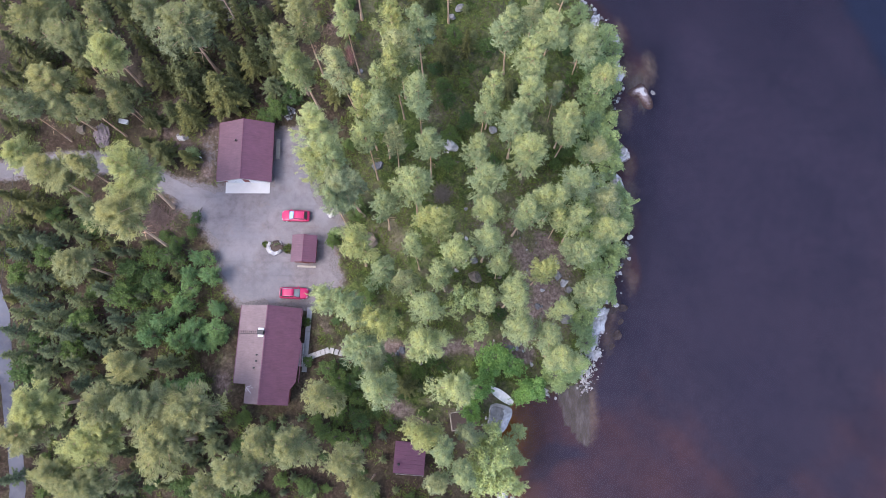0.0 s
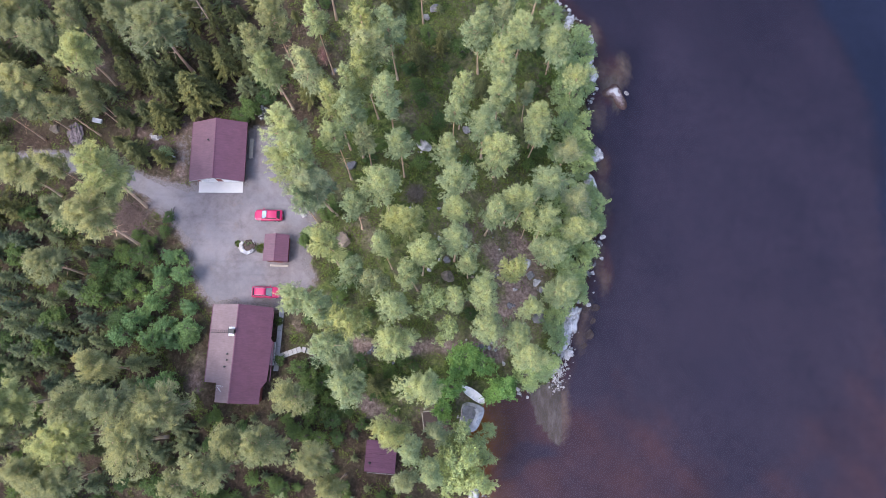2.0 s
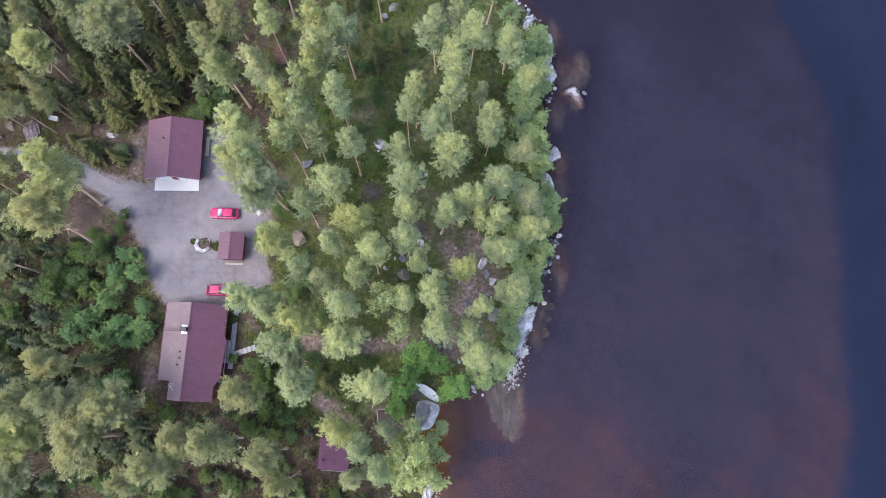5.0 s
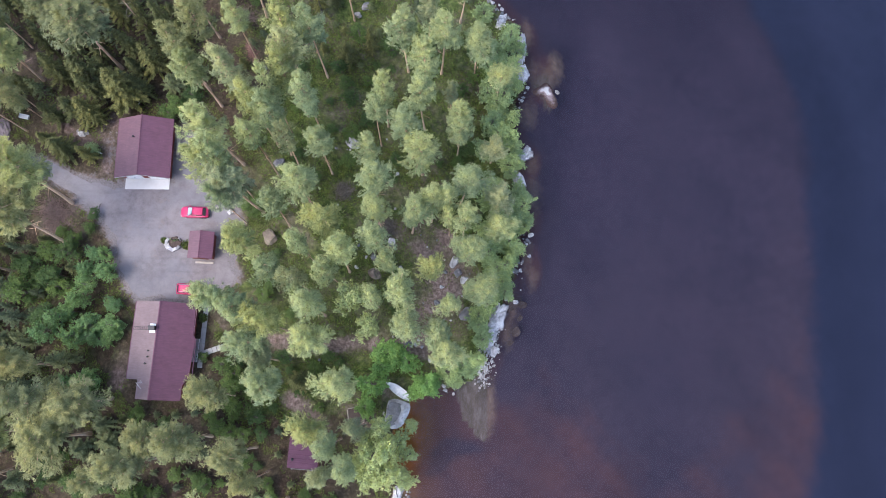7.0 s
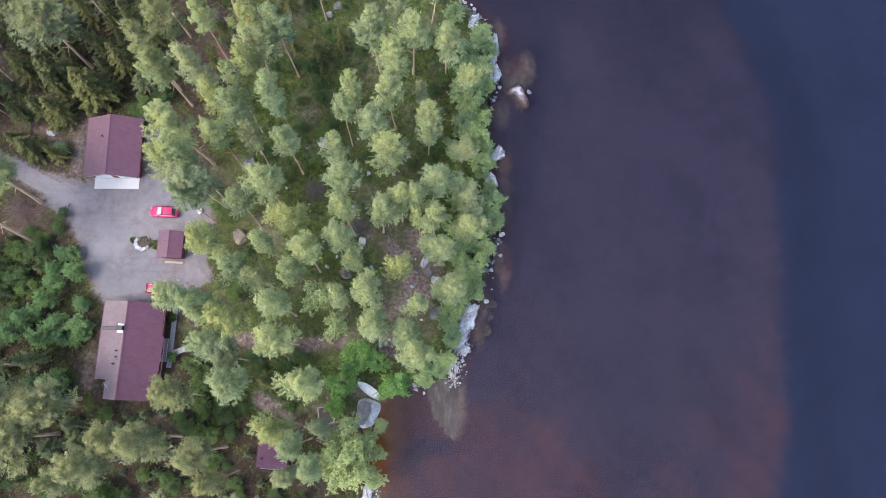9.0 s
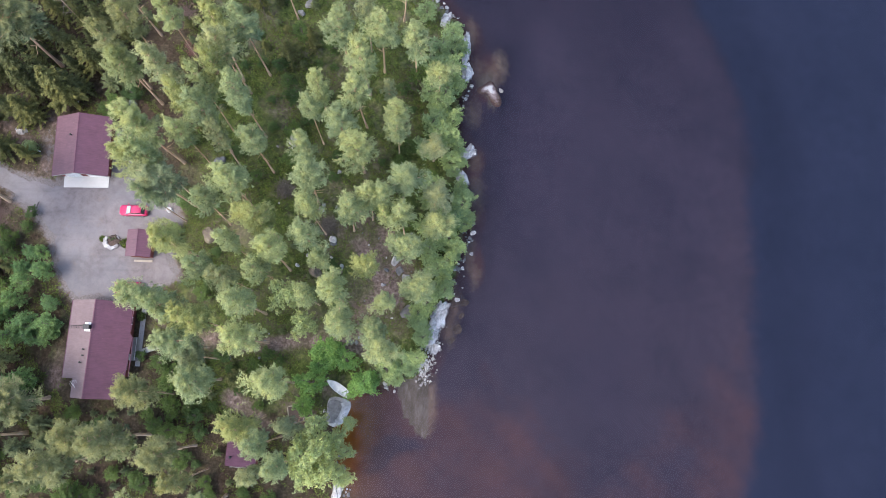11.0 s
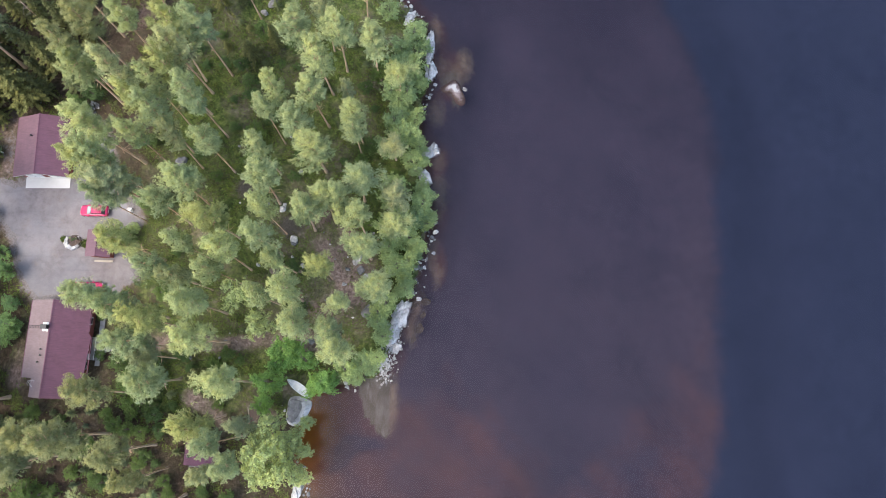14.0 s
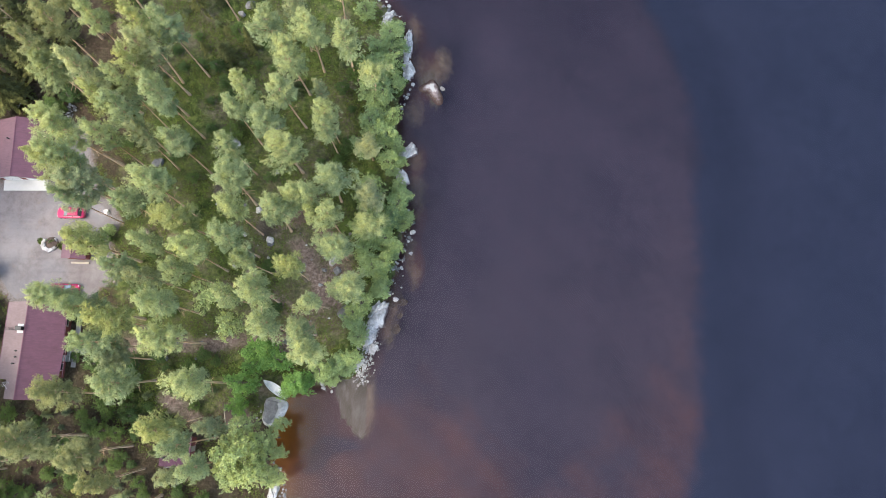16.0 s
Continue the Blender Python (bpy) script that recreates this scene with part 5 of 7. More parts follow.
    window_on(e, -2.0, 5.42, 1.5, 1.2, 1.1, "y")
    bm = bmesh.new()
    box(bm, 3.95, -2.3, 1.05, 0.1, 0.95, 2.1, 0.01)
    d = part("door", bm, WHITE, e, "white front door")
    part("handle", tube(bmesh.new(), (4.02, -2.65, 1.05), (4.06, -2.5, 1.05), 0.015, 0.015, 6), STEEL, d)
    return e


# paler and greyer than ROOF, for the west slopes of the house
ROOFPALE = roof_material("pale_wine_red_roof", (0.165, 0.118, 0.122))
house()


def terrace():
    """A board terrace along the house with a rail, and a concrete strip beside it."""
    base = pose(-26.3, 5.5, 6.0, 0, 0, -2.9)
    e = thing("terrace", "grey weathered board terrace along the house wall", "terrace", base @ pose(4.25, -1.0, 0))
    for i in range(9):
        bm = bmesh.new()
        box(bm, 0.12 + i * 0.125 - 0.3, 0, 0.32, 0.115, 3.6, 0.04, 0.006)
        part("board", bm, DECK, e)
    for y in (-1.75, 0, 1.75):
        part("post", box(bmesh.new(), 0.72, y, 0.62, 0.09, 0.09, 1.3, 0.01), DECK, e)
    for z in (0.75, 1.2):
        part("rail", box(bmesh.new(), 0.72, 0, z, 0.05, 3.6, 0.09, 0.01), WHITE if z > 1 else DECK, e)
    for y in (-1.7, 1.7):
        part("joist", box(bmesh.new(), 0.15, y, 0.1, 1.1, 0.12, 0.4, 0.01), DECK, e)
    s = thing("pavement", "long grey concrete strip beside the house", "pavement", base @ pose(5.15, 1.6, 0.0), kind="structure")
    for i in range(8):
        bm = bmesh.new()
        box(bm, 0, -4.6 + i * 1.25, 0.1, 0.75, 1.23, 0.12, 0.015)
        part("slab", bm, CONCRETE, s)


terrace()


def step_path():
    """Broad pale steps leading from the strip into the trees."""
    e = thing("footpath", "bent row of pale concrete slabs leading from the house", "footpath", pose(0, 0, 0), kind="structure")
    pts = [(-20.8, 3.85), (-17.7, 5.05), (-15.7, 4.5)]
    runs = [(0, 1, 5), (1, 2, 3)]
    for a, b, n in runs:
        p, q = Vector(pts[a]), Vector(pts[b])
        ang = math.atan2(q.y - p.y, q.x - p.x)
        for i in range(n):
            c = p.lerp(q, (i + 0.5) / n)
            bm = bmesh.new()
            box(bm, 0, 0, 0, (q - p).length / n - 0.02, 0.85, 0.12, 0.02, pose(c.x, c.y, zg(c.x, c.y) + 0.12, random.uniform(-1, 1), random.uniform(-1, 1), math.degrees(ang)))
            part("slab", bm, PATHSLAB, e)


PATHSLAB = simple("pale_path_slab", (0.36, 0.345, 0.33), 0.9, 0, 2, 0.12, bump=0.2)
step_path()


def garage():
    e = thing("garage", "wide red garage with a wine-red gable roof", "garage", pose(-31.65, 36.1, 6.0))
    ze, zr = 2.55, 4.55
    walls_of(e, -3.75, 3.75, -4.3, 4.4, -0.2, 2.75, 0, 4.35, REDWALL)
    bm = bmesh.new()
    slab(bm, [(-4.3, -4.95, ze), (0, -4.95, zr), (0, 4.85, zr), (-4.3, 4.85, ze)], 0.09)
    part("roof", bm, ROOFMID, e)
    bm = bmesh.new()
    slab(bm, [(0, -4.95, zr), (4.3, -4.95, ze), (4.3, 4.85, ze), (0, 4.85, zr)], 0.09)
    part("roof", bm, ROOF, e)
    bm = bmesh.new()
    slab(bm, [(-0.14, -4.98, zr - 0.03), (0.0, -4.98, zr + 0.06), (0.14, -4.98, zr - 0.03), (0.14, 4.88, zr - 0.03), (0.0, 4.88, zr + 0.06), (-0.14, 4.88, zr - 0.03)], 0.02)
    part("ridge_cap", bm, ROOF, e)
    for s in (-1, 1):
        bm = bmesh.new()
        slab(bm, [(s * 4.3, -4.99, ze + 0.02), (0, -4.99, zr + 0.02), (0, -4.95, zr + 0.02), (s * 4.3, -4.95, ze + 0.02)], 0.22)
        part("bargeboard", bm, DECK, e)
        part("gutter", tube(bmesh.new(), (s * 4.36, -4.95, ze - 0.07), (s * 4.36, 4.85, ze - 0.07), 0.06, 0.06, 8), ROOF, e)
    v = part("vent_pipe", tube(bmesh.new(), (-1.1, 1.3, 3.95), (-1.1, 1.3, 4.5), 0.09, 0.09, 10), BLACK, e)
    part("vent_cap", tube(bmesh.new(), (-1.1, 1.3, 4.5), (-1.1, 1.3, 4.6), 0.16, 0.1, 10), BLACK, v)
    for x in (-1.8, 1.8):
        bm = bmesh.new()
        box(bm, x, -4.33, 1.05, 2.6, 0.08, 2.15, 0.01)
        d = part("garage_door", bm, WHITE, e, "white panelled garage door")
        for k in range(4):
            part("panel", box(bmesh.new(), x, -4.385, 0.3 + k * 0.52, 2.5, 0.03, 0.46, 0.01), WHITE, d)
        part("handle", tube(bmesh.new(), (x - 0.15, -4.42, 0.75), (x + 0.15, -4.42, 0.75), 0.015, 0.015, 6), BLACK, d)
    window_on(e, 3.78, 2.2, 1.5, 1.0, 0.8, "x")
    a = tagged(part("apron", box(bmesh.new(), -31.65, 30.95, 6.06, 7.1, 2.0, 0.14, 0.02), PALECONC), "bright white concrete apron before the garage", "concrete apron", kind="structure")
    # lean-to bench beside the east wall
    b = thing("workbench", "long pale wooden bench against the garage wall", "bench", pose(-26.9, 37.2, 6.0))
    part("benchtop", box(bmesh.new(), 0, 0, 0.8, 0.6, 3.3, 0.06, 0.01), LOG, b)
    for y in (-1.5, 1.5):
        for x in (-0.22, 0.22):
            part("leg", box(bmesh.new(), x, y, 0.39, 0.08, 0.08, 0.78, 0.01), LOG, b)


# lighter copy of ROOF; the light on the west slopes is in the colour
ROOFMID = roof_material("wine_red_roof_west_lit", (0.125, 0.0669, 0.0851))
garage()


def shed():
    e = thing("shed", "small red storage shed with a wine-red gable roof", "shed", pose(-21.75, 20.55, 6.0, 0, 0, -2))
    walls_of(e, -1.65, 1.65, -1.9, 1.9, -0.2, 2.2, 0, 2.85, REDWALL)
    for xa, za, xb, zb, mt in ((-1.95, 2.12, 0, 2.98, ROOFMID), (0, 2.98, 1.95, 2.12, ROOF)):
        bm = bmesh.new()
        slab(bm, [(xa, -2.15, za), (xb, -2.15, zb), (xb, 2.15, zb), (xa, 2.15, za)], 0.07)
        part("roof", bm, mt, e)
    part("door", box(bmesh.new(), 0.3, -1.92, 0.95, 0.9, 0.08, 1.9, 0.01), REDWALL, e)
    part("ridge_cap", slab(bmesh.new(), [(-0.1, -2.17, 2.97), (0, -2.17, 3.03), (0.1, -2.17, 2.97), (0.1, 2.17, 2.97), (0, 2.17, 3.03), (-0.1, 2.17, 2.97)], 0.02), ROOF, e)
    b = thing("timber_beam", "pale timber beam lying before the shed", "timber", pose(-21.6, 18.05, 6.0, 0, 0, -2))
    part("beam", box(bmesh.new(), 0, 0, 0.16, 2.9, 0.3, 0.28, 0.03), LOG, b)


shed()


def sauna():
    """A small hut near the water with a nearly flat roof."""
    x, y = -5.0, -11.1
    z = zg(x, y)
    e = thing("sauna_hut", "small dark hut with a flat wine-red felt roof", "hut", pose(x, y, z, 0, 0, -4))
    top = 2.6
    bm = bmesh.new()
    slab(bm, [(-2.35, -2.35, top), (2.35, -2.35, top + 0.25), (2.35, 2.35, top + 0.25), (-2.35, 2.35, top)], 0.12)
    part("roof", bm, ROOF2, e)
    for a in (-1, 1):
        part("wall", box(bmesh.new(), a * 2.0, 0, 1.15, 0.2, 4.1, 2.5), REDWALL, e)
        part("wall", box(bmesh.new(), 0, a * 2.0, 1.1, 3.8, 0.2, 2.45), REDWALL, e)
    for i in range(8):
        part("seam", tube(bmesh.new(), (-2.3, -2.2 + i * 0.63, top + 0.01), (2.3, -2.2 + i * 0.63, top + 0.255), 0.014, 0.014, 4), ROOF2, e)
    p = part("flue", tube(bmesh.new(), (-1.55, -1.0, top), (-1.55, -1.0, top + 0.7), 0.13, 0.13, 10), BLACK, e, "dark steel flue")
    part("flue_cap", tube(bmesh.new(), (-1.55, -1.0, top + 0.7), (-1.55, -1.0, top + 0.82), 0.22, 0.12, 10), BLACK, p)
    part("door", box(bmesh.new(), 2.08, 0.4, 0.95, 0.08, 0.85, 1.9, 0.01), LOG, e)
    window_on(e, 0, -2.1, 1.4, 0.9, 0.5, "y")
    f = thing("railing", "low weathered wooden railing beside the hut", "railing", pose(x - 0.1, y - 2.75, zg(x, y - 2.75), 0, 0, -4))
    for i in range(4):
        part("post", box(bmesh.new(), -2.0 + i * 1.35, 0, 0.4, 0.09, 0.09, 0.9, 0.01), DECK, f)
    for zz in (0.45, 0.8):
        part("rail", box(bmesh.new(), 0, 0.05, zz, 4.3, 0.05, 0.1, 0.01), DECK, f)


sauna()


# ---- cars ----
# the pale blue base paints the sky's reflection into the glass
SCREEN = simple("sky_tinted_windscreen", (0.42, 0.46, 0.52), 0.05, 0.6, 1, 0.1)
def loft(bm, secs):
    """Skin over closed cross-sections with the same count of points."""
    rings = [[bm.verts.new(p) for p in s] for s in secs]
    n = len(rings[0])
    for a, b in zip(rings[:-1], rings[1:]):
        for i in range(n):
            bm.faces.new((a[i], a[(i + 1) % n], b[(i + 1) % n], b[i]))
    bm.faces.new(rings[0][::-1])
    bm.faces.new(rings[-1])
    bmesh.ops.recalc_face_normals(bm, faces=bm.faces)
    return bm


def section(x, hw, zb, zt, rnd=0.28):
    """A rounded rectangle across the car at x."""
    pts = []
    n = 12
    for i in range(n):
        t = 2 * math.pi * (i + 0.5) / n
        c, s = math.cos(t), math.sin(t)
        px = hw * (abs(c) ** rnd) * (1 if c > 0 else -1)
        pz = (zt - zb) / 2 * (abs(s) ** rnd) * (1 if s > 0 else -1)
        pts.append((x, px, (zt + zb) / 2 + pz))
    return pts


def car(name, label, m, estate):
    """Front towards +x. 4.45 m long, 1.76 m wide."""
    e = thing(name, label, "car", m)
    body = [(-2.22, 0.70, 0.42, 0.80), (-2.12, 0.82, 0.32, 0.95), (-1.7, 0.87, 0.26, 0.98), (-0.6, 0.88, 0.24, 0.97), (0.6, 0.88, 0.24, 0.96), (1.2, 0.87, 0.25, 0.92), (1.75, 0.84, 0.28, 0.82), (2.08, 0.76, 0.34, 0.70), (2.22, 0.60, 0.42, 0.60)]
    b = part("body", loft(bmesh.new(), [section(*s) for s in body]), CARRED, e, smooth=True)
    back = -2.05 if estate else -1.85
    cab = [(back, 0.70, 0.90, 1.02), (back + 0.30, 0.68, 0.90, 1.36), (back + 0.7, 0.66, 0.90, 1.46), (-0.3, 0.66, 0.9, 1.48), (0.15, 0.65, 0.9, 1.44), (0.55, 0.68, 0.9, 1.22), (1.0, 0.72, 0.86, 0.97)]
    part("cabin_glass", loft(bmesh.new(), [section(*s) for s in cab]), GLASS, e, "dark tinted windows", smooth=True)
    rf = [(back + 0.36, 0.61, 1.38, 1.43), (back + 0.75, 0.62, 1.44, 1.50), (-0.3, 0.62, 1.46, 1.52), (0.12, 0.60, 1.43, 1.485)]
    part("roof", loft(bmesh.new(), [section(*s, 0.5) for s in rf]), CARRED, e, smooth=True)
    for s in (-1, 1):
        part("pillar", tube(bmesh.new(), (0.1, s * 0.62, 1.45), (1.0, s * 0.76, 0.97), 0.045, 0.05, 6), CARRED, e)
        part("pillar", tube(bmesh.new(), (back + 0.4, s * 0.62, 1.40), (back + 0.02, s * 0.72, 1.0), 0.06, 0.07, 6), CARRED, e)
        part("pillar", tube(bmesh.new(), (-0.5, s * 0.645, 1.47), (-0.5, s * 0.745, 0.95), 0.035, 0.04, 6), CARRED, e)
        part("mirror", box(bmesh.new(), 0.72, s * 0.97, 1.0, 0.16, 0.2, 0.13, 0.04), CARRED, e)
        part("headlight", box(bmesh.new(), 1.98, s * 0.6, 0.66, 0.3, 0.3, 0.12, 0.04), LAMPGLASS, e, "clear headlight")
        part("taillight", box(bmesh.new(), -2.14, s * 0.66, 0.78, 0.12, 0.2, 0.22, 0.03), REARGLASS, e, "dark red tail light")
        for x in (-1.35, 1.38):
            bm = bmesh.new()
            tube(bm, (x, s * 0.66, 0.31), (x, s * 0.88, 0.31), 0.31, 0.31, 18)
            w = part("wheel", bm, RUBBER, e)
            part("rim", tube(bmesh.new(), (x, s * 0.80, 0.31), (x, s * 0.895, 0.31), 0.2, 0.18, 14), STEEL, w)
    part("bumper", box(bmesh.new(), 2.12, 0, 0.42, 0.18, 1.35, 0.16, 0.05), CARRED, e)
    part("bumper", box(bmesh.new(), -2.16, 0, 0.42, 0.16, 1.4, 0.18, 0.05), CARRED, e)
    part("plate", box(bmesh.new(), -2.25, 0, 0.62, 0.02, 0.5, 0.11), WHITE, e)
    ws = bmesh.new()
    slab(ws, [(0.20, -0.55, 1.455), (0.96, -0.64, 1.005), (0.96, 0.64, 1.005), (0.20, 0.55, 1.455)], 0.02)
    part("windscreen", ws, SCREEN, e, "windscreen with the sky's reflection in its pale colour")
    for s in (-0.5, 0.5):
        part("bonnet_crease", tube(bmesh.new(), (1.05, s, 0.955), (1.95, s * 0.8, 0.745), 0.02, 0.02, 5), CARRED, e)
    if estate:
        for s in (-1, 1):
            part("roof_rail", tube(bmesh.new(), (-1.6, s * 0.56, 1.55), (0.05, s * 0.56, 1.53), 0.03, 0.03, 6), STEEL, e, "bright steel roof rail")
    else:
        rw = bmesh.new()
        slab(rw, [(-1.86, -0.58, 1.10), (-1.40, -0.50, 1.47), (-1.40, 0.50, 1.47), (-1.86, 0.58, 1.10)], 0.03)
        part("rear_window", rw, RUBBER, e, "black rear window")
        part("spoiler", box(bmesh.new(), -1.36, 0, 1.475, 0.14, 1.1, 0.05, 0.02), CARRED, e)
    return e


car("hatchback", "red hatchback with dark glass parked on the gravel", pose(-23.55, 26.1, 6.06, 0, 0, 179), False)
car("estate_car", "red estate car with bright roof rails on the gravel", pose(-23.3, 13.75, 6.06, 0, 0, -1), True)


# ---- the boat ----
def boat():
    a, b = Vector((7.25, -0.35)), Vector((11.05, -3.0))
    c = (a + b) / 2
    ang = math.degrees(math.atan2(b.y - a.y, b.x - a.x))
    e = thing("rowing_boat", "white rowing boat drawn up on the shore", "boat", pose(c.x, c.y, max(zg(c.x, c.y), zg(a.x, a.y), zg(b.x, b.y)) + 0.42, 3, -3, ang))
    L = (b - a).length
    n = 15
    outer, inner = [], []
    for i in range(n):
        u = i / (n - 1)
        x = (u - 0.5) * L
        hw = max(0.04, 0.68 * (1 - max(0, (0.5 - u) / 0.5) ** 2.2) * (1 - max(0, (u - 0.55) / 0.45) ** 2.4 * 0.55))
        keel, rim = -0.28 + 0.16 * max(0, (0.4 - u) / 0.4) ** 2, 0.24 + 0.14 * abs(2 * u - 1) ** 2
        sec = lambda w, dz: [(x, -w, rim), (x, -w * 0.86, (rim + keel) / 2 + dz), (x, -w * 0.5, keel + 0.06 + dz), (x, 0, keel + dz), (x, w * 0.5, keel + 0.06 + dz), (x, w * 0.86, (rim + keel) / 2 + dz), (x, w, rim)]
        outer.append(sec(hw, 0))
        inner.append(sec(max(0.02, hw - 0.05), 0.06))
    for nm, secs, mt, flip in (("hull", outer, HULL, False), ("inner_hull", inner, HULLIN, True)):
        bm = bmesh.new()
        rings = [[bm.verts.new(p) for p in s] for s in secs]
        for r, q in zip(rings[:-1], rings[1:]):
            for i in range(6):
                bm.faces.new((r[i], r[i + 1], q[i + 1], q[i]))
        bm.faces.new(rings[-1])
        bmesh.ops.recalc_face_normals(bm, faces=bm.faces)
        part(nm, bm, mt, e, smooth=True)
    for s in (0, 6):
        bm = bmesh.new()
        for p, q in zip(outer[:-1], outer[1:]):
            tube(bm, p[s], q[s], 0.045, 0.045, 6)
        part("gunwale", bm, HULL, e)
    for u, w in ((0.28, 0.9), (0.52, 1.22), (0.80, 1.0)):
        part("thwart", box(bmesh.new(), (u - 0.5) * L, 0, 0.13, 0.28, w, 0.04, 0.01), HULL, e)
    part("deck", box(bmesh.new(), -0.41 * L, 0, 0.28, 0.6, 0.35, 0.03, 0.01), HULL, e)


boat()


# ---- rocks ----
def rock_mesh(seed, flat=0.6, sub=3):
    rng = random.Random(seed)
    bm = bmesh.new()
    bmesh.ops.create_icosphere(bm, subdivisions=sub, radius=1)
    cuts = [Vector((rng.gauss(0, 1), rng.gauss(0, 1), rng.gauss(0.2, 0.8))).normalized() for _ in range(12)]
    lim = [rng.uniform(0.55, 0.86) for _ in cuts]
    off = Vector((rng.uniform(0, 50), rng.uniform(0, 50), 0))
    for v in bm.verts:
        p = v.co.copy()
        for c, l in zip(cuts, lim):
            d = p.dot(c)
            if d > l:
                p -= c * (d - l)
        p *= 1 + 0.16 * noise.noise(p * 1.6 + off) + 0.09 * noise.noise(p * 4.5 + off)
        v.co = Vector((p.x, p.y, p.z * flat))
    me = bpy.data.meshes.new("rock")
    bm.to_mesh(me)
    bm.free()
    return me


ROCKS = [(rock_mesh(i, 0.55 + 0.08 * (i % 4)), i) for i in range(8)]
STONES = [(rock_mesh(i + 20, 0.55 + 0.08 * (i % 4), 2), i) for i in range(8)]
rock_rng = random.Random(11)
ROCK_OF = {}


def rock(x, y, r, mat, label, name="boulder", sink=0.35, z=None, stretch=None, turn=None, group="", flat=1.0):
    k = (rock_rng.randrange(8), mat.name, r < 0.5)
    if k not in ROCK_OF:
        me = (STONES if r < 0.5 else ROCKS)[k[0]][0].copy()
        me.materials.append(mat)
        ROCK_OF[k] = me
    o = new(name, ROCK_OF[k])
    base = zg(x, y) if z is None else z
    sx = stretch or rock_rng.uniform(0.8, 1.25)
    o.matrix_basis = pose(x, y, base + r * 0.6 * flat * (1 - 2 * sink), rock_rng.uniform(-8, 8), rock_rng.uniform(-8, 8), rock_rng.uniform(0, 360) if turn is None else turn) @ Matrix.Diagonal((r * sx, r / sx ** 0.5, r * flat, 1))
    return tagged(o, label, "rock", group)


INLAND = [(1.0, 38.8, 1.1, 1), (-10.9, 34.9, 0.95, 0), (-11.8, 22.5, 1.2, 2), (8.1, 41.8, 0.8, 0), (5.7, 27.3, 0.55, 1), (4.8, 19.6, 0.65, 0),
          (7.7, 21.7, 0.6, 0), (5.0, 17.0, 1.05, 2), (3.6, 23.2, 0.35, 1), (7.5, 19.3, 0.3, 1), (18.0, 19.3, 0.8, 1), (18.6, 17.5, 0.8, 0), (20.4, 15.3, 0.6, 0), (19.6, 16.4, 0.7, 1), (7.7, 22.3, 0.75, 1),
          (15.1, 12.5, 0.55, 0), (20.2, 10.7, 1.3, 0), (10.8, 5.7, 0.6, 0), (-6.5, 5.2, 0.6, 0), (-7.4, 4.6, 0.4, 0), (1.2, 62.4, 0.7, 0), (2.6, 64.0, 0.8, 0), (-14.2, 51.5, 0.5, 0)]
for x, y, r, k in INLAND:
    rock(x, y, r * 1.1, (ROCK, PALEROCK, BROWNROCK)[k], ("grey granite boulder among the moss", "pale granite boulder in the wood", "brown mossy boulder among the pines")[k], group="boulders in the wood")
rock(-18.0, 26.4, 0.62, PALEROCK, "white boulder at the edge of the gravel yard")
for dx, dy, r in ((0, 0, 0.7), (0.8, 0.2, 0.5), (-0.5, 0.5, 0.45)):
    rock(-43.1 + dx, 39.2 + dy, r, PALEROCK if dx == 0 else ROCK, "pale stone in a small heap beside the track", group="stone heap")
rock(-60.2, 41.1, 0.95, BROWNROCK, "rounded brown boulder in a clearing")


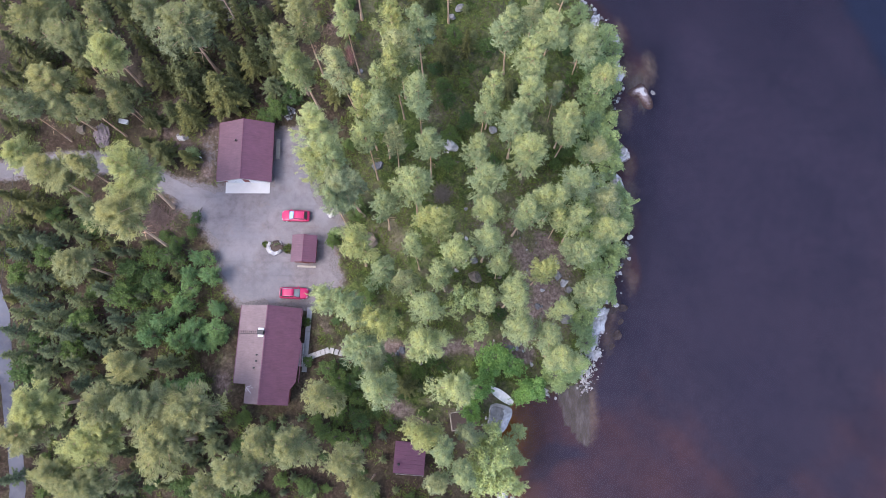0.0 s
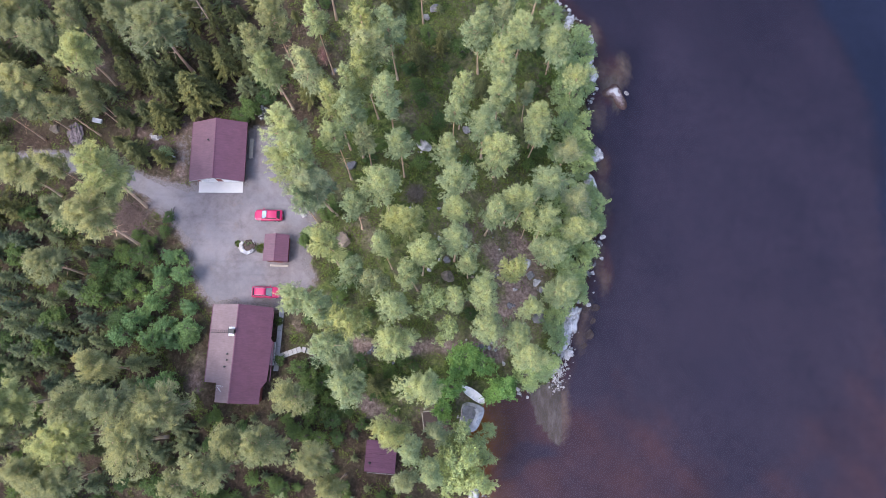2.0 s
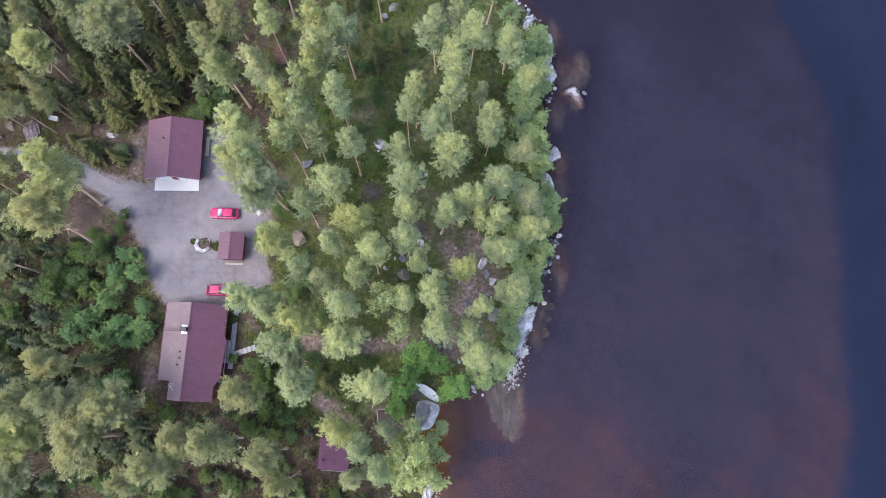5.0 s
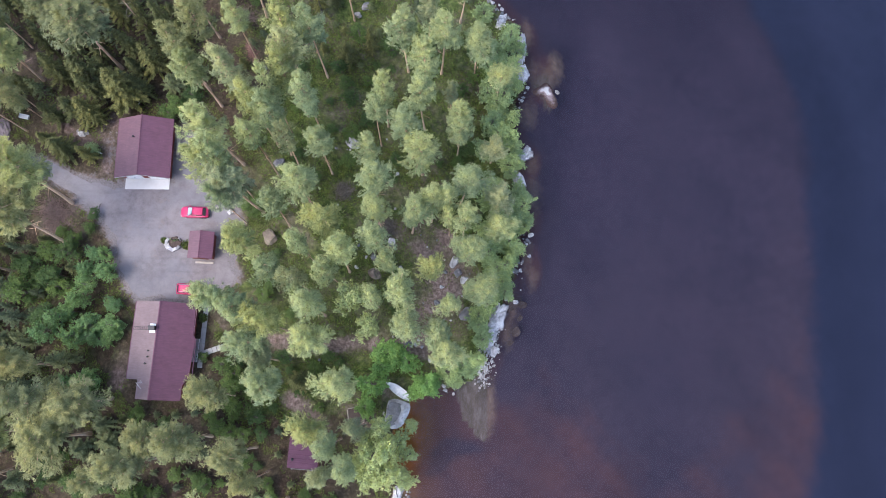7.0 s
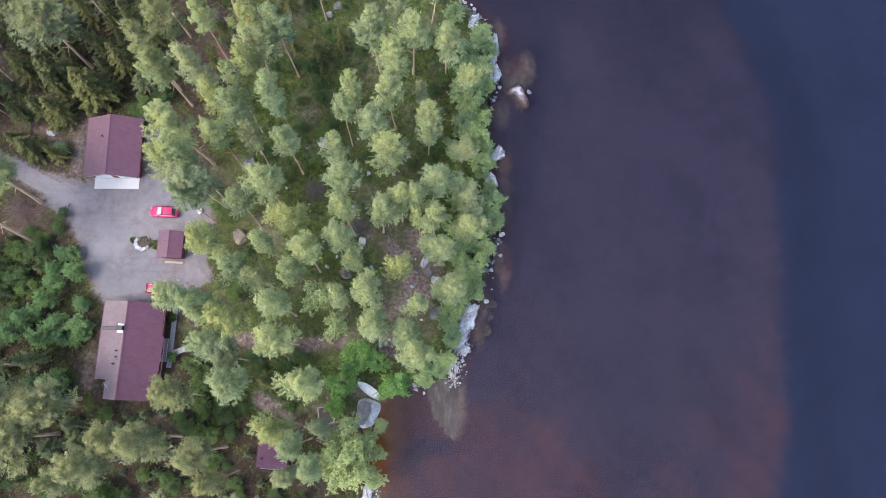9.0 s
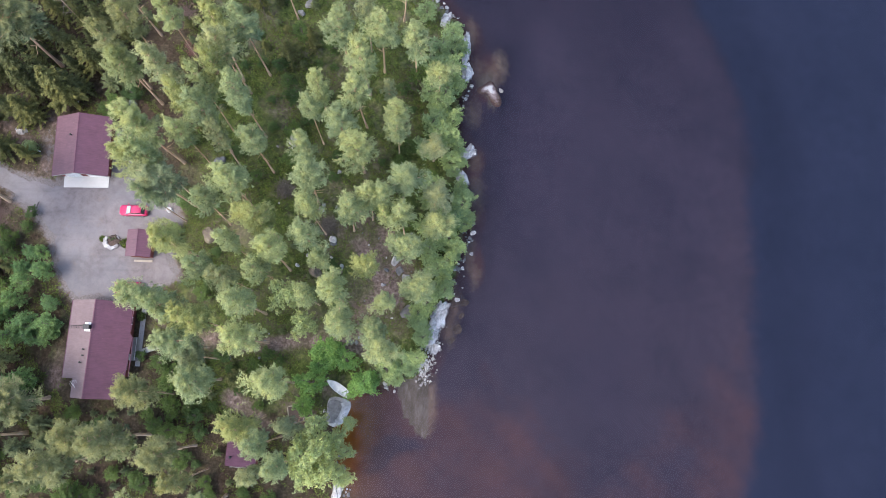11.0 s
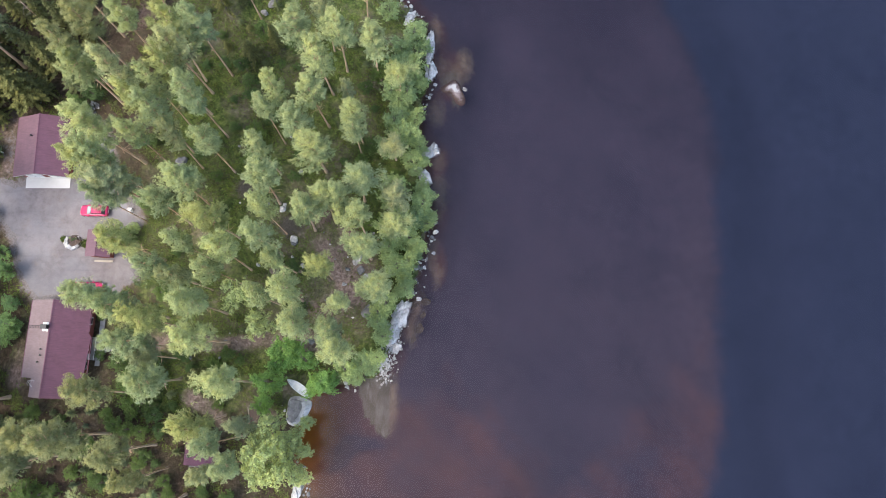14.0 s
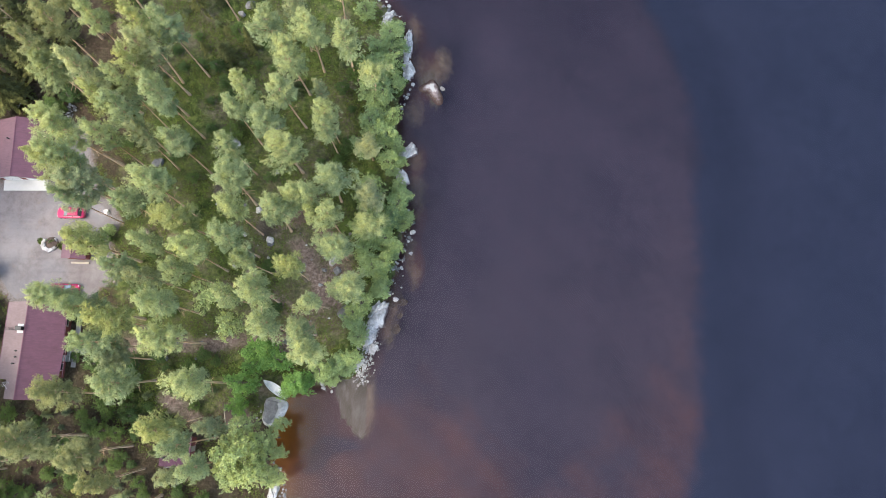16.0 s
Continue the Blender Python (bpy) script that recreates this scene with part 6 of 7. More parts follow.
def bedrock(x, y, rx, ry, turn, h, label="bleached cracked bedrock slab sloping into the lake", group="slabs on the shore", joints=1.0, mat=PALEROCK):
    """A low slab of bare rock broken by joints into tilted blocks, ragged at its rim."""
    rnd = random.Random(int(x * 31 + y * 17))
    n, m = 72, 22
    ca, sa = math.cos(radians(turn)), math.sin(radians(turn))
    rim = []
    cut = [(rnd.uniform(0, 6.28), rnd.uniform(0.62, 0.98)) for _ in range(9)]
    for i in range(n):
        t = 2 * math.pi * i / n
        r = min([1.15] + [l / max(0.05, math.cos(t - a)) for a, l in cut if math.cos(t - a) > 0.05])
        rim.append(r * (1 + 0.22 * noise.noise(Vector((math.cos(t) * 3 + x, math.sin(t) * 3 + y, 0)))))
    pts, us = [(0.0, 0.0)], [0.0]
    for k in range(1, m + 1):
        for i in range(n):
            t = 2 * math.pi * i / n
            pts.append((k / m * rim[i] * math.cos(t) * rx, k / m * rim[i] * math.sin(t) * ry))
            us.append(k / m)
    faces = [(0, 1 + i, 1 + (i + 1) % n) for i in range(n)]
    for k in range(m - 1):
        for i in range(n):
            a, b = 1 + k * n + i, 1 + k * n + (i + 1) % n
            faces.append((a, a + n, b + n, b))
    p, u = np.array(pts), np.array(us)
    w = np.stack([x + p[:, 0] * ca - p[:, 1] * sa, y + p[:, 0] * sa + p[:, 1] * ca], 1)
    base = np.maximum(heights(w[:, 0], w[:, 1]), -0.5)
    lump = []
    for (px, py), (qx, qy) in zip(p, w):
        s_ = Vector((px * 0.55 * joints + x + 0.25 * noise.noise(Vector((qx, qy, 1))), py * joints + y + 0.25 * noise.noise(Vector((qx, qy, 5))), 0))
        dist, cell = noise.voronoi(s_)[:2]
        c0 = cell[0]
        tilt = 0.35 * math.sin(c0.x * 7 + c0.y * 13) * (s_.x - c0.x) + 0.22 * math.sin(c0.x * 17 - c0.y * 5)
        joint = max(0.0, 1 - (dist[1] - dist[0]) / 0.09)
        lump.append(tilt - 0.28 * joint + 0.10 * noise.noise(Vector((qx * 3, qy * 3, 7))))
    z = np.maximum(base, -0.15) * 0.5 + h * (1 - u ** 3) + np.array(lump) * (1 - u * 0.4) - 0.4 * smooth01((u - 0.9) / 0.1)
    c = np.array([x, y, 0])
    o = new("rock_slab", mesh_from("rock_slab", np.column_stack([w, z]) - c, faces, [mat]))
    o.location = c
    tagged(o, label, "rock", group)


PEBBLE = rock_material("pebbles", (0.36, 0.352, 0.352), (0.24, 0.235, 0.235))


def reef_material():
    """Pale stone above the waterline; below it the colour browns and darkens with depth, painted for the light lost in
    the water.
    """
    m = Mat("half_sunk_ledge")
    v = m.coord()
    z = m.n.new("ShaderNodeSeparateXYZ")
    m.l.new(v, z.inputs[0])
    level = m.math("ADD", z.outputs["Z"], m.span(m.noise(1.6, 6, 0.7, v), 0.3, 0.7, -0.16, 0.16))
    col = m.ramp(m.span(level, -0.7, 0.2), [(0.0, (0.092, 0.068, 0.070)), (0.30, (0.105, 0.080, 0.072)), (0.46, (0.150, 0.122, 0.098)), (0.60, (0.25, 0.238, 0.225)), (0.76, (0.42, 0.41, 0.41))])
    m.color(col).set(0.9, 0, 0.25)
    return m.m


def reef(x, y):
    """A pale three-armed ledge that barely breaks the surface: tips west, north and south-south-east."""
    arms = ((182, 2.5, 34), (100, 1.7, 42), (10, 1.1, 50), (-66, 3.4, 32))
    n, m = 60, 12
    verts, faces = [(0, 0, 0.14)], [(0, 1 + i, 1 + (i + 1) % n) for i in range(n)]
    for k in range(1, m + 1):
        for i in range(n):
            t = 360 * i / n
            rim = 1.0 + sum((l - 1.0) * math.exp(-(((t - a + 180) % 360 - 180) / w) ** 2) for a, l, w in arms)
            f = k / m
            q = Vector((math.cos(radians(t)) * rim * f, math.sin(radians(t)) * rim * f, 0))
            verts.append((q.x, q.y, 0.10 - 0.10 * f - 0.52 * f ** 2 + 0.16 * noise.noise(q * 1.3 + Vector((3, 8, 2))) + 0.09 * noise.noise(q * 4)))
    for k in range(m - 1):
        for i in range(n):
            a, b = 1 + k * n + i, 1 + k * n + (i + 1) % n
            faces.append((a, a + n, b + n, b))
    o = new("rock_ledge", mesh_from("rock_ledge", verts, faces, [reef_material()], True))
    o.location = (x, y, 0)
    tagged(o, "pale three-armed rock ledge breaking the lake's surface", "rock")


def shore_block(x, y):
    """A flat-topped angular boulder, bleached pale round its sides above the waterline."""
    bm = bmesh.new()
    rings = []
    # half length, half width, height and shift towards the water of each ring, from the top down
    for a, b, z, off in ((1.45, 1.0, 0.86, -0.35), (1.8, 1.3, 0.80, -0.2), (2.3, 1.8, 0.38, 0.12), (2.4, 1.9, -0.6, 0.15)):
        ring = []
        for i in range(28):
            t = 2 * math.pi * i / 28
            c, q = math.cos(t), math.sin(t)
            k = (abs(c) ** 3.4 + abs(q) ** 3.4) ** (-1 / 3.4)
            k *= 1 + 0.10 * noise.noise(Vector((c * 1.6, q * 1.6, 4.0))) + 0.035 * noise.noise(Vector((c * 5, q * 5, z * 3)))
            taper = 1 - 0.22 * c
            ring.append(bm.verts.new((a * k * c, b * k * q * taper + off, z + 0.05 * noise.noise(Vector((c * 3, q * 3, 1.0))))))
        rings.append(ring)
    for p, q in zip(rings[:-1], rings[1:]):
        for i in range(28):
            j = (i + 1) % 28
            bm.faces.new((p[i], q[i], q[j], p[j])).material_index = 1
    top = bmesh.ops.triangulate(bm, faces=[bm.faces.new(rings[0])])["faces"]
    for f in top:
        f.material_index = 0
    for f in bm.faces:
        if f not in top and min(v.co.z for v in f.verts) > 0.6:
            f.material_index = 0 if f.calc_center_median().y < 0.5 else 1
    bmesh.ops.recalc_face_normals(bm, faces=bm.faces)
    bmesh.ops.subdivide_edges(bm, edges=bm.edges[:], cuts=2, use_grid_fill=True)
    for v in bm.verts:
        v.co.z += 0.10 * noise.noise(v.co * 1.1) + 0.05 * noise.noise(v.co * 3.5)
        v.co.x += 0.05 * noise.noise(v.co * 2.6 + Vector((7, 0, 0)))
    o = part("boulder", bm, ROCK)
    o.data.materials.append(PALEROCK)
    o.matrix_basis = pose(x, y, 0.02, -3, 2, -108)
    tagged(o, "large flat-topped grey boulder with a bleached rim at the water's edge", "rock")


def shore_rocks():
    """Bleached slabs, a stony spit, and loose stones along the waterline."""
    rnd = random.Random(5)
    for x, y, rx, ry, tn, h in ((29.9, 57.6, 4.4, 1.2, 88, 0.6), (29.9, 53.2, 2.6, 1.4, 78, 0.7), (30.2, 38.2, 2.2, 1.4, 40, 0.6), (28.9, 34.0, 3.0, 1.2, -62, 0.5), (29.9, 27.0, 1.7, 0.7, 70, 0.4),
                                (25.0, 10.0, 3.4, 1.6, 66, 0.7), (23.9, 6.6, 3.2, 1.5, 78, 0.7), (21.9, 9.6, 2.2, 1.2, 75, 0.3), (21.2, 12.0, 1.6, 0.9, -35, 0.3), (22.0, 2.0, 2.2, 0.6, 42, 0.3), (19.6, 15.6, 1.9, 0.9, -60, 0.3), (9.2, -17.6, 2.3, 1.1, 75, 0.5), (26.2, 62.8, 2.0, 1.2, 50, 0.5)):
        bedrock(x, y, rx, ry, tn, h, joints=0.4 if 5 < y < 12 and x > 23 else 1.0)
    shore_block(8.7, -5.35)
    rock(24.75, 4.75, 0.95, PALEROCK, "white angular boulder standing at the spit", z=0.1)
    rock(31.0, 24.2, 0.5, PALEROCK, "small white boulder in the shallows", z=0.0)
    rock(30.7, 20.6, 0.42, PALEROCK, "small white boulder in the shallows", z=0.0)
    rock(28.2, 12.9, 0.48, PALEROCK, "small white boulder in the shallows", z=0.0)
    # half-sunk rocks off the point
    reef(34.3, 50.1)
    rock(36.0, 49.8, 0.5, ROCK, "grey rock half sunk off the point", z=-0.05)
    for x, y, r, tn, st, z in ((27.9, 12.3, 0.9, 20, 1.4, -0.3), (29.4, 12.4, 0.7, 0, 1.3, -0.25), (28.3, 8.0, 0.9, 30, 1.2, -0.4), (29.0, 10.2, 0.5, 60, 1.2, -0.3), (27.4, 6.2, 0.6, 20, 1.2, -0.3)):
        rock(x, y, r, SUNKROCK, "pale brown sunken rock under clear water", "sunken_rock", 0.5, z, st, tn, "sunken rocks", 0.28)
    # stony spit
    pv, pf = [], []
    for k in range(420):
        t = rnd.random()
        x, y = 24.7 - 2.0 * t + rnd.gauss(0, 0.75), 8.4 - 9.2 * t + rnd.gauss(0, 0.6)
        r, mt = rnd.choice((0.08, 0.10, 0.13, 0.17, 0.24)), rnd.choice((PALEROCK, ROCK, ROCK))
        z = zg(x, y) if zg(x, y) > 0 else -0.02
        if k < 70:
            rock(x, y, max(r, 0.15), mt, "pale loose stone on the stony spit", "stone", 0.3, z, group="stones on the spit")
        else:
            me, turn = STONES[k % 8][0], Matrix.Rotation(rnd.uniform(0, 6.28), 3, "Z")
            base = len(pv)
            pv += [tuple(Vector((x, y, z + r * 0.2)) + turn @ (v.co * r)) for v in me.vertices]
            pf += [tuple(base + i for i in q.vertices) for q in me.polygons]
    tagged(new("shingle", mesh_from("shingle", pv, pf, [PEBBLE])), "small pale and grey stones of the spit", "shingle", kind="stuff")
    # along the rest of the waterline
    for a, b, n in (((26.4, 12.9), (28.7, 20.5), 26), ((28.7, 20.5), (30.6, 26.0), 16), ((28.0, 45.0), (30.5, 50.5), 14), ((8.8, -12.5), (10.4, -18.5), 18), ((24, 67), (28.8, 62.9), 16), ((10.9, -3), (18.3, -1.0), 8)):
        for _ in range(n):
            t = rnd.random()
            x, y = a[0] + (b[0] - a[0]) * t + rnd.gauss(0.3, 0.5), a[1] + (b[1] - a[1]) * t + rnd.gauss(0, 0.4)
            rock(x, y, rnd.choice((0.15, 0.2, 0.28, 0.4)), rnd.choice((PALEROCK, ROCK, ROCK)), "loose granite stone along the waterline", "stone", 0.3, max(-0.06, min(0.3, zg(x, y))), group="stones along the shore")


shore_rocks()


def scattered_stones():
    """Small stones on the bare rocky ground above the shore and along the paths."""
    rnd = random.Random(9)
    for x0, x1, y0, y1, n in ((2, 10, 17, 29, 14), (12, 21, 9, 24, 30), (8, 15, 3, 8, 12), (-9, -2, 3, 7, 10), (2, 7, -10, -4, 8), (-2, 10, 28, 46, 10)):
        for _ in range(n):
            x, y = rnd.uniform(x0, x1), rnd.uniform(y0, y1)
            rock(x, y, rnd.choice((0.14, 0.18, 0.22, 0.3, 0.42)), rnd.choice((PALEROCK, ROCK, ROCK, BROWNROCK)), "small stone lying on the bare forest floor", "stone", 0.3, group="stones on the forest floor")


scattered_stones()


# ---- yard and garden things ----
def planter():
    e = thing("flower_bed", "flower bed of brown soil with large white edging stones", "flower bed", pose(-26.7, 21.15, 6.04))
    bm = bmesh.new()
    bmesh.ops.create_icosphere(bm, subdivisions=4, radius=1)
    for v in bm.verts:
        v.co = Vector((v.co.x * (1.0 + 0.3 * noise.noise(v.co * 2.3)) + 0.15, v.co.y * (1.0 + 0.2 * noise.noise(v.co * 3)) + 0.1, v.co.z * 0.36 + 0.16 * noise.noise(v.co * 6)))
    part("soil", bm, SOIL, e, smooth=True)
    # angular blocks in a bow round the soil
    rnd = random.Random(3)
    for a, l, w in ((150, 0.55, 0.34), (180, 0.8, 0.42), (212, 0.95, 0.5), (246, 0.9, 0.46), (280, 0.85, 0.42), (312, 0.6, 0.34), (38, 0.62, 0.16)):
        bm = box(bmesh.new(), 0, 0, 0, l, w, 0.46, 0.06)
        for v in bm.verts:
            v.co += Vector((rnd.uniform(-0.08, 0.08), rnd.uniform(-0.07, 0.07), rnd.uniform(-0.06, 0.06)))
            v.co.y *= 1.15 - 0.5 * v.co.x
        bm.transform(pose(1.12 * math.cos(radians(a)), 1.0 * math.sin(radians(a)), 0.2, rnd.uniform(-9, 9), rnd.uniform(-9, 9), a + 90 + rnd.uniform(-14, 14)))
        part("stone", bm, PALEROCK if a < 290 else ROCK, e)
    for i in range(5):
        x, y = rnd.uniform(-0.5, 0.8), rnd.uniform(-0.4, 0.8)
        bm = bmesh.new()
        for _ in range(14):
            d = Vector((rnd.uniform(-1, 1), rnd.uniform(-1, 1), 1.1)) * rnd.uniform(0.14, 0.26)
            tube(bm, (x, y, 0.25), Vector((x, y, 0.3)) + d, 0.03, 0.012, 4)
        part("plant", bm, ALDER, e, "small green garden plant")


planter()


def clump(name, x, y, r, h, mat, n, label, category, seed, size=0.22):
    """A low shrub: stems and many leaves."""
    rng = np.random.default_rng(seed)
    e = thing(name, label, category, pose(x, y, zg(x, y)))
    segs = [((0, 0, -0.05), (rng.normal(0, 0.4) * r, rng.normal(0, 0.4) * r, h * rng.uniform(0.6, 0.9)), 0.025, 0.008) for _ in range(9)]
    tv, tf = rods(segs, 4)
    o = new("stem", mesh_from("stem", tv, tf, [GREYBARK]))
    o.parent = e
    p = rng.normal(size=(n, 3))
    p /= np.linalg.norm(p, axis=1)[:, None]
    p = p * (rng.uniform(0.45, 1.05, (n, 1))) * (r, r, h * 0.55) + (0, 0, h * 0.5)
    p = p[p[:, 2] > 0.03]
    v, f = leaf_cards(rng, p, p - (0, 0, h * 0.2) + rng.normal(size=p.shape) * 0.3, size, size * 0.7)
    c = new("leaves", mesh_from("leaves", v, f, [mat]))
    c.parent = e
    return e


clump("shrub", -21.2, 9.3, 0.75, 0.9, SHRUB, 500, "dark shrub beside the house wall", "shrub", 1)
clump("shrub", -24.7, 20.9, 0.9, 0.4, SHRUB, 420, "low shrub between the flower bed and the shed", "shrub", 2)
clump("grass_tuft", -28.3, 21.6, 0.6, 0.35, SHRUB, 300, "low tuft of grass beside the flower bed", "grass tuft", 7, 0.18)
clump("shrub", -40.7, 36.3, 1.3, 2.2, ALDER, 1100, "bright green bush beside the gravel track", "bush", 4)
clump("shrub", -17.1, 23.2, 1.1, 1.8, ALDER, 900, "bright green bush beside the shed", "bush", 5)
clump("shrub", -16.3, 28.4, 1.6, 1.7, ALDER, 1200, "dark green bush by the yard", "bush", 6)


def brush_pile(name, x, y, r, n, label, seed, h=0.7, mat=DEADWOOD):
    rng = np.random.default_rng(seed)
    segs = []
    for _ in range(n):
        c = np.array([rng.normal(0, r * 0.5), rng.normal(0, r * 0.5), 0])
        c[2] = max(0.05, h * math.exp(-(c[0] ** 2 + c[1] ** 2) / (r * r)) * rng.uniform(0.2, 1))
        d = np.array([rng.normal(), rng.normal(), rng.normal(0, 0.2)])
        d *= rng.uniform(0.5, 1.3) / np.linalg.norm(d)
        segs.append((c - d, c + d, 0.035, 0.012))
    v, f = rods(segs, 4)
    o = new(name, mesh_from(name, v, f, [mat]))
    o.matrix_basis = pose(x, y, zg(x, y))
    return tagged(o, label, "brushwood", kind="stuff")


brush_pile("brushwood_pile", -45.8, 25.8, 2.9, 460, "heap of dry reddish-brown branches by the track", 1)
brush_pile("brushwood_pile", -18.2, 60.5, 2.0, 260, "heap of reddish dead branches among the pines", 2)
brush_pile("brushwood_pile", -0.3, 30.5, 1.25, 300, "low heap of purplish grey dead twigs in the wood", 5, 0.5, GREYBARK)
brush_pile("brushwood_pile", 6.9, 24.6, 1.35, 320, "low heap of purplish grey dead twigs in the wood", 6, 0.45, GREYBARK)
brush_pile("brushwood_pile", 12.4, 26.8, 1.6, 120, "scattered dry branches on the forest floor", 3, 0.3)


def ladder(x, y, turn):
    e = thing("ladder", "white ladder lying on the ground behind the garage", "ladder", pose(x, y, zg(x, y) + 0.06, 0, 0, turn))
    for s in (-0.25, 0.25):
        part("rail", box(bmesh.new(), 0, s, 0, 2.4, 0.06, 0.05, 0.005), PLASTIC, e)
    for i in range(7):
        part("rung", box(bmesh.new(), -1.05 + i * 0.35, 0, 0, 0.05, 0.46, 0.035, 0.005), PLASTIC, e)


ladder(-34.2, 45.2, 75)


def tub():
    e = thing("water_trough", "white plastic trough on the forest floor", "trough", pose(-53.2, 42.4, zg(-53.2, 42.4), 0, 0, -12))
    for s in (-1, 1):
        part("side", box(bmesh.new(), 0, s * 0.32, 0.22, 1.6, 0.06, 0.44, 0.02), PLASTIC, e)
        part("end", box(bmesh.new(), s * 0.78, 0, 0.22, 0.06, 0.6, 0.44, 0.02), PLASTIC, e)
    part("bottom", box(bmesh.new(), 0, 0, 0.3, 1.5, 0.58, 0.05), PLASTIC, e)


tub()


def stone_heap(x, y, r, n, label, seed):
    rnd = random.Random(seed)
    for _ in range(n):
        a, d = rnd.uniform(0, 6.28), r * math.sqrt(rnd.random())
        px, py = x + d * math.cos(a), y + d * math.sin(a)
        rock(px, py, rnd.uniform(0.15, 0.32), rnd.choice((PALEROCK, ROCK)), label, "stone", 0.1, zg(px, py) + 0.35 * max(0, 1 - d / r), group="stone heap by the yard")


stone_heap(-25.6, 43.6, 1.3, 34, "grey and white stone in a heap by the yard", 4)


HEAP = simple("dark_purple_gravel", (0.165, 0.132, 0.138), 0.95, 0, 9, 0.5, bump=0.6)


def gravel_heap():
    """A low tipped heap of purple-grey gravel in the clearing beside the track."""
    x, y = -56.6, 40.0
    bm = bmesh.new()
    bmesh.ops.create_icosphere(bm, subdivisions=5, radius=1)
    for v in bm.verts:
        k = 1 + 0.28 * noise.noise(v.co * 1.7 + Vector((3, 1, 0)))
        v.co = Vector((v.co.x * 1.35 * k, v.co.y * 1.95 * k, v.co.z * 0.26 + 0.05 * noise.noise(v.co * 9) + 0.15 * noise.noise(v.co * 3)))
    e = part("gravel_heap", bm, HEAP, None)
    e.matrix_basis = pose(x, y, zg(x, y), 0, 0, 12)
    tagged(e, "low heap of purple-grey gravel in a grassy clearing", "gravel heap", kind="stuff")


gravel_heap()


def loose_plank():
    x, y = -39.9, 36.1
    e = part("plank", box(bmesh.new(), 0, 0, 0.03, 1.0, 0.2, 0.05, 0.01), WHITE)
    e.matrix_basis = pose(x, y, zg(x, y) + 0.02, 0, 0, -28)
    tagged(e, "short white plank lying beside the gravel track", "plank")


loose_plank()


def timber_frame():
    """An open frame of pale logs round bare brown earth."""
    x, y = 2.6, -5.7
    e = thing("log_frame", "square frame of pale logs round brown earth", "log frame", pose(x, y, zg(x, y), 0, 0, 8))
    part("earth", box(bmesh.new(), 0, 0, 0.12, 2.5, 2.5, 0.3, 0.05), SOIL, e)
    for a, b in (((-1.35, -1.4), (-1.35, 1.2)), ((-1.35, -1.4), (0.9, -1.25)), ((0.9, -1.25), (1.6, 0.6)), ((-1.2, 1.35), (1.2, 1.35))):
        part("log", tube(bmesh.new(), (*a, 0.3), (*b, 0.3), 0.1, 0.09, 8), LOG, e)


timber_frame()


def power_line():
    """An overhead cable on two poles beside the lane."""
    e = thing("power_line", "thin dark overhead cable on grey wooden poles beside the lane", "power line", pose(-66.5, 12, 0))
    ends = []
    for y in (62.0, -62.0):
        z0 = zg(-66.5, y + 12)
        part("pole", tube(bmesh.new(), (0, y, z0 - 0.5), (0, y, z0 + 9.0), 0.14, 0.10, 10), GREYBARK, e, "grey weathered wooden pole")
        part("crossarm", box(bmesh.new(), 0, y, z0 + 8.7, 1.1, 0.1, 0.12, 0.01), GREYBARK, e)
        ends.append(Vector((0, y, z0 + 8.85)))
    bm = bmesh.new()
    pts = [ends[0].lerp(ends[1], i / 24) - Vector((0, 0, 1.6 * (1 - (i / 12 - 1) ** 2))) for i in range(25)]
    for a, b in zip(pts[:-1], pts[1:]):
        tube(bm, a, b, 0.03, 0.03, 5)
    part("cable", bm, BLACK, e, "black twisted cable")


power_line()


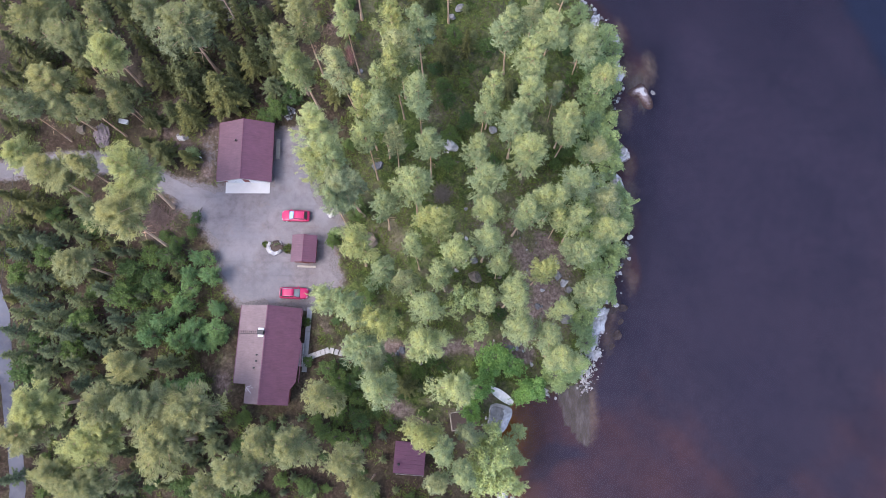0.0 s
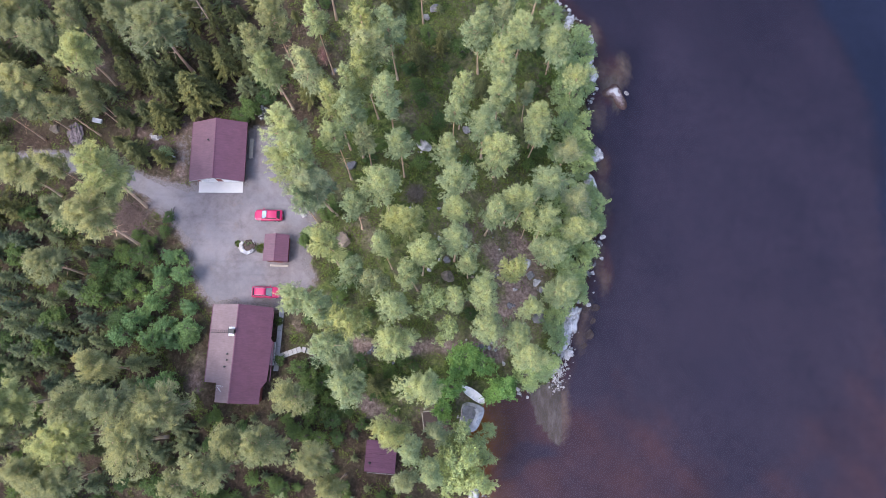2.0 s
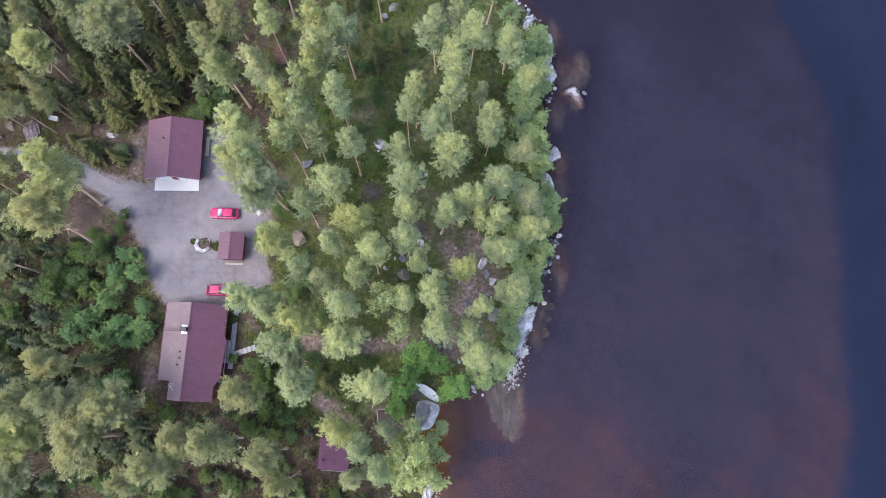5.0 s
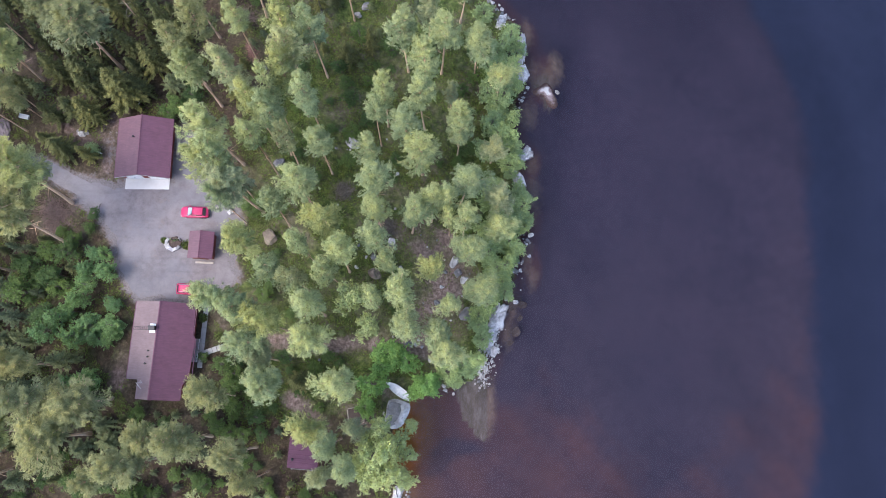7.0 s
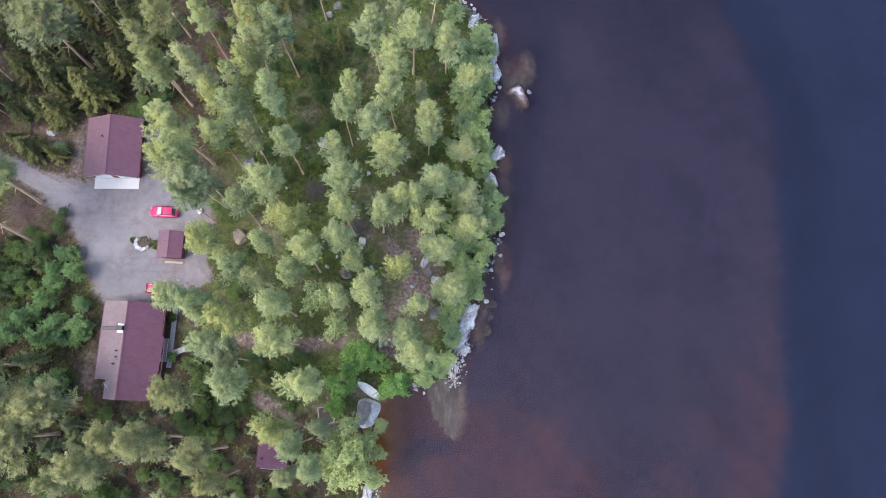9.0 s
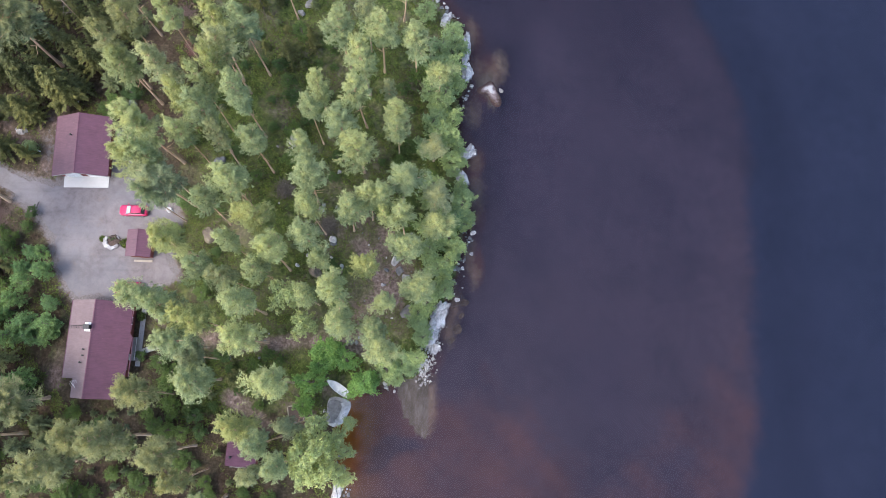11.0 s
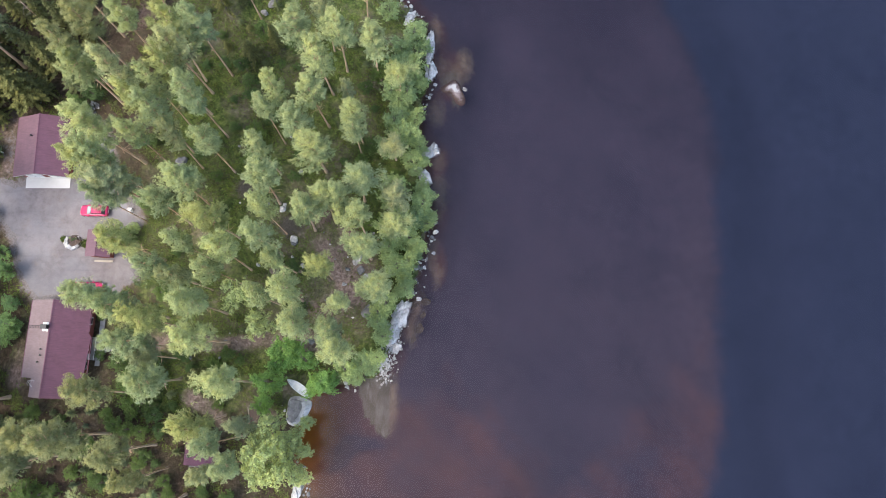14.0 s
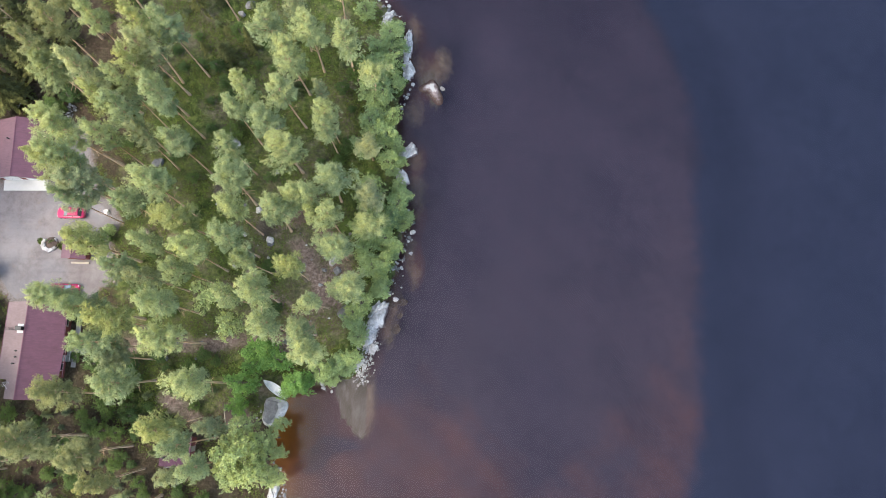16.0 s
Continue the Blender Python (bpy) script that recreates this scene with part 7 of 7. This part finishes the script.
# ---- undergrowth ----
def undergrowth():
    """Bilberry and heather over the forest floor, thinner on paths and rock."""
    rng = np.random.default_rng(8)
    n = 460000
    p = np.stack([rng.uniform(-78, 29, n), rng.uniform(-22, 68, n)], 1)
    ok = inside(p, LAND) & (along(p, SHORE) > 0.8)
    ok &= ~inside(p, YARD) & (along(p, np.vstack([YARD, YARD[:1]])) > 1.0) & (along(p, TRACK_LINE) > 2.0) & (along(p, LANE_LINE) > 2.4)
    for line in PATHS:
        ok &= along(p, line) > 1.0 + 0.6 * rng.random(n)
    for x0, x1, y0, y1 in ((-32, -19.5, -4, 13), (-36.5, -26, 29, 42), (-24.5, -19, 17.5, 23.5), (-8, -2, -14.5, -8.5), (0.8, 4.4, -7.6, -3.8), (6.5, 11.8, -4.5, 0.5), (-20, -15, 3.2, 5.8)):
        ok &= ~((p[:, 0] > x0) & (p[:, 0] < x1) & (p[:, 1] > y0) & (p[:, 1] < y1))
    ok &= (wave(p[:, 0], p[:, 1], 0.33, 2) + 0.7 * wave(p[:, 0], p[:, 1], 1.1, 5) + 0.6 * wave(p[:, 0], p[:, 1], 3.1, 8) + rng.normal(0, 0.45, n)) > -0.25
    ok &= np.exp(-(((p[:, 0] - 16) / 6) ** 2 + ((p[:, 1] - 16) / 9) ** 2)) * 0.9 < rng.random(n)
    ok &= (np.exp(-(((p[:, 0] + 50) / 14) ** 2 + ((p[:, 1] - 52) / 10) ** 2)) + np.exp(-(((p[:, 0] + 22) / 26) ** 2 + ((p[:, 1] + 13) / 4) ** 2))) * 0.8 < rng.random(n)
    dim = np.maximum(smooth01((-6 - p[:, 0]) / 16), smooth01((-3 - p[:, 1]) / 5))
    ok &= (wave(p[:, 0], p[:, 1], 0.45, 11) + 0.6 * wave(p[:, 0], p[:, 1], 1.6, 12) + rng.normal(0, 0.2, n)) > 1.0 * dim - 0.9
    p = p[ok]
    z = heights(p[:, 0], p[:, 1])
    tall = np.clip(0.22 + 0.16 * wave(p[:, 0], p[:, 1], 0.21, 7), 0.08, 0.7)
    c = np.column_stack([p, z + tall * rng.uniform(0.1, 1, len(p))])
    d = rng.normal(size=(len(p), 3)) * 0.45 + (0, 0, 1)
    v, f = needle_tips(rng, c, d, 0.24, 0.15, rng.normal(size=c.shape))
    tagged(new("undergrowth", mesh_from("undergrowth", v, f, [SHRUB])), "low green bilberry and heather on the forest floor", "undergrowth", kind="stuff")


undergrowth()
